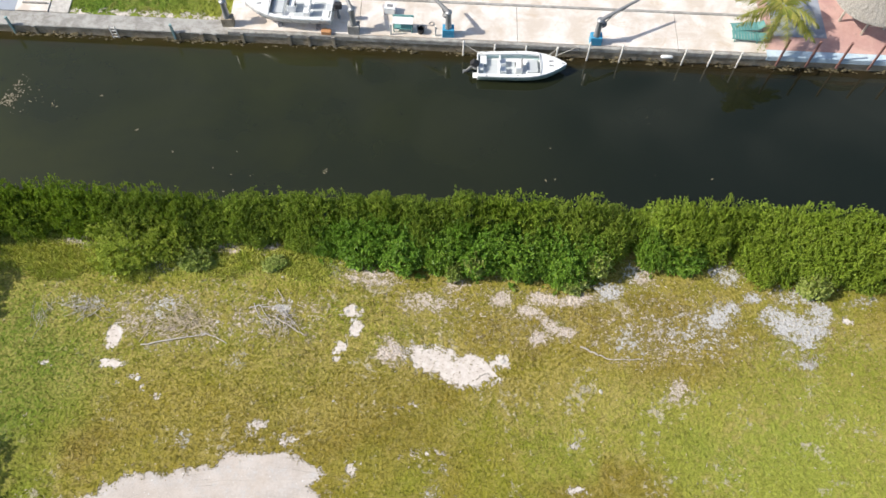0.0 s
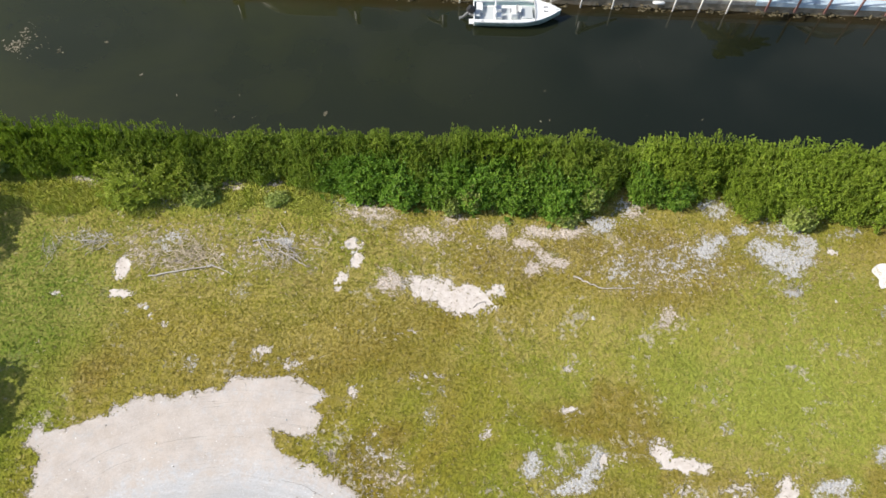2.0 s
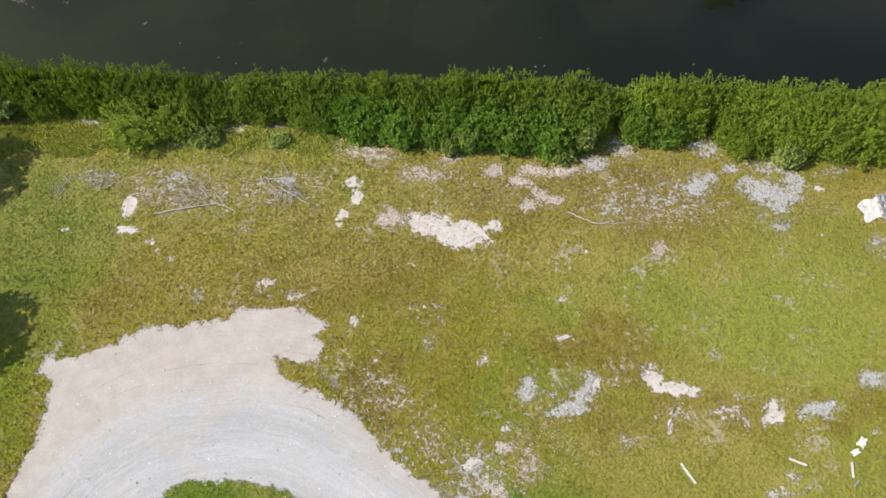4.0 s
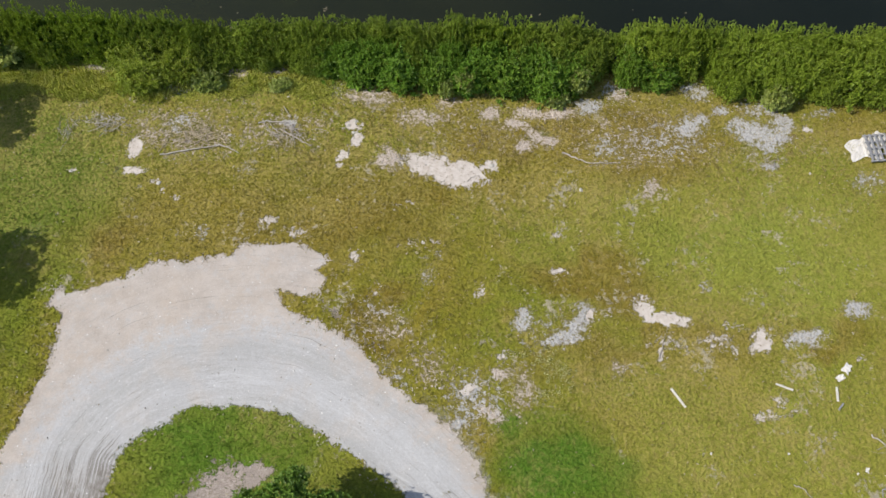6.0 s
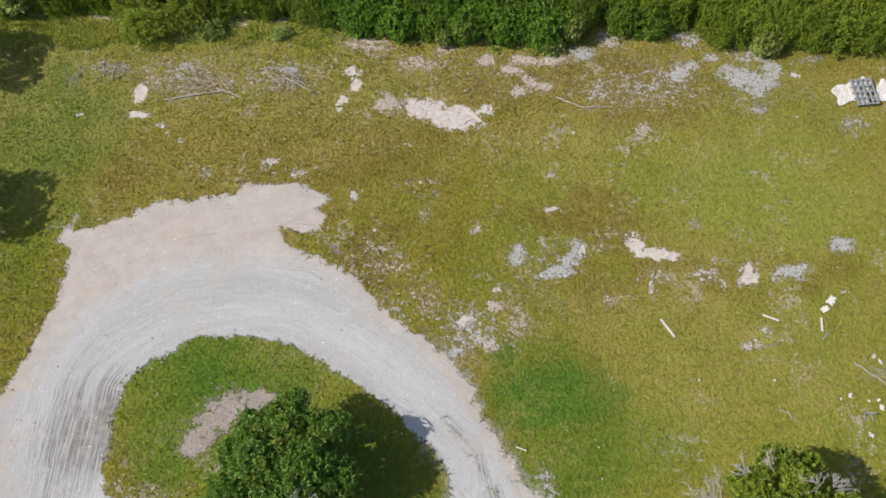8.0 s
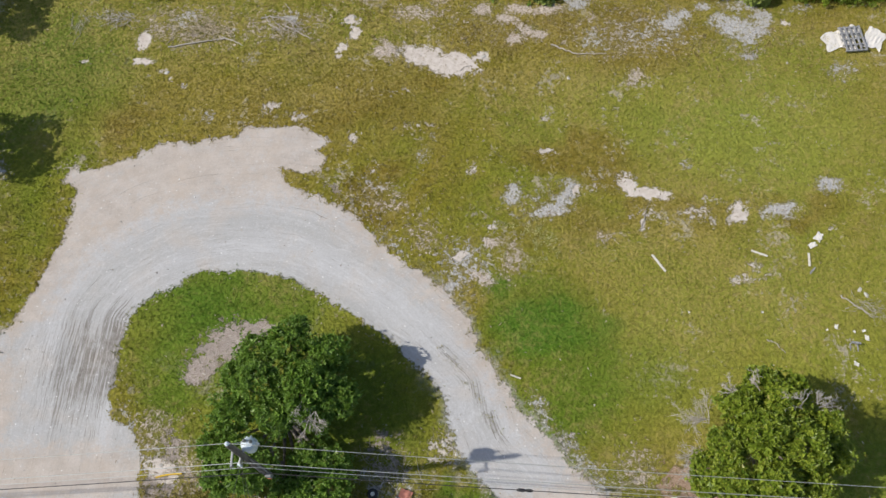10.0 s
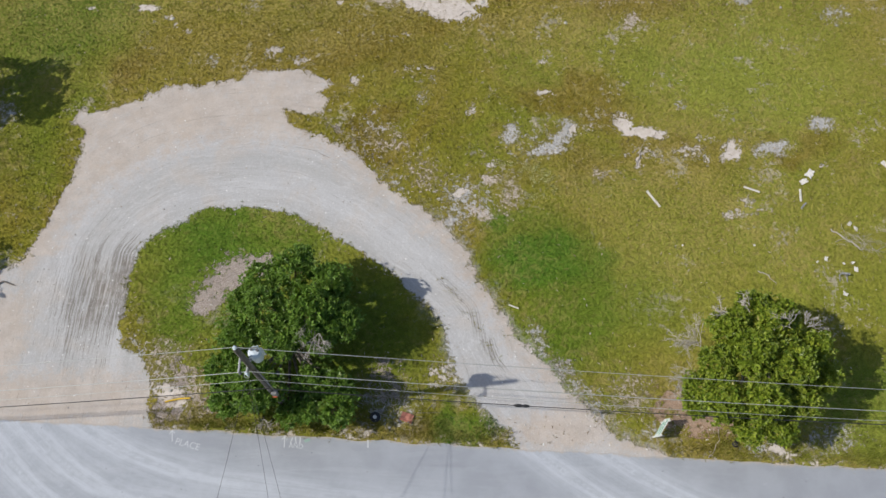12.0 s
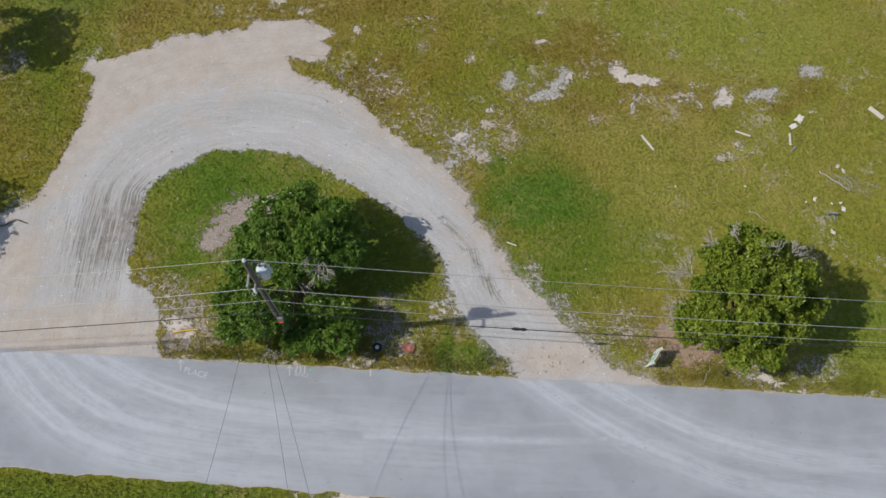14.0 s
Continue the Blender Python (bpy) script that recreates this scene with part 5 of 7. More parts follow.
for dx in (-0.2, 0, 0.2):
    part("slat", box(0.14, 0.36, 0.02, dx, 0, 0.26, 0.004), M["orangebox"], crate)
for x, h in ((-7.1, 1.0), (-4.1, 0.9)):
    st = thing("water_post", x, 23.75, 0, "white service post with tap on the dock edge", "post", "service posts")
    part("shaft", box(0.1, 0.1, h, 0, 0, 0, 0.012), M["offwhite"], st)
    part("tap", box(0.14, 0.05, 0.05, 0.08, 0, h - 0.2, 0.012), M["steel"], st)
ringlet = thing("deck_ring", -4.4, 24.75, 0, "small dull metal ring lying on the dock", "ring")
hung("ring", tubes("ring", [([(0.16 * math.cos(a), 0.16 * math.sin(a), 0.03) for a in np.linspace(0, 2 * math.pi, 15)], 0.025)], 6), M["dull"], ringlet)


def lounger(x, y, turn):
    s = thing("sun_lounger", x, y, 0, "teal plastic sun lounger lying on the dock", "lounger", "teal loungers", turn)
    for k in range(9):
        part("slat", box(0.17, 0.62, 0.025, -0.85 + k * 0.2, 0, 0.32, 0.006), M["teal"], s)
    for dy in (-0.33, 0.33):
        part("rail", box(1.95, 0.05, 0.07, 0, dy, 0.27, 0.012), M["teal"], s)
        for dx in (-0.75, 0.75):
            part("leg", box(0.06, 0.05, 0.28, dx, dy, 0, 0.01), M["teal"], s)
    part("backrest", box(0.7, 0.6, 0.035, 0.98, 0, 0.34, 0.01, (0, -28, 0)), M["teal"], s)


for x, y, a in ((16.85, 24.95, 6), (16.8, 24.15, -4)):
    lounger(x, y, a)


# ---------------------------------------------------------------- tiki hut
def tiki_hut(x, y, r):
    h = thing("tiki_hut", x, y, 0, "round tiki hut with thick grey palm thatch roof", "hut")
    rng = np.random.default_rng(8)
    prof = [(r, 1.95), (r * 0.99, 2.2), (r * 0.62, 3.25), (r * 0.25, 4.1), (0.05, 4.5)]
    roof = part("roof", lathe(prof, 28), M["thatch"], h)
    n = 9000
    a, k = rng.uniform(0, 2 * math.pi, n), rng.uniform(0, 1, n) ** 0.6
    rr, zz = r * (0.08 + 0.96 * k), 4.48 - 2.2 * k
    base = np.stack([rr * np.cos(a), rr * np.sin(a), zz + 0.03], -1)
    out = np.stack([np.cos(a), np.sin(a), np.full(n, -0.62)], -1) + rng.normal(0, 0.16, (n, 3))
    out /= np.linalg.norm(out, axis=1)[:, None]
    side = np.cross(out, np.stack([np.cos(a), np.sin(a), np.full(n, 1.3)], -1))
    side /= np.linalg.norm(side, axis=1)[:, None]
    ln = rng.uniform(0.18, 0.42, (n, 1))
    v = np.stack([base - side * 0.016, base + side * 0.016, base + out * ln + np.array([0, 0, 0.04])], 1).reshape(-1, 3)
    hung("thatch", mesh_from("thatch", v, np.arange(3 * n).reshape(-1, 3)), M["thatch"], roof)
    for k in range(6):
        aa = k * math.pi / 3 + 0.3
        part("post", lathe([(0.09, 0), (0.08, 3.0)], 8), M["stick"], h, m=pose(0.62 * r * math.cos(aa), 0.62 * r * math.sin(aa), 0))
    part("rim_beam", lathe([(0.63 * r, 2.9), (0.66 * r, 3.0), (0.63 * r, 3.04)], 24), M["stick"], h)


tiki_hut(25.15, 26.45, 2.75)


# ---------------------------------------------------------------- plants
def unit(v):
    return v / (np.linalg.norm(v, axis=1)[:, None] + 1e-9)


def rosettes(centres, axes, per, length, width, rng, low=25, high=82, jitter=0.35):
    """Whorls of small folded leaves round shoot tips."""
    c, ax = np.repeat(np.asarray(centres, float), per, 0), np.repeat(unit(np.asarray(axes, float)), per, 0)
    n = len(c)
    side = np.cross(ax, rng.normal(0, 1, (n, 3)))
    tilt = np.radians(rng.uniform(low, high, (n, 1)))
    d = unit(ax * np.cos(tilt) + unit(side) * np.sin(tilt) + rng.normal(0, jitter * 0.3, (n, 3)))
    across = unit(np.cross(d, ax + rng.normal(0, jitter, (n, 3))))
    nrm = np.cross(across, d)
    ln, w = length * rng.uniform(0.6, 1.25, (n, 1)), width * rng.uniform(0.7, 1.25, (n, 1))
    base = c + d * ln * 0.08
    mid, tip = base + d * ln * 0.5 + nrm * w * 0.2, base + d * ln - nrm * ln * 0.12
    v = np.stack([base, mid - across * w * 0.5, tip, mid + across * w * 0.5], 1).reshape(-1, 3)
    a = np.arange(n)[:, None] * 4
    return v, np.concatenate([a + np.array([0, 1, 2]), a + np.array([0, 2, 3])], 0)


def heap_up(*pieces):
    """Several (vertices, faces) as one."""
    vs, fs, k = [], [], 0
    for v, f in pieces:
        vs.append(v)
        fs.append(f + k)
        k += len(v)
    return np.concatenate(vs), np.concatenate(fs)


def shell(n, rx, ry, h, rng, low=0.05, ragged=0.07, bumps=30, square=2.0, lift=0.30):
    """Shoot tips over a lumpy mound, with the way outwards; squarer than round above 2."""
    k, a = rng.uniform(low, 1, n), rng.uniform(0, 2 * math.pi, n)
    el = np.arcsin(k)
    d = np.stack([np.cos(el) * np.cos(a), np.cos(el) * np.sin(a), np.sin(el)], -1)
    lump = np.zeros(n)
    q = rng.normal(0, 1, (bumps, 3))
    q[:, 2] = np.abs(q[:, 2])
    for way in unit(q):
        lump = np.maximum(lump, np.exp(-((1 - d @ way) / 0.030) ** 1.5) * rng.uniform(0.45, 1.0))
    swell = (np.abs(d) ** square).sum(1) ** (-1 / square)
    r = swell * (1.06 - lift + lift * lump) * (1 - np.abs(rng.normal(0, ragged, n)))
    return d * r[:, None] * np.array([rx, ry, h]), unit(d / np.array([rx, ry, h]))


def woody(base_z, spread, h, rng, count, r0=0.06):
    out = []
    for _ in range(count):
        a, k = rng.uniform(0, 2 * math.pi), rng.uniform(0.3, 0.85)
        tip = (spread * k * math.cos(a), spread * k * math.sin(a), h * rng.uniform(0.4, 0.72))
        foot = (rng.normal(0, 0.12 * spread), rng.normal(0, 0.12 * spread), base_z)
        out.append((bent(foot, tip, (rng.normal(0, 0.12), rng.normal(0, 0.12), -0.1 * h), 6), np.linspace(r0, r0 * 0.3, 6)))
    return out


def shrub(kind, label, material, rx, ry, h, seed, tufts, per, leaf, width, category="shrub", low=0.02, style="round"):
    """A shrub at the origin: stems and a crown of leafy shoots."""
    rng = np.random.default_rng(seed)
    s = thing("mangrove_shrub" if category == "shrub" else "bush", 0, 0, 0, label, category, kind)
    hung("stems", tubes("stems", woody(-0.6, 0.6 * min(rx, ry), h, rng, 9, 0.045), 5), M["bark"], s)
    square = 2.7 if category == "shrub" else 2.1
    up = np.array([-0.15, 0, 0.75])
    # sprays of a few shoots on one twig
    k = 6
    p, d = shell(tufts // 6, rx, ry, h * 0.95, rng, low, 0.10, 26, square, 0.40)
    fan = rng.normal(0, 0.12, (len(p) * k, 3))
    q, e = np.repeat(p, k, 0) + fan, np.repeat(d, k, 0)
    pieces = [rosettes(q, e * 0.55 + fan * 4.0 + up + rng.normal(0, 0.15, q.shape), per, leaf, width, rng)]
    # inner foliage, in the shade of the outer shoots
    p, d = shell(tufts // 3, rx * 0.74, ry * 0.74, h * 0.74, rng, low, 0.10, 12, square, 0.1)
    pieces.append(rosettes(p, d + up * 0.4, 7, leaf * 1.9, width * 2.2, rng))
    # shoots that stand out of the crown
    p, d = shell(tufts // 4, rx * 0.97, ry * 0.97, h * 0.93, rng, 0.35, 0.08, 34, square, 0.2)
    reach = 0.55 if style == "feathery" else 0.26
    way = unit(d * 0.7 + up + rng.normal(0, 0.22, p.shape))
    for k in np.linspace(0.25, 1.0, 5 if style == "feathery" else 3):
        pieces.append(rosettes(p + way * reach * k * rng.uniform(0.5, 1.0, (len(p), 1)), way, max(4, per // 2), leaf * 0.95, width, rng, 20, 60))
    hung("crown", mesh_from("crown", *heap_up(*pieces)), material, s)
    return s


MANG = "mangrove hedge along the canal"
kinds = [
    shrub(MANG, "dense dark green mangrove shrub at the water's edge", M["mangrove"], 2.3, 1.7, 2.3, 11, 900, 8, 0.125, 0.062),
    shrub(MANG, "dense yellow-green mangrove shrub at the water's edge", M["mangrove_light"], 2.4, 1.8, 2.5, 12, 900, 8, 0.13, 0.068),
    shrub(MANG, "bright green buttonwood shrub in the canal hedge", M["buttonwood"], 1.7, 1.5, 2.3, 13, 620, 8, 0.145, 0.074),
    shrub(MANG, "feathery yellow-green shrub in the canal hedge", M["feathery"], 1.8, 1.6, 2.0, 14, 520, 8, 0.15, 0.04, style="feathery"),
    shrub("low bushes", "low pale round-leaved bush before the hedge", M["pale_leaf"], 0.9, 0.7, 0.6, 15, 130, 8, 0.15, 0.12, "bush"),
]
used = set()


def plant(k, x, y, z, turn, sx, sy, sz):
    ob = kinds[k]
    m = pose(x, y, z, 0, 0, turn)
    if k in used:
        ob = copy_thing(ob, m)
    ob.matrix_basis = m @ Matrix.Diagonal((sx, sy, sz, 1))
    used.add(k)
    return ob


rng = random.Random(3)
# back row, feet in the bank
x = -34.0
while x < 29:
    light = x > 8.2 or x < -23 or (-6 < x < 3 and rng.random() < 0.4)
    mid = -10 < x < 6.5
    tall = 0.95 if 7.0 < x < 9.0 else 1.46 if x < 6.5 else 1.24
    plant(1 if light else 0, x, (9.15 if mid else 8.95) + rng.uniform(-0.12, 0.18), -0.35, rng.uniform(-25, 25) + rng.choice((0, 180)), rng.uniform(0.55, 0.82), rng.uniform(0.80, 1.0),
          tall * rng.uniform(0.84, 1.12))
    x += rng.uniform(1.5, 1.9)
x = -11.0
while x < 29:
    if not (6.9 < x < 9.0 or 12.4 < x < 13.9):
        plant(1 if x > 8.2 else rng.choice((0, 2)), x, 7.95 + rng.uniform(-0.2, 0.2), -0.2, rng.uniform(0, 360), 0.62, 0.66, (1.2 if x < 7 else 1.12) * rng.uniform(0.9, 1.1))
    x += rng.uniform(1.9, 2.5)
# front row on the lawn's edge
plant(3, -21.4, 7.1, -0.1, 10, 1.25, 1.25, 1.10)
plant(3, -19, 7.7, -0.1, 95, 1.00, 1.05, 1.10)
plant(0, -16.6, 8.4, -0.2, 40, 0.76, 0.77, 0.95)
plant(0, -14.2, 8.4, -0.2, 140, 0.60, 0.66, 0.90)
plant(0, -11.4, 8.2, -0.2, 200, 0.60, 0.77, 0.95)
plant(2, -8, 7.6, -0.1, 30, 1.01, 1.07, 1.12)
plant(2, -5.6, 7.3, -0.1, 130, 1.05, 1.07, 1.12)
plant(2, -3.4, 7.2, -0.1, 200, 0.87, 1.01, 1.06)
plant(2, -1.2, 7, -0.1, 290, 0.91, 1.07, 1.12)
plant(2, 1.3, 6.9, -0.1, 75, 0.96, 1.01, 1.12)
plant(2, 3.7, 6.7, -0.1, 160, 0.96, 1.12, 1.12)
plant(2, 5.2, 7.1, -0.1, 10, 0.76, 0.96, 1.06)
plant(2, 10.6, 7.35, -0.1, 250, 0.80, 0.92, 0.95)
plant(1, 14.6, 7.8, -0.1, 190, 0.57, 0.69, 0.95)
plant(1, 16.6, 7.3, -0.1, 20, 0.71, 0.91, 1.06)
plant(1, 19.4, 7.2, -0.1, 100, 0.76, 0.91, 1.12)
plant(1, 22.4, 7.1, -0.1, 300, 0.87, 0.91, 1.12)
plant(1, 25.8, 7, -0.1, 215, 0.87, 0.91, 1.12)
plant(0, -30.6, 8.5, -0.1, 15, 0.87, 0.75, 0.95)
plant(0, -26.8, 8.8, -0.1, 215, 0.87, 0.64, 0.95)
plant(2, 0.1, 7.5, -0.1, 120, 0.92, 0.92, 1.15)
plant(2, -6.9, 7.9, -0.1, 220, 0.92, 0.92, 1.15)
plant(2, -2.3, 7.8, -0.1, 320, 0.92, 0.92, 1.15)
plant(2, 2.6, 7.4, -0.1, 20, 0.92, 0.92, 1.15)
plant(2, -9.9, 7.9, -0.1, 80, 0.76, 0.83, 1.00)
plant(1, 12.3, 8.1, -0.1, 60, 0.59, 0.69, 1.10)
plant(2, 8.9, 7.5, -0.1, 170, 0.67, 0.83, 1.10)
plant(1, 15.3, 6.6, -0.1, 115, 0.50, 0.69, 0.95)
plant(1, 17.9, 6.5, -0.1, 35, 0.55, 0.69, 0.95)
plant(1, 20.9, 6.4, -0.1, 75, 0.55, 0.69, 0.95)
plant(1, 24, 6.3, -0.1, 145, 0.55, 0.69, 0.95)
plant(1, 18, 7.6, -0.1, 260, 0.67, 0.83, 1.05)
plant(1, 21, 7.6, -0.1, 160, 0.67, 0.83, 1.05)
plant(1, 24.2, 7.5, -0.1, 330, 0.67, 0.83, 1.05)
plant(4, -17.4, 6.5, 0, 0, 1.25, 1.1, 1.3)
plant(4, -30.3, 8.2, 0.9, 150, 1.70, 1.50, 1.50)
plant(4, 4.4, 5.6, 0, 210, 1.10, 0.90, 1.00)
plant(4, -12.9, 6.4, 0, 20, 0.90, 0.70, 0.70)
for bx, by, bz, size in ((-1.4, 6.2, 0.9, 0.8), (5.6, 6.3, 0.9, 0.9), (-2.6, 5.9, 0.4, 0.7), (17.9, 5.6, 0.3, 1.1)):
    plant(4, bx, by, bz, bx * 40, size, size, size * 1.6)
plant(4, 18.6, 5.9, 0, 60, 1.20, 0.80, 1.00)


def tree(name, x, y, lobes, material, seed, leaf, width, label, trunk_h, thick=20.0, core=1.0):
    """A broad tree: a trunk, limbs to each lobe of the crown, and leafy sprays on the lobes."""
    rng = np.random.default_rng(seed)
    t = thing(name, x, y, 0, label, "tree")
    wood = [(bent((0, 0, -0.1), (0.1, 0.05, trunk_h), (0.08, -0.05, 0), 7), np.linspace(0.24, 0.15, 7))]
    hung("trunk", tubes("trunk", wood, 9), M["bark"], t)
    pieces = []
    for cx, cy, cz, r in lobes:
        limb = [(bent((0.1, 0.05, trunk_h * 0.9), (cx * 0.85, cy * 0.85, cz), (0, 0, -0.25), 8), np.linspace(0.11, 0.03, 8))]
        for _ in range(5):
            q = np.clip(rng.normal(0, 0.4, 3), -0.6, 0.6) * r
            limb.append((bent((cx * 0.6, cy * 0.6, (cz + trunk_h) / 2), (cx + q[0], cy + q[1], cz + abs(q[2]) * 0.6), (0, 0, 0.1), 5), np.linspace(0.045, 0.012, 5)))
        hung("limb", tubes("limb", limb, 6), M["bark"], t)
        n = int(thick * r * r * 2.6)
        p, d = shell(n, r * 1.04, r * 1.04, r, rng, -0.45, 0.08, 16, 2.0, 0.46)
        # each spray: a handful of shoots that share one twig
        k = 6
        spread = rng.normal(0, 1, (n * k, 3)) * 0.135
        q, e = np.repeat(p, k, 0) + spread + np.array([cx, cy, cz]), np.repeat(d, k, 0)
        axis = e * 0.55 + spread * 3.0 + np.array([-0.1, 0, 0.75]) + rng.normal(0, 0.2, q.shape)
        pieces.append(rosettes(q, axis, 7, leaf, width, rng))
        p, d = shell(int(n * core), r * 0.74, r * 0.74, r * 0.7, rng, -0.6, 0.15, 8, 2.0, 0.1)
        pieces.append(rosettes(p + np.array([cx, cy, cz]), d, 7, leaf * 1.9, width * 2.2, rng))
    hung("crown", mesh_from("crown", *heap_up(*pieces)), material, t)
    return t


def bare_twigs(name, parent, x, y, z, reach, count, seed, rise=0.5, heading=0, spread=0.75):
    """A bleached dead branch that forks again and again into twigs."""
    rng = np.random.default_rng(seed)
    out = []

    def grow(p, d, ln, r, level):
        tip = p + d * ln
        line = bent(p, tip, rng.normal(0, 0.05, 3) * ln, 6)
        out.append((line, np.linspace(r, r * 0.6, 6)))
        if level == 0:
            return
        for _ in range(4):
            k = rng.integers(1, 6)
            e = d + rng.normal(0, 0.55, 3) * np.array([1, 1, 0.5])
            grow(line[k], e / np.linalg.norm(e), ln * rng.uniform(0.4, 0.7), r * 0.6, level - 1)

    for _ in range(count):
        a = radians(heading) + rng.normal(0, spread)
        d = np.array([math.cos(a), math.sin(a), rise * rng.uniform(0.1, 1)])
        grow(np.array([x, y, z]) + rng.normal(0, 0.12, 3), d / np.linalg.norm(d), reach * rng.uniform(0.35, 0.6), 0.021, 3)
    return hung(name, tubes(name, out, 4), M["dead"], parent, "bleached leafless twigs")


island_lobes = [(-1.3, 2.8, 2.9, 1.15), (0.26, 3.3, 3.3, 1.3), (2.31, 2.77, 3.1, 1.25), (-0.95, 1.03, 3.5, 1.5), (1.36, 0.98, 3.7, 1.6), (3.06, 0.64, 3.0, 1.1), (0.45, 4.25, 2.7, 0.75), (-2.3, 1.8, 2.6, 0.8),
                (-2.1, -0.16, 3.0, 1.2), (0.1, -0.2, 3.2, 1.25), (1.9, -0.2, 3.0, 1.0), (-3.0, -1.6, 2.0, 1.05), (-1.45, -2.1, 2.8, 1.2), (-2.7, -3.0, 1.9, 1.1), (-1.15, -3.1, 3.3, 1.05),
                (-0.3, -2.75, 3.0, 0.85), (1.45, -2.1, 1.9, 1.0), (2.75, -2.4, 1.9, 1.05), (1.2, -3.25, 1.5, 0.95), (2.7, -3.45, 1.6, 1.0), (0.3, -3.6, 1.3, 0.72)]
island_tree = tree("broadleaf_tree", -10.1, -22.2, island_lobes, M["tree_leaf"], 21, 0.15, 0.085, "large dark green broadleaf tree on the drive island", 1.6)
bare_twigs("dead_branch", island_tree, 2.0, -0.2, 4.1, 1.5, 4, 31, 0.15, -50)
bare_twigs("dead_branch", island_tree, 1.7, 0.2, 4.3, 1.1, 3, 33, 0.3, -160)
right_lobes = [(0.17, 1.78, 3.6, 1.05), (-1.19, 0.64, 3.8, 1.15), (0.77, 0.67, 4.2, 1.2), (-0.63, -0.85, 4.8, 1.3), (1.2, -1.16, 4.5, 1.3), (2.74, -0.3, 3.8, 1.0), (3.2, -1.61, 3.2, 0.85), (-2.04, -1.18, 4.0, 1.1),
               (-2.7, -2.13, 2.8, 0.95), (-1.78, -2.95, 3.8, 1.2), (-0.16, -2.9, 4.2, 1.3), (1.79, -2.82, 3.4, 1.0), (-0.48, -3.95, 2.8, 0.95), (0.9, -3.88, 2.8, 0.95), (-2.7, -2.79, 2.0, 0.7), (1.9, 1.7, 3.2, 0.75)]
right_tree = tree("broadleaf_tree", 13.15, -22.6, right_lobes, M["lime_leaf"], 22, 0.16, 0.10, "rounded lime green tree beside the road with some dead twigs", 1.5)
for dx, dy, z, reach, n, sd, hd in ((-2.4, 0.2, 2.6, 1.7, 9, 41, 160), (-2.7, -1.3, 2.4, 1.4, 9, 42, 190), (-1.5, 1.2, 4.3, 0.9, 6, 43, 140), (-0.5, 1.4, 4.7, 0.8, 5, 48, 110), (1.2, 0.6, 5.2, 1.0, 5, 44, 110),
                                    (1.9, 0.5, 5.0, 1.0, 4, 45, 50), (2.6, 0.6, 4.4, 1.0, 4, 46, 30), (-2.8, -1.9, 1.4, 1.2, 3, 47, 200)):
    bare_twigs("dead_branch", right_tree, dx, dy, z, reach, n, sd, 0.2, hd)
side_lobes = [(0, 0, 3.8, 1.9), (1.5, 1.2, 3.1, 1.5), (-1.2, -1.3, 3.0, 1.6), (1.2, -1.2, 3.4, 1.4), (-1.0, 1.2, 3.4, 1.5)]
for tx, ty, s in ((-31.6, -6.6, 23), (-33.8, 3.6, 24), (-32.9, -18.9, 25)):
    tree("broadleaf_tree", tx, ty, side_lobes, M["tree_leaf"], s, 0.2, 0.12, "dark green tree at the edge of the neighbouring lot", 2.4, 6.0, 0.4)


def palm(x, y, h):
    """A coconut palm with feathered fronds."""
    rng = np.random.default_rng(17)
    t = thing("coconut_palm", x, y, 0, "short coconut palm with yellow-green fronds on the deck", "palm tree")
    hung("trunk", tubes("trunk", [(bent((0.2, 0.2, 0), (0, 0, h), (0.12, 0, 0), 12), np.linspace(0.17, 0.11, 12) * (1 + 0.08 * (np.arange(12) % 2)))], 10), M["bark"], t)
    for k in range(15):
        a = k * 2.4 - 1.9 + rng.normal(0, 0.35)
        ln, lift = rng.uniform(2.3, 3.5), rng.uniform(-0.1, 0.9)
        s = np.linspace(0, 1, 26)
        out = np.array([math.cos(a), math.sin(a), 0])
        spine = out * (ln * s)[:, None] + np.array([0, 0, 1.0]) * (lift * 2.0 * s - (1.1 + lift) * 1.15 * s ** 2)[:, None] + np.array([0, 0, h])
        vs, fs, at = [], [], 0
        v, f = tube_arrays(spine, np.linspace(0.03, 0.008, 26), 4)
        vs.append(v), fs.append(np.concatenate([f[:, :3], f[:, [0, 2, 3]]]))
        at += len(v)
        perp = np.array([-math.sin(a), math.cos(a), 0])
        for i in range(2, 26):
            for sg in (-1, 1):
                w = 0.72 * math.sin(math.pi * min(1, 0.12 + s[i] * 0.86)) + 0.08
                w *= rng.uniform(0.75, 1.1)
                d = perp * sg * w + out * w * rng.uniform(0.4, 0.8) + np.array([0, 0, -0.28 * w - rng.uniform(0, 0.12)])
                b0 = spine[i]
                wd = out * rng.uniform(0.035, 0.075)
                vs.append(np.array([b0 - wd, b0 + wd, b0 + d * 0.55 + wd * 0.8 + np.array([0, 0, 0.05]), b0 + d]))
                fs.append(np.array([(0, 1, 2), (0, 2, 3)]) + at)
                at += 4
        hung("frond", mesh_from("frond", np.concatenate(vs), np.concatenate(fs)), M["palm_leaf"], t)
    for k in range(5):
        part("coconut", lathe([(0.02, -0.13), (0.09, -0.07), (0.10, 0.02), (0.03, 0.13)], 8), M["yellow"], t, m=pose(0.2 * math.cos(k * 1.3), 0.2 * math.sin(k * 1.3), h - 0.15))


palm(18.2, 24.15, 3.1)


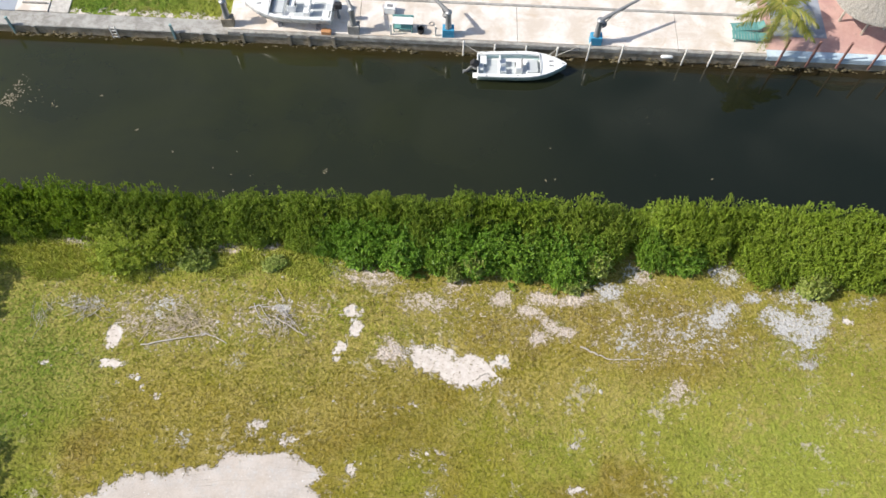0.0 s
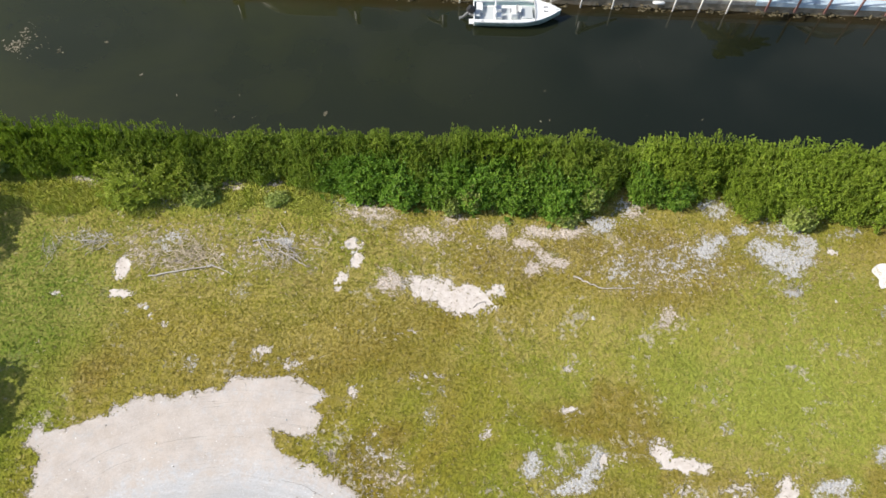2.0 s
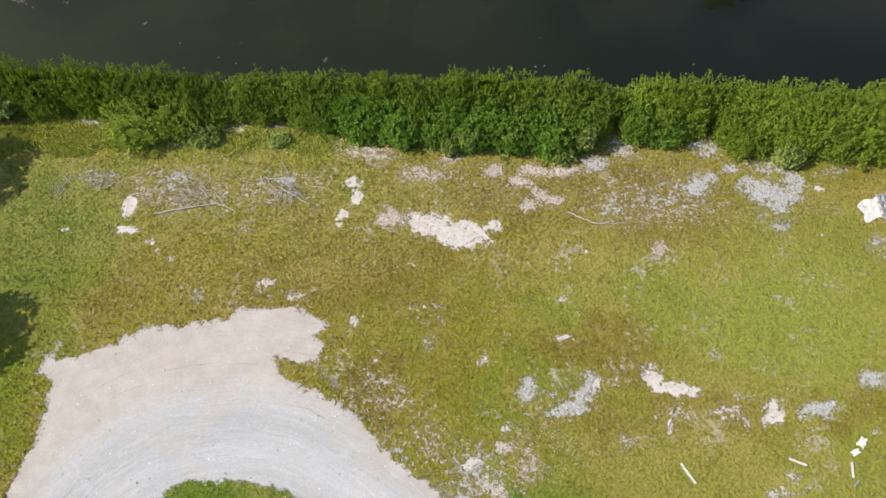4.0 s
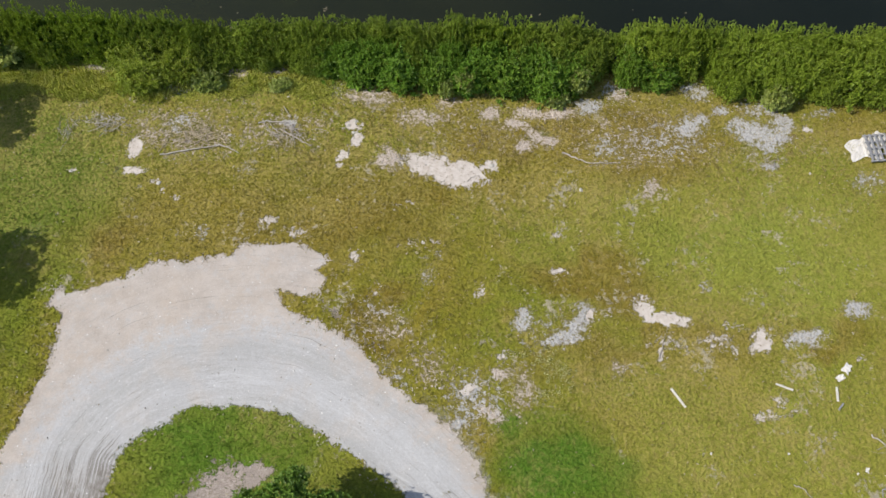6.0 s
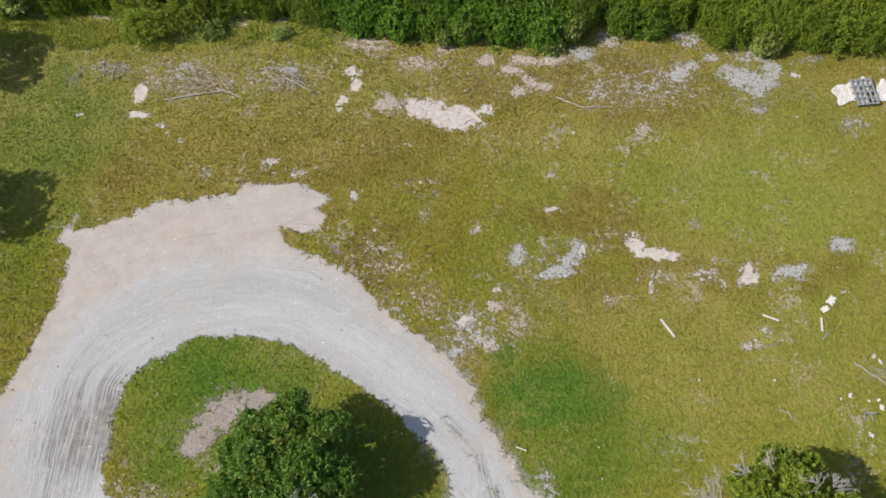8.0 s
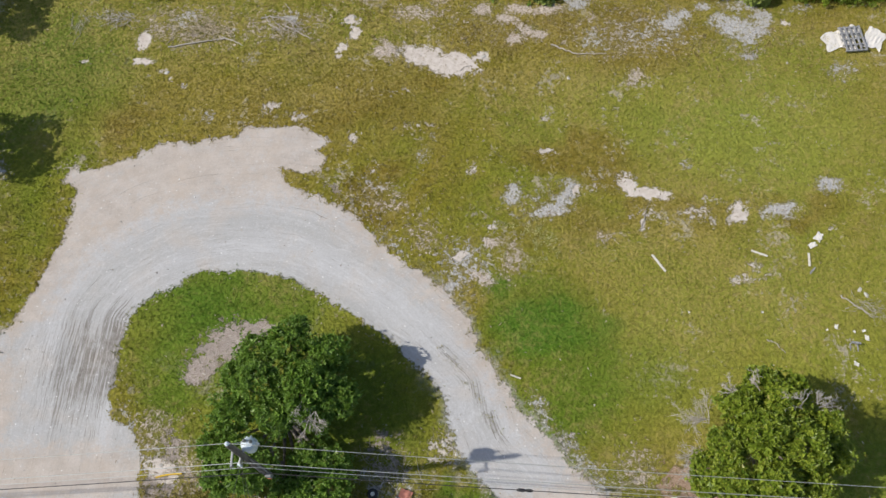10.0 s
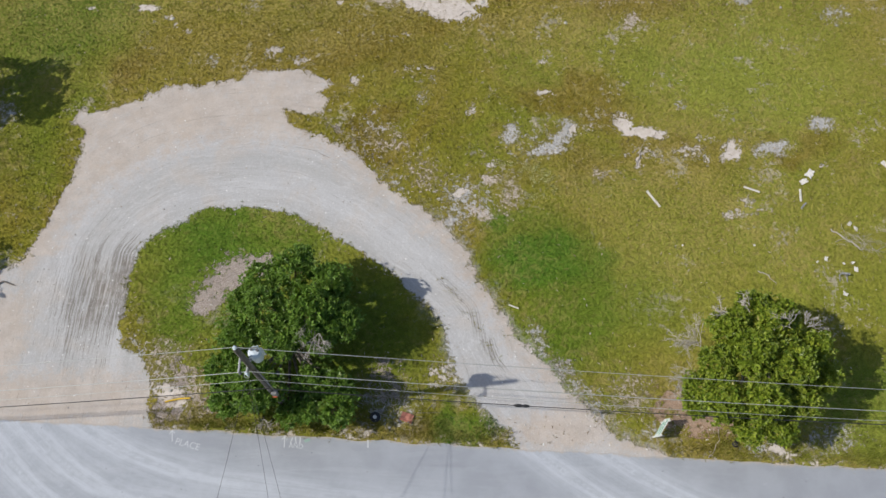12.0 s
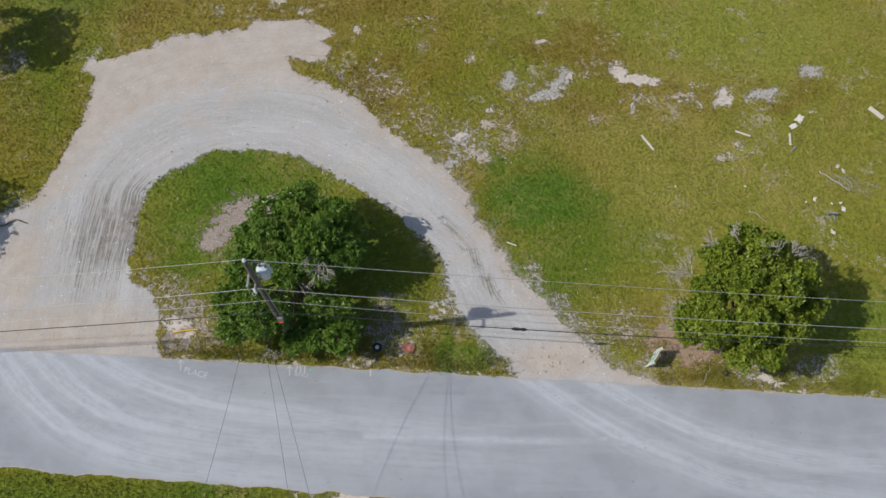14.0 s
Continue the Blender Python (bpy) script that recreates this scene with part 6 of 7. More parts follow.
# ---------------------------------------------------------------- grass
def grass_field(n, x0, x1, y0, y1, seed, tall, wide, keep):
    rng = np.random.default_rng(seed)
    px, py = rng.uniform(x0, x1, n), rng.uniform(y0, y1, n)
    ok = keep(px, py, rng)
    px, py = px[ok], py[ok]
    n = len(px)
    pz = land_z(px, py)
    u, v = px * 0.8 + py * 0.6, py * 0.8 - px * 0.6
    tuft = 0.45 * rumple(px, py, 5.0, seed) + 0.55 * rumple(u, v, 7.7, seed + 1)
    clump = 0.55 + 0.95 * np.clip((tuft - 0.25) / 0.5, 0, 1)
    vs = []
    for _ in range(3):
        a = rng.uniform(0, 2 * math.pi, n)
        h = tall * rng.uniform(0.5, 1.2, n) * clump
        lean = rng.uniform(0.2, 0.75, n) * h
        base = np.stack([px + rng.normal(0, 0.02, n), py + rng.normal(0, 0.02, n), pz - 0.01], -1)
        w = np.stack([-np.sin(a), np.cos(a), np.zeros(n)], -1) * (wide * rng.uniform(0.6, 1.3, (n, 1)))
        tip = base + np.stack([np.cos(a) * lean, np.sin(a) * lean, h], -1)
        vs.append(np.stack([base - w, base + w, tip], 1))
    v = np.concatenate(vs, 0).reshape(-1, 3)
    me = mesh_from("grass", v, np.arange(len(v)).reshape(-1, 3))
    straw, brown, lush = kinds_at(v[:, 0], v[:, 1])
    number_layer(me, "fresh", fresh_at(v[:, 0], v[:, 1]))
    colour_layer(me, "kind_of_ground", [straw, brown, lush, np.ones(len(v))])
    return me


def lawn(px, py, rng):
    sand, straw, grey, mulch = cover_at(px, py)
    bare = np.maximum.reduce([sand * 1.25, straw, grey * 1.05, mulch * 1.1])
    ok = rng.uniform(0, 1, len(px)) > np.clip((bare - 0.12) * 1.5, 0, 0.98)
    middle = (weed_row(px, py) < rng.uniform(0, 0.4, len(px))) & (rumple(px, py, 2.4, 51.0) > rng.uniform(0.35, 0.75, len(px)))
    ok &= (gravel_at(px, py) < rng.normal(0.0, 0.09, len(px)) + 0.75 * (rumple(px, py, 5.5, 31.0) - 0.5)) | middle
    off = (py > road_n(px) + rng.normal(0.12, 0.12, len(px))) | (py < road_s(px) - rng.uniform(0, 0.2, len(px)))
    return ok & off & (py < 8.4)


tagged(hung("grass", grass_field(370000, -32, 28, -27.6, 8.2, 4, 0.088, 0.0125, lawn), M["grass"]), "short patchy olive green lawn grass", "grass", kind="stuff")
def verge(px, py, rng):
    """Denser grass by the road that thins out away from it."""
    fade = np.clip((py + 38.5) / 3.5, 0, 1) * np.clip((30 - px) / 20.0, 0, 1) * np.clip((px + 36) / 10.0, 0, 1)
    return lawn(px, py, rng) & (rng.uniform(0, 1, len(px)) < fade)


tagged(hung("verge_grass", grass_field(95000, -36, 30, -38.5, -31.5, 5, 0.10, 0.014, verge), M["grass"]), "longer green grass along the road's far side", "grass", kind="stuff")
tagged(hung("tall_grass", grass_field(60000, -32, -8, 5.0, 8.4, 6, 0.17, 0.02, lambda px, py, r: lawn(px, py, r) & (py > 5.5 + 0.4 * np.sin(px * 1.3) + np.where(px > -20, 0.5, 0) + r.normal(0, 0.25, len(px)))), M["tall_grass"]),
       "tall bright green grass before the canal hedge", "grass", kind="stuff")


def far_lawn(px, py, rng):
    pad = (px < -30.7) & (py < wall_y(px) + 2.2) | (np.abs(px + 30.0) < 0.68) | (px < -33.0)
    return (py > wall_y(px) + 1.15 + 0.5 * rumple(px, py, 1.6, 71.0) + rng.normal(0.1, 0.1, len(px))) & (px < -18.4) & ~pad


tagged(hung("lawn_across", grass_field(36000, -36, -18, 24.5, 31, 7, 0.07, 0.014, far_lawn), M["mown"]), "mown green lawn behind the seawall across the canal", "grass", kind="stuff")


def weeds(px, py, rng):
    near = np.where((px > -17) & (px < 2.2) | (px > 9.2), 1.5 + 0.7 * np.sin(px * 1.7), 0)
    return lawn(px, py, rng) & (py < road_n(px) + near * rng.uniform(0.2, 1, len(px)))


tagged(hung("verge_weeds", grass_field(60000, -17, 24, -28.6, -24.6, 8, 0.24, 0.011, weeds), M["grass"]), "ragged green weeds along the road's near verge", "weeds", kind="stuff")


def pale_weeds(px, py, rng):
    """Yellowed flowering weeds that stand in small groups beside the drive."""
    group = (0.55 * rumple(px, py, 1.3, 44.0) + 0.45 * rumple(px, py, 3.1, 45.0)) * np.clip(1.3 - np.hypot((px - 2.2) / 3.4, (py + 11.8) / 2.6), 0, 1)
    return lawn(px, py, rng) & (group > rng.normal(0.50, 0.06, len(px)))


def pale_weed_material():
    g = Nodes("pale_weeds")
    r = g.island()
    return g.done(g.mix(g.span(r, 0.0, 1.0, 0, 1, False), (0.40, 0.42, 0.12), (0.74, 0.72, 0.42)), 0.7)


tagged(hung("pale_weeds", grass_field(16000, -1.5, 6.5, -15, -8.5, 12, 0.09, 0.014, pale_weeds), pale_weed_material()), "pale yellow flowering weeds in small groups", "weeds", kind="stuff")


# ---------------------------------------------------------------- utility pole and wires
PX, PY = -10.13, -25.25
up = thing("utility_pole", PX, PY, 0, "weathered wooden utility pole with a pale transformer", "utility pole")
part("shaft", lathe([(0.165, -0.4), (0.155, 2), (0.12, 11.1), (0.11, 11.32), (0.05, 11.35)], 14), M["pole"], up, smooth=True)
tr = part("transformer", lathe([(0.21, 8.85), (0.25, 8.90), (0.26, 9.0), (0.26, 9.55), (0.28, 9.58), (0.28, 9.62), (0.2, 9.72), (0.05, 9.75)], 18), M["canwhite"], up, "pale blue-grey transformer can", m=pose(0.36, 0.30, 0))
for a, h in ((0.5, 0.34), (2.4, 0.3)):
    part("bushing", lathe([(0.05, 0), (0.075, 0.05), (0.05, 0.09), (0.07, 0.14), (0.045, 0.18), (0.06, 0.23), (0.02, h)], 10), M["dull"], tr, m=pose(0.15 * math.cos(a), 0.15 * math.sin(a), 9.68))
for k in range(4):
    part("fin", box(0.04, 0.16, 0.6, 0.27 * math.cos(0.4 + k * 0.5), 0.27 * math.sin(0.4 + k * 0.5), 8.9, 0.008, (0, 0, 90 + math.degrees(0.4 + k * 0.5))), M["canwhite"], tr)
part("bracket", box(0.4, 0.12, 0.1, 0.16, 0.14, 9.2, 0.01, (0, 0, 40)), M["steel"], up)
part("top_insulator", lathe([(0.05, 11.33), (0.09, 11.37), (0.06, 11.40), (0.08, 11.44), (0.04, 11.48)], 12), M["canwhite"], up)
arm = part("cutout_arm", box(0.08, 0.7, 0.08, -0.12, -0.28, 9.9, 0.012), M["steel"], up)
part("fuse_cutout", lathe([(0.04, 0), (0.07, 0.08), (0.04, 0.14), (0.07, 0.22), (0.03, 0.36)], 10), M["dull"], arm, m=pose(-0.12, -0.58, 9.6))
rack = part("service_rack", box(0.07, 0.34, 0.46, -0.06, -0.2, 8.45, 0.012), M["steel"], up)
for k in range(3):
    part("spool", lathe([(0.07, 0), (0.045, 0.05), (0.07, 0.1)], 10), M["canwhite"], rack, m=pose(-0.08, -0.36, 8.48 + k * 0.15))
part("marker_plate", box(0.34, 0.05, 0.10, 0.02, -0.2, 3.5, 0.01), M["orange"], up, "orange-red marker plate")
part("riser_box", box(0.26, 0.2, 0.5, 0.16, -0.14, 3.8, 0.02), M["dull"], up, "dull grey box")
hung("conduit", tubes("conduit", [(bent((0.2, -0.06, 0), (0.17, -0.06, 8.2)), 0.035)], 6), M["dull"], up)
for jumper_line in ((bent((0.1, 0.05, 11.0), (0.45, 0.35, 9.95), (0.25, 0.1, -0.1), 9), 0.016), (bent((-0.08, -0.4, 8.3), (0.3, 0.25, 9.3), (-0.35, -0.25, -0.35), 10), 0.018)):
    hung("jumper", tubes("jumper", [jumper_line], 5), M["wire"], up)


def wire(name, pts, r, material, label, group="overhead wires"):
    return tagged(hung(name, tubes(name, pts if isinstance(pts, list) else [(pts, r)], 5), material), label, "wire", group)


for z, right, sag_l, sag_r, r, mat, off, label in ((11.47, 11.3, 1.0, 0.6, 0.012, "wire", 0.0, "thin bright overhead power line on the pole's top"),
                                                   (8.85, 8.4, 1.4, 0.95, 0.016, "wire", -0.3, "thick bright overhead service line"),
                                                   (6.95, 6.6, 1.4, 1.25, 0.012, "wire", -0.2, "bright overhead neutral line"),
                                                   (5.3, 6.3, 1.0, 1.25, 0.02, "cable", -0.2, "dark communication cable strung between poles")):
    a = (PX, PY + off, z)
    left_run, right_run = bent(a, (-52, -28.1, z - 0.2), (0, 0, -sag_l), 24), bent(a, (34, -27.45, right), (0, 0, -sag_r), 24)
    main = wire("power_line" if mat == "wire" else "cable", [(left_run, r), (right_run, r)], r, M[mat], label)
    if mat == "cable":
        c0, c1 = ([float(np.interp(q, right_run[:, 0], right_run[:, k])) for k in range(3)] for q in (1.2, 1.95))
        hung("splice_case", tubes("splice_case", [(bent(c0, c1), np.array([0.03, 0.075, 0.08, 0.08, 0.05, 0.08, 0.075, 0.03]))], 8), M["black"], main, "black cable splice case")
for sx, zz in ((-13.0, 8.6), (-7.6, 8.5), (-6.3, 8.3)):
    wire("service_drop", bent((PX - 0.1, PY - 0.4, zz), (sx, -38.0, 6.2), (0, 0, -0.6), 18), 0.008, M["cable"], "thin dark service drop crossing the road")
pipe = hung("yellow_pipe", tubes("yellow_pipe", [(bent((-16.45, -25.02, 0.06), (-15.15, -24.82, 0.12), (0, 0.05, 0)), 0.05)], 8), M["yellow"])
tagged(pipe, "yellow plastic pipe lying on bare sand", "pipe")


# ---------------------------------------------------------------- roadside things
sign = thing("lot_sign", 8.9, -26.2, 0, "white and green lot sign on two posts by the road", "sign", turn=56)
LEAN_BACK = pose(0, 0, 0, 9, 0, 0)
for dx in (-0.44, 0.44):
    part("post", box(0.07, 0.07, 1.2, dx, 0, 0, 0.008), M["offwhite"], sign, m=LEAN_BACK)
board = part("board", box(1.1, 0.035, 0.74, 0, 0.055, 0.42, 0.006), M["signwhite"], sign, m=LEAN_BACK)
for z, w, h in ((0.98, 0.95, 0.08), (0.80, 0.6, 0.04), (0.70, 0.7, 0.04), (0.52, 0.8, 0.05)):
    part("print_bar", box(w, 0.006, h, 0.0, 0.077, z), M["signgreen"], board, "green printed bar")


def debris_red():
    d = thing("metal_scrap", -3.9, -25.7, 0, "faded red bent sheet metal scrap", "scrap", turn=-20)
    bm = bmesh.new()
    bmesh.ops.create_grid(bm, x_segments=8, y_segments=5, size=0.5)
    for v in bm.verts:
        v.co.x *= 0.62
        v.co.y *= 0.42
        v.co.z = 0.1 + 0.16 * abs(v.co.x) + 0.07 * noise.noise(v.co * 5)
    bmesh.ops.solidify(bm, geom=bm.faces[:], thickness=0.02)
    part("panel", bm, M["rust"], d)
    part("rim", box(0.62, 0.05, 0.12, 0, -0.21, 0.02, 0.012), M["rust"], d)
    part("leg", box(0.05, 0.05, 0.24, 0.16, -0.22, 0.0, 0.008), M["dull"], d)


debris_red()
tyre = thing("discarded_tyre", -5.55, -25.7, 0, "discarded small black tyre with pale hub lying by the road", "tyre")
part("tread", lathe([(0.15, 0.02), (0.24, 0.0), (0.27, 0.05), (0.27, 0.11), (0.24, 0.16), (0.15, 0.14)], 18), M["black"], tyre, smooth=True)
part("hub", lathe([(0.11, 0.13), (0.10, 0.165), (0.04, 0.17)], 14), M["offwhite"], tyre, "pale hub disc")
lump = thing("black_bag", 12.8, -26.9, 0, "small crumpled black plastic bag", "bag")
bm = bmesh.new()
bmesh.ops.create_icosphere(bm, subdivisions=2, radius=0.17)
for v in bm.verts:
    v.co *= 1 + 0.35 * noise.noise(v.co * 9)
    v.co.z = max(-0.02, v.co.z * 0.7 + 0.08)
part("body", bm, M["black"], lump)


def plank(x0, y0, x1, y1, w, mat, label, h=0.035, z=0.04):
    ln, a = math.hypot(x1 - x0, y1 - y0), math.degrees(math.atan2(y1 - y0, x1 - x0))
    b = part("board", box(ln, w, h, 0, 0, 0, 0.006), M[mat], m=pose((x0 + x1) / 2, (y0 + y1) / 2, z, random.uniform(-2, 2), random.uniform(-1, 1), a))
    return tagged(b, label, "board", "loose boards")


plank(9.57, -12.56, 10.24, -13.57, 0.13, "plank", "sun-bleached white board lying in the grass")
plank(15.2, -12.23, 16.07, -12.57, 0.11, "plank", "sun-bleached white board lying in the grass")
plank(18.42, -12.35, 18.34, -13.15, 0.12, "plank", "short white board lying in the grass")
plank(18.29, -13.60, 18.62, -13.22, 0.10, "greywood", "short grey board beside a white one")
plank(23.5, -10.5, 24.2, -11.25, 0.30, "plank", "wide white board lying in the grass")
plank(2.0, -19.75, 1.45, -19.55, 0.07, "plank", "thin yellowed stake beside the drive")


def scrap_sheet(x, y, turn, sx, sy, seed, label):
    bm = bmesh.new()
    bmesh.ops.create_grid(bm, x_segments=12, y_segments=9, size=0.5)
    for v in list(bm.verts):
        k = 1 + 0.35 * noise.noise(Vector((v.co.x * 3 + seed, v.co.y * 3, 0)))
        v.co.x *= sx * k
        v.co.y *= sy * k
        v.co.z = 0.05 + 0.10 * abs(noise.noise(Vector((v.co.x * 4, v.co.y * 4, seed))))
    bmesh.ops.solidify(bm, geom=bm.faces[:], thickness=0.012)
    return tagged(part("scrap_sheet", bm, M["sheet"], m=pose(x, y, 0.0, 0, 0, turn)), label, "scrap", "scrap sheets")


scrap_sheet(19.15, -11.35, 55, 0.55, 0.38, 1.0, "torn white sheet of scrap on the grass")
scrap_sheet(18.72, -11.85, 30, 0.45, 0.3, 4.0, "torn white sheet of scrap on the grass")
scrap_sheet(22.75, 2.45, 10, 1.7, 1.5, 7.0, "crumpled white sheet under the timber grate")
scrap_sheet(25.1, 2.55, -30, 1.2, 1.6, 9.0, "crumpled white sheet under the timber grate")
scrap_sheet(23.9, 3.2, 70, 0.9, 0.8, 12.0, "crumpled white sheet under the timber grate")


for k, (x, y, size) in enumerate(((15.29, -15.9, 0.14), (19.18, -16.68, 0.26), (20.12, -16.94, 0.14), (20.63, -16.89, 0.18), (20.73, -17.3, 0.3), (19.87, -18.75, 0.28), (18.66, -16.86, 0.12), (11.28, -15.94, 0.12))):
    scrap_sheet(x, y, k * 67, size, size * 0.7, 20.0 + k, "scrap of torn white paper on the grass")


def grate(x, y, turn):
    g = thing("timber_grate", x, y, 0.17, "grey weathered timber grate lying on white sheets", "grate", turn=turn)
    for k in range(5):
        part("slat", box(0.13, 1.9, 0.035, -0.62 + k * 0.31, 0, 0.09, 0.006), M["greywood"], g)
    for k in range(5):
        part("crosspiece", box(1.42, 0.11, 0.09, 0, -0.88 + k * 0.44, 0, 0.006), M["greywood"], g)


grate(23.65, 2.42, 6)
bench = thing("sawhorse", 19.95, -17.75, 0, "small grey wooden sawhorse standing in the grass", "sawhorse", turn=-6)
part("top", box(0.5, 0.12, 0.04, 0, 0.1, 0.3, 0.006), M["greywood"], bench)
for dx in (-0.2, 0.2):
    part("leg", box(0.05, 0.05, 0.3, dx, 0.1, 0, 0.006), M["greywood"], bench)
    part("foot", box(0.05, 0.4, 0.05, dx, -0.08, 0.0, 0.006), M["greywood"], bench)


def brush_pile(x, y, rx, ry, count, seed, label, heading=None, thick=0.018, mat="stick", z=0.02):
    """A loose heap of dry sticks, some of them forked."""
    rng = np.random.default_rng(seed)
    heap = thing("brush_pile", x, y, 0, label, "brush pile", "brush piles")
    for _ in range(count):
        a = rng.uniform(0, math.pi) if heading is None else radians(heading) + rng.normal(0, 0.6)
        ln = rng.uniform(0.25, 1.0) * max(rx, ry)
        c = np.array([rng.normal(0, rx * 0.5), rng.normal(0, ry * 0.5), z + rng.uniform(0, 0.1)])
        d = np.array([math.cos(a), math.sin(a), rng.normal(0, 0.03)]) * ln / 2
        s = bent(c - d, c + d, rng.normal(0, 0.10, 3) * ln * np.array([1, 1, 0.1]), 6)
        s[:, 2] = np.maximum(s[:, 2], 0.02)
        k = rng.uniform(0.4, 1.2)
        runs = [(s, np.linspace(thick, thick * 0.35, 6) * k)]
        for _ in range(rng.integers(0, 3)):
            i = rng.integers(1, 5)
            q = s[i] + rng.normal(0, 0.25, 3) * ln * np.array([1, 1, 0.12])
            q[2] = max(q[2], 0.03)
            runs.append((bent(s[i], q, (0, 0, 0.02), 4), np.linspace(thick * 0.5, thick * 0.2, 4) * k))
        hung("stick", tubes("stick", runs, 4), M[mat], heap)


brush_pile(-18.0, 2.8, 2.0, 0.8, 46, 51, "heap of dry pale brown brushwood on the lawn", 12, 0.022, "dry_wood")
brush_pile(-16.9, 2.7, 1.3, 0.6, 36, 52, "tangle of pale dry palm ribs on the lawn", -20, 0.024, "dry_wood")
brush_pile(-12.2, 3.0, 1.5, 0.8, 34, 53, "loose heap of grey branches on the lawn", -35, 0.027, "dead")
brush_pile(-23.3, 3.5, 1.3, 0.5, 34, 54, "low heap of grey brushwood in the grass", 5, 0.021, "dead")
brush_pile(21.4, -15.7, 1.4, 0.7, 40, 55, "spread of dead grey branches on the lawn", -30, 0.014, "dead")
brush_pile(-11.0, -26.2, 0.55, 0.35, 18, 56, "small heap of pale broken palm boots by the road", None, 0.03, "dead")
brush_pile(16.9, 1.4, 0.6, 0.35, 26, 57, "small tangle of dark twigs on grey ground", None, 0.014)
brush_pile(7.5, -25.0, 1.0, 0.4, 18, 58, "scatter of dry twigs beside the road", 10, 0.012)
brush_pile(-4.8, -24.4, 1.6, 1.2, 40, 59, "litter of dry twigs in the tree's shade", None, 0.014)
brush_pile(-25.6, 3.2, 0.5, 1.2, 26, 60, "scatter of pale dry stalks in the grass", 80, 0.013, "dead")


def fallen(points, r, seed, label, mat="dead"):
    rng = np.random.default_rng(seed)
    p = np.asarray(points, float)
    t = np.linspace(0, len(p) - 1, 14)
    s = np.stack([np.interp(t, np.arange(len(p)), p[:, k]) for k in range(3)], -1)
    s[:, :2] += rng.normal(0, 0.03, (14, 2))
    ob = hung("fallen_branch", tubes("fallen_branch", [(s, np.linspace(r, r * 0.5, 14))], 6), M[mat])
    return tagged(ob, label, "branch", "fallen branches")


fallen([(-19.7, 1.3, 0.06), (-17.3, 1.8, 0.08), (-16.2, 2.0, 0.1)], 0.05, 1, "long pale bare branch lying on the lawn")
fallen([(-16.5, 2.1, 0.08), (-15.7, 1.9, 0.08), (-15.05, 1.55, 0.05)], 0.045, 2, "pale bare branch lying on the lawn")
fallen([(-14.1, 3.7, 0.05), (-13.1, 3.75, 0.07), (-12.2, 3.7, 0.05)], 0.05, 3, "pale bare branch lying on the lawn")
fallen([(-12.6, 3.2, 0.05), (-11.6, 2.6, 0.08), (-10.7, 2.1, 0.05)], 0.05, 4, "dark grey bare branch lying on the lawn", "stick")
fallen([(4.5, 1.9, 0.05), (5.3, 1.45, 0.06), (6.2, 1.15, 0.06), (8.0, 1.2, 0.05)], 0.055, 5, "curved grey dead palm rib lying on the lawn", "stick")
fallen([(19.75, -14.9, 0.05), (20.6, -15.6, 0.1), (21.3, -16.1, 0.05)], 0.04, 6, "grey dead branch on the lawn")
fallen([(15.3, -17.45, 0.04), (15.8, -17.65, 0.06), (16.25, -18.2, 0.04)], 0.03, 7, "thin pale dead branch on the lawn")
fallen([(9.15, -10.9, 0.04), (9.35, -10.2, 0.05), (9.6, -9.5, 0.04)], 0.03, 8, "dark thin branch on bare sand", "stick")
fallen([(11.4, -27.6, 0.05), (12.0, -26.8, 0.07), (12.1, -25.8, 0.05)], 0.03, 9, "dry brown branch on the road's edge", "stick")
fallen([(-27.1, -18.9, 0.05), (-26.3, -18.5, 0.07), (-25.6, -18.65, 0.05)], 0.06, 12, "dark broken branch on the drive's edge", "bark")
fallen([(-1.2, -0.2, 0.03), (-1.0, 0.1, 0.05), (-0.6, 0.2, 0.03)], 0.03, 10, "short grey stick on bare sand", "stick")


# ---------------------------------------------------------------- stones and litter
def stone_mesh(seed):
    bm = bmesh.new()
    bmesh.ops.create_icosphere(bm, subdivisions=2, radius=1.0)
    for v in bm.verts:
        v.co *= 1 + 0.7 * noise.noise(v.co * 1.1 + Vector((seed, 0, 0)))
        v.co.z = v.co.z * 0.6 + 0.2
    me = bpy.data.meshes.new("stone")
    bm.to_mesh(me)
    bm.free()
    me.materials.append(M["stone"])
    return me


STONES = [stone_mesh(s * 3.7) for s in range(4)]
rng = random.Random(12)


def stone(x, y, r):
    ob = new("stone", STONES[rng.randrange(4)])
    ob.matrix_basis = pose(x, y, float(land_z(np.array([x]), np.array([y]))[0]), 0, 0, rng.uniform(0, 360)) @ Matrix.Diagonal((r, r * rng.uniform(0.6, 0.9), r * rng.uniform(0.35, 0.6), 1))
    tagged(ob, "small pale limestone rock on the ground", "stone", "scattered stones")


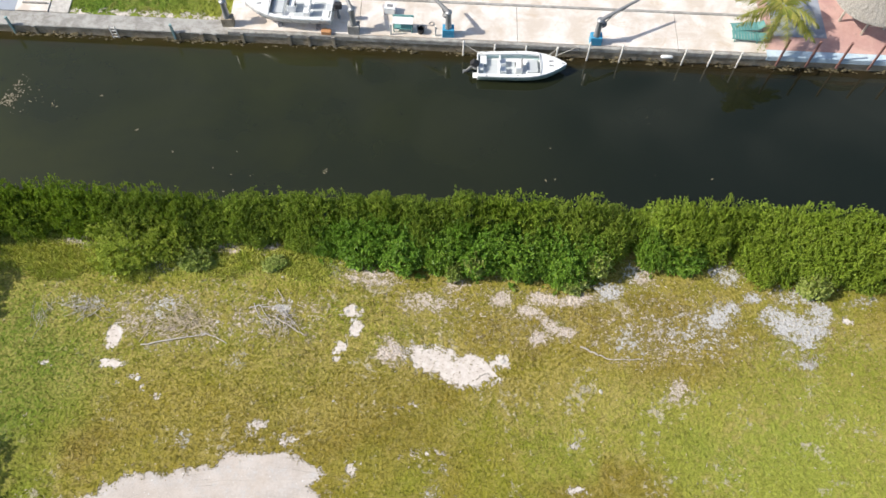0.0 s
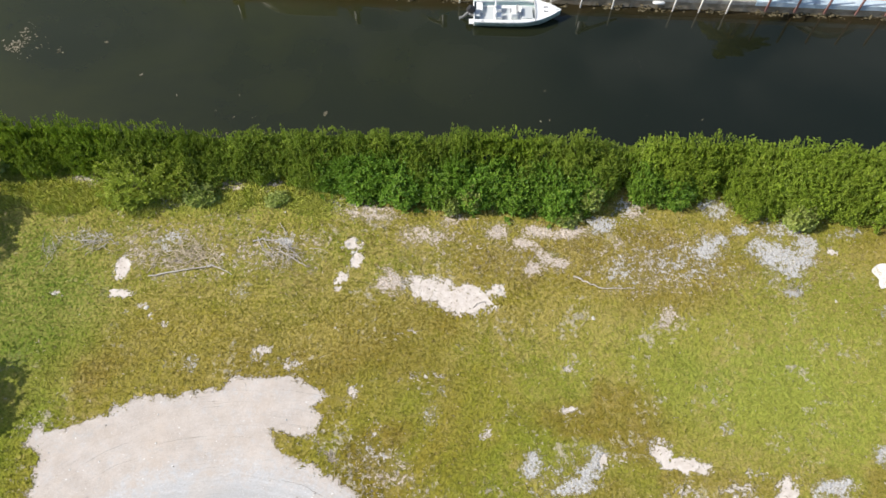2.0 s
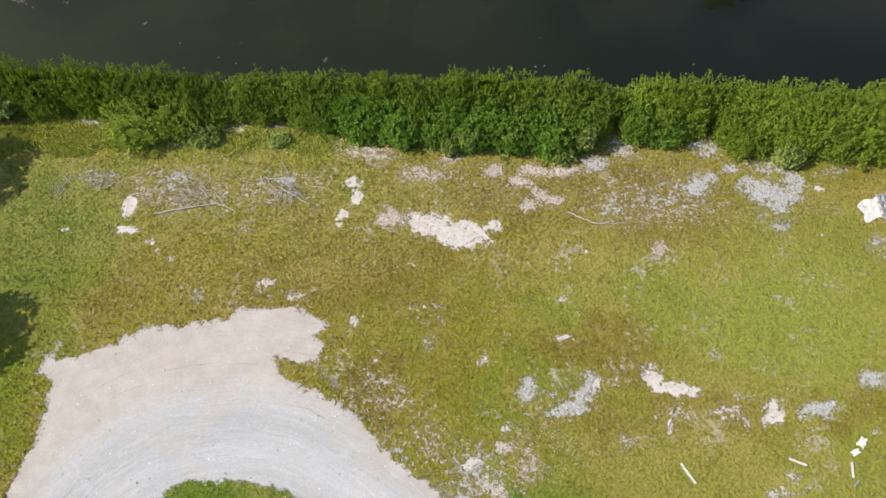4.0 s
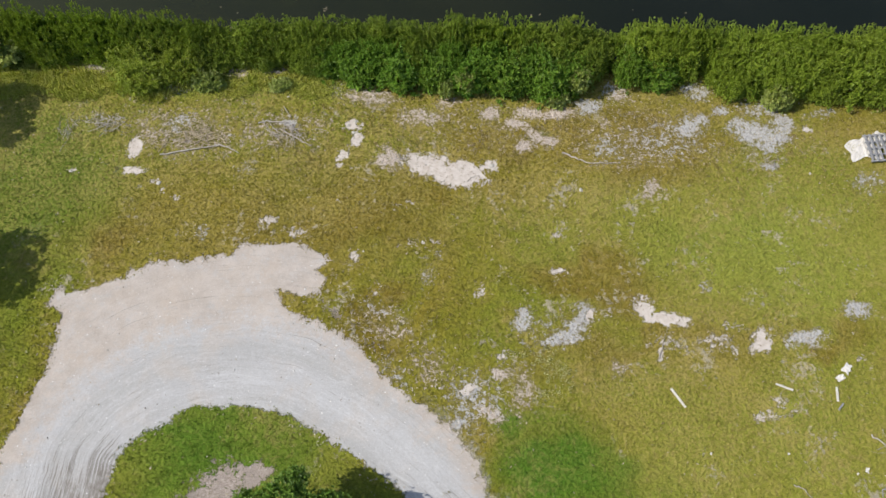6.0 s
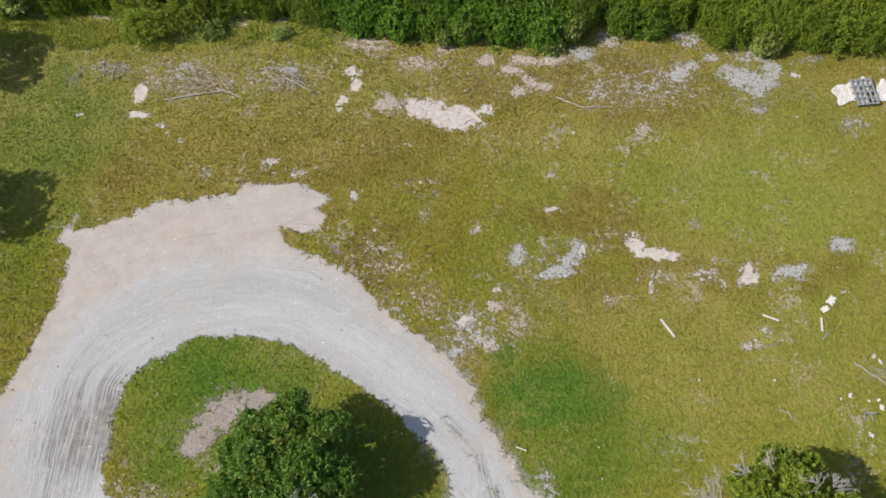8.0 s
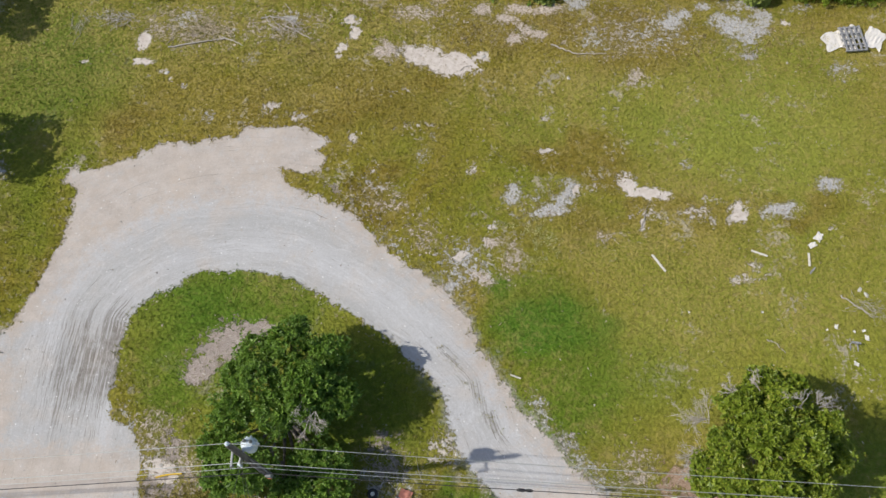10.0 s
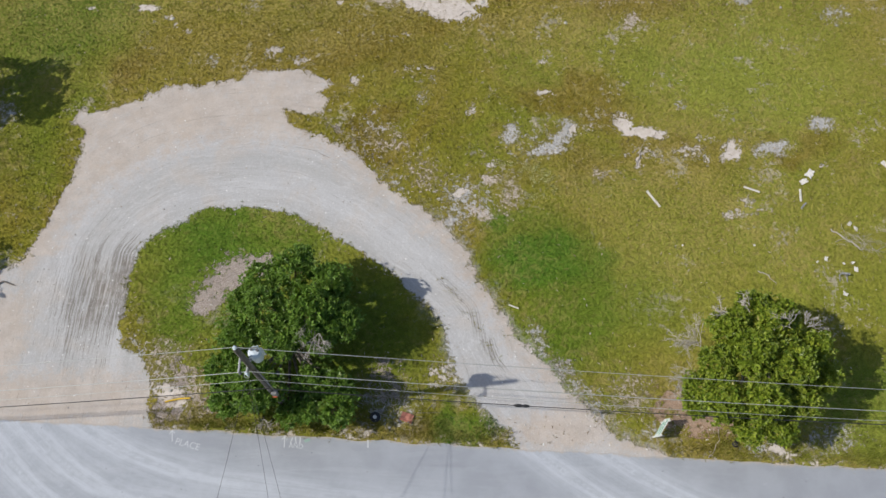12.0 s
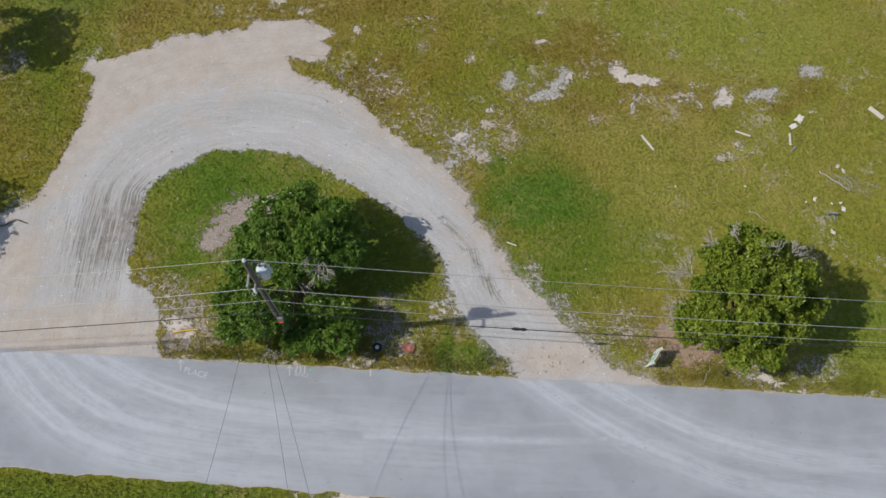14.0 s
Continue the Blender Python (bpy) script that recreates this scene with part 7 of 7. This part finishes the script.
for x, y, r in ((5.48, -0.65, 0.17), (-15.66, 2.79, 0.17), (19.29, 0.67, 0.12), (-12.38, 5.65, 0.1), (-8.86, -1.55, 0.1), (-8.5, 3.6, 0.17), (-8.2, 3.1, 0.13),
                (-24.8, 0.1, 0.16), (-19.5, -0.6, 0.2), (0.2, 0.9, 0.22), (5.8, -21.1, 0.08), (20.9, -14.5, 0.2), (21.2, -14.8, 0.2), (-8.1, 3.9, 0.16), (-16.3, -24.4, 0.13), (-2.0, -23.2, 0.18), (-1.4, -23.7, 0.14)):
    stone(x, y, r * 0.8)
for _ in range(110):
    k = rng.choice(PATCHES["sand"][:40] + PATCHES["grey"])
    stone(k[0] + rng.gauss(0, k[2] * 0.5), k[1] + rng.gauss(0, k[3] * 0.5), rng.uniform(0.025, 0.07))


def litter():
    """Flakes of pale straw, chips and dry leaves on the ground."""
    r = np.random.default_rng(9)
    n = 40000
    px, py = r.uniform(-30, 27, n), r.uniform(-27, 8, n)
    cov = cover_at(px, py)
    bare = np.maximum.reduce(cov)
    keep = (r.uniform(0, 1, n) < 0.035 + bare * 0.9) & (py > road_n(px))
    g = gravel_at(px, py)
    keep |= (np.abs(g + 0.1) < 0.4) & (r.uniform(0, 1, n) < 0.3)
    mouth = (px > 1.5) & (px < 9.5) & (py < -25.6)
    keep &= (g < 0.3) | (r.uniform(0, 1, n) < 0.18)
    keep |= mouth & (r.uniform(0, 1, n) < 0.5)
    keep &= py > road_n(px)
    px, py = px[keep], py[keep]
    n = len(px)
    a = r.uniform(0, 2 * math.pi, n)
    ln, w = r.uniform(0.03, 0.13, n), r.uniform(0.008, 0.028, n)
    d = np.stack([np.cos(a), np.sin(a), r.normal(0, 0.2, n)], -1) * ln[:, None]
    s = np.stack([-np.sin(a), np.cos(a), np.zeros(n)], -1) * w[:, None]
    c = np.stack([px, py, land_z(px, py) + r.uniform(0.02, 0.06, n)], -1)
    v = np.stack([c - d, c + s, c + d, c - s], 1).reshape(-1, 3)
    return mesh_from("litter", v, np.arange(4 * n).reshape(-1, 4))


def pebbles():
    """Loose limestone pebbles over the drive."""
    r = np.random.default_rng(29)
    n = 6000
    px, py = r.uniform(-30, 9, n), r.uniform(-27, -4, n)
    keep = (gravel_at(px, py) > r.uniform(-0.2, 0.3, n)) & (py > road_n(px) + 0.1)
    px, py = px[keep], py[keep]
    n = len(px)
    base = np.array([(1, 0, 0), (-1, 0, 0), (0, 1, 0), (0, -1, 0), (0, 0, 1), (0, 0, -1)], float)
    tri = np.array([(0, 2, 4), (2, 1, 4), (1, 3, 4), (3, 0, 4), (2, 0, 5), (1, 2, 5), (3, 1, 5), (0, 3, 5)])
    size = 0.012 + 0.050 * r.uniform(0, 1, (n, 1, 1)) ** 6
    v = base[None] * size * r.uniform(0.6, 1.3, (n, 6, 1)) * np.array([1, 1, 0.6]) + np.stack([px, py, land_z(px, py) + 0.01], -1)[:, None]
    return mesh_from("pebbles", v.reshape(-1, 3), (tri[None] + 6 * np.arange(n)[:, None, None]).reshape(-1, 3))


def pebble_material():
    g = Nodes("limestone_pebble")
    r = g.island()
    c = g.mix(g.span(r, 0.25, 0.8, 0, 1, False), (0.40, 0.37, 0.34), (0.78, 0.77, 0.75))
    return g.done(g.mix(g.span(r, 0.0, 0.10, 1, 0, False), c, (0.17, 0.15, 0.13)), 0.9)


tagged(hung("pebbles", pebbles(), pebble_material()), "loose pale and dark limestone pebbles on the drive", "pebbles", kind="stuff")


def litter_material():
    g = Nodes("dry_litter")
    r = g.island()
    c = g.mix(g.span(r, 0.0, 0.6, 0, 1, False), (0.20, 0.14, 0.08), (0.50, 0.43, 0.33))
    c = g.mix(g.span(r, 0.8, 1.0, 0, 1, False), c, (0.66, 0.62, 0.56))
    return g.done(c, 0.85)


tagged(hung("litter", litter(), litter_material()), "scattered dry straw and pale chips on the ground", "litter", kind="stuff")


def dead_grass_material():
    g = Nodes("dead_grass")
    r = g.island()
    c = g.mix(g.span(r, 0.0, 0.7, 0, 1, False), (0.17, 0.115, 0.035), (0.46, 0.37, 0.15))
    c = g.mix(g.span(r, 0.85, 1.0, 0, 1, False), c, (0.58, 0.50, 0.32))
    return g.done(c, 0.85)


def dry_tufts(px, py, rng):
    """Crisp dead tufts that stand between the bare places before the hedge."""
    lump = np.sin(px * 5.3 + 2.1 * np.sin(py * 4.1)) * np.sin(py * 6.1 + 1.9 * np.sin(px * 3.7)) + 0.5 * np.sin(px * 0.7 + 1.0) * np.sin(py * 0.9 + px * 0.3)
    band = np.clip(1.25 - np.abs(py - 2.6) / 3.0, 0, 1) * np.where(px < -13, 0.22, 1.0) + 0.45 * np.clip(1.2 - np.abs(py + 8.6 + 0.02 * px) / 2.2, 0, 1) * (px > -9)
    return lawn(px, py, rng) & (lump > rng.normal(0.55, 0.25, len(px))) & (rng.uniform(0, 1, len(px)) < band)


tagged(hung("dead_tufts", grass_field(170000, -25, 23, -11.5, 6.4, 19, 0.11, 0.014, dry_tufts), dead_grass_material()), "crisp dead brown and straw tufts in the lawn", "grass", kind="stuff")


def floating():
    r = np.random.default_rng(19)
    spots = [(-32.0, 18.4, 0.7, 70), (-31.6, 19.6, 0.6, 30), (-30.5, 18.6, 1.6, 20), (-10.8, 13.5, 0.15, 12), (-23.2, 16.3, 0.1, 6), (-29.0, 18.1, 0.2, 8), (-26, 18.9, 0.1, 6), (-17, 12, 3.5, 12), (8, 14, 9, 10), (-16, 11.6, 1, 8)]
    vs = []
    for x, y, s, n in spots:
        for _ in range(n):
            c = np.array([x + r.normal(0, s * 0.5), y + r.normal(0, s * 0.5), -1.092])
            a, l = r.uniform(0, 6.28), r.uniform(0.03, 0.11)
            d, w = np.array([math.cos(a), math.sin(a), 0]) * l, np.array([-math.sin(a), math.cos(a), 0]) * l * 0.5
            vs.append(np.stack([c - d, c + w, c + d, c - w]))
    v = np.concatenate(vs)
    return mesh_from("floating_leaves", v, np.arange(len(v)).reshape(-1, 4))


tagged(hung("floating_leaves", floating(), bark_material("sodden_leaf", (0.16, 0.13, 0.08), (0.34, 0.29, 0.20), 10)), "brown dead leaves floating on the canal", "leaves", kind="stuff")


# ---------------------------------------------------------------- paint on the road
def on_road(x, y, turn):
    """A pose flat on the crowned asphalt."""
    width = road_n(x) - road_s(x)
    k = 2 * (y - road_s(x)) / width - 1
    return pose(x, y, 0.024 + 0.05 * (1 - k * k), math.degrees(math.atan(-0.2 * k / width)), 0, turn)


def road_text(words, x, y, size, turn, label):
    cu = bpy.data.curves.new("road_marking", "FONT")
    cu.body, cu.size, cu.extrude, cu.offset = words, size, 0.001, -0.003
    cu.align_x = "CENTER"
    ob = new("road_marking", cu)
    cu.materials.append(M["chalk"])
    ob.matrix_basis = on_road(x, y, turn)
    return tagged(ob, label, "road marking", "sprayed road markings")


def road_arrow(x, y, turn, label):
    bm = box(0.05, 0.55, 0.003, 0, 0, 0)
    box(0.045, 0.22, 0.006, -0.07, 0.2, 0, 0, (0, 0, -38), bm)
    box(0.045, 0.22, 0.006, 0.07, 0.2, 0, 0, (0, 0, 38), bm)
    return tagged(part("road_arrow", bm, M["chalk"], m=on_road(x, y, turn)), label, "road marking", "sprayed road markings")


road_text("PLACE", -15.05, -27.3, 0.46, -14, "white sprayed word on the asphalt by the verge")
road_arrow(-15.85, -26.75, 8, "white sprayed arrow on the asphalt")
road_arrow(-10.1, -27.0, 2, "white sprayed arrow on the asphalt")
road_text("AND", -9.5, -27.3, 0.34, -4, "white sprayed word on the asphalt by the verge")
for k in range(3):
    bar = part("road_mark", box(0.06, 0.34, 0.006, 0, 0, 0), M["chalk"], m=on_road(-9.75 + k * 0.22, -26.92, (-14, 12, 0)[k]))
    tagged(bar, "white sprayed stroke on the asphalt", "road marking", "sprayed road markings")
sm = part("road_mark", box(0.3, 0.14, 0.005, 0, 0, 0), M["mint"], m=on_road(-8.95, -26.9, 20))
tagged(sm, "faint green sprayed smear on the asphalt", "road marking", "sprayed road markings")
bar = part("road_mark", box(0.07, 0.4, 0.006, 0, 0, 0), M["chalk"], m=on_road(-5.85, -27.05, 4))
tagged(bar, "white sprayed stroke on the asphalt", "road marking", "sprayed road markings")
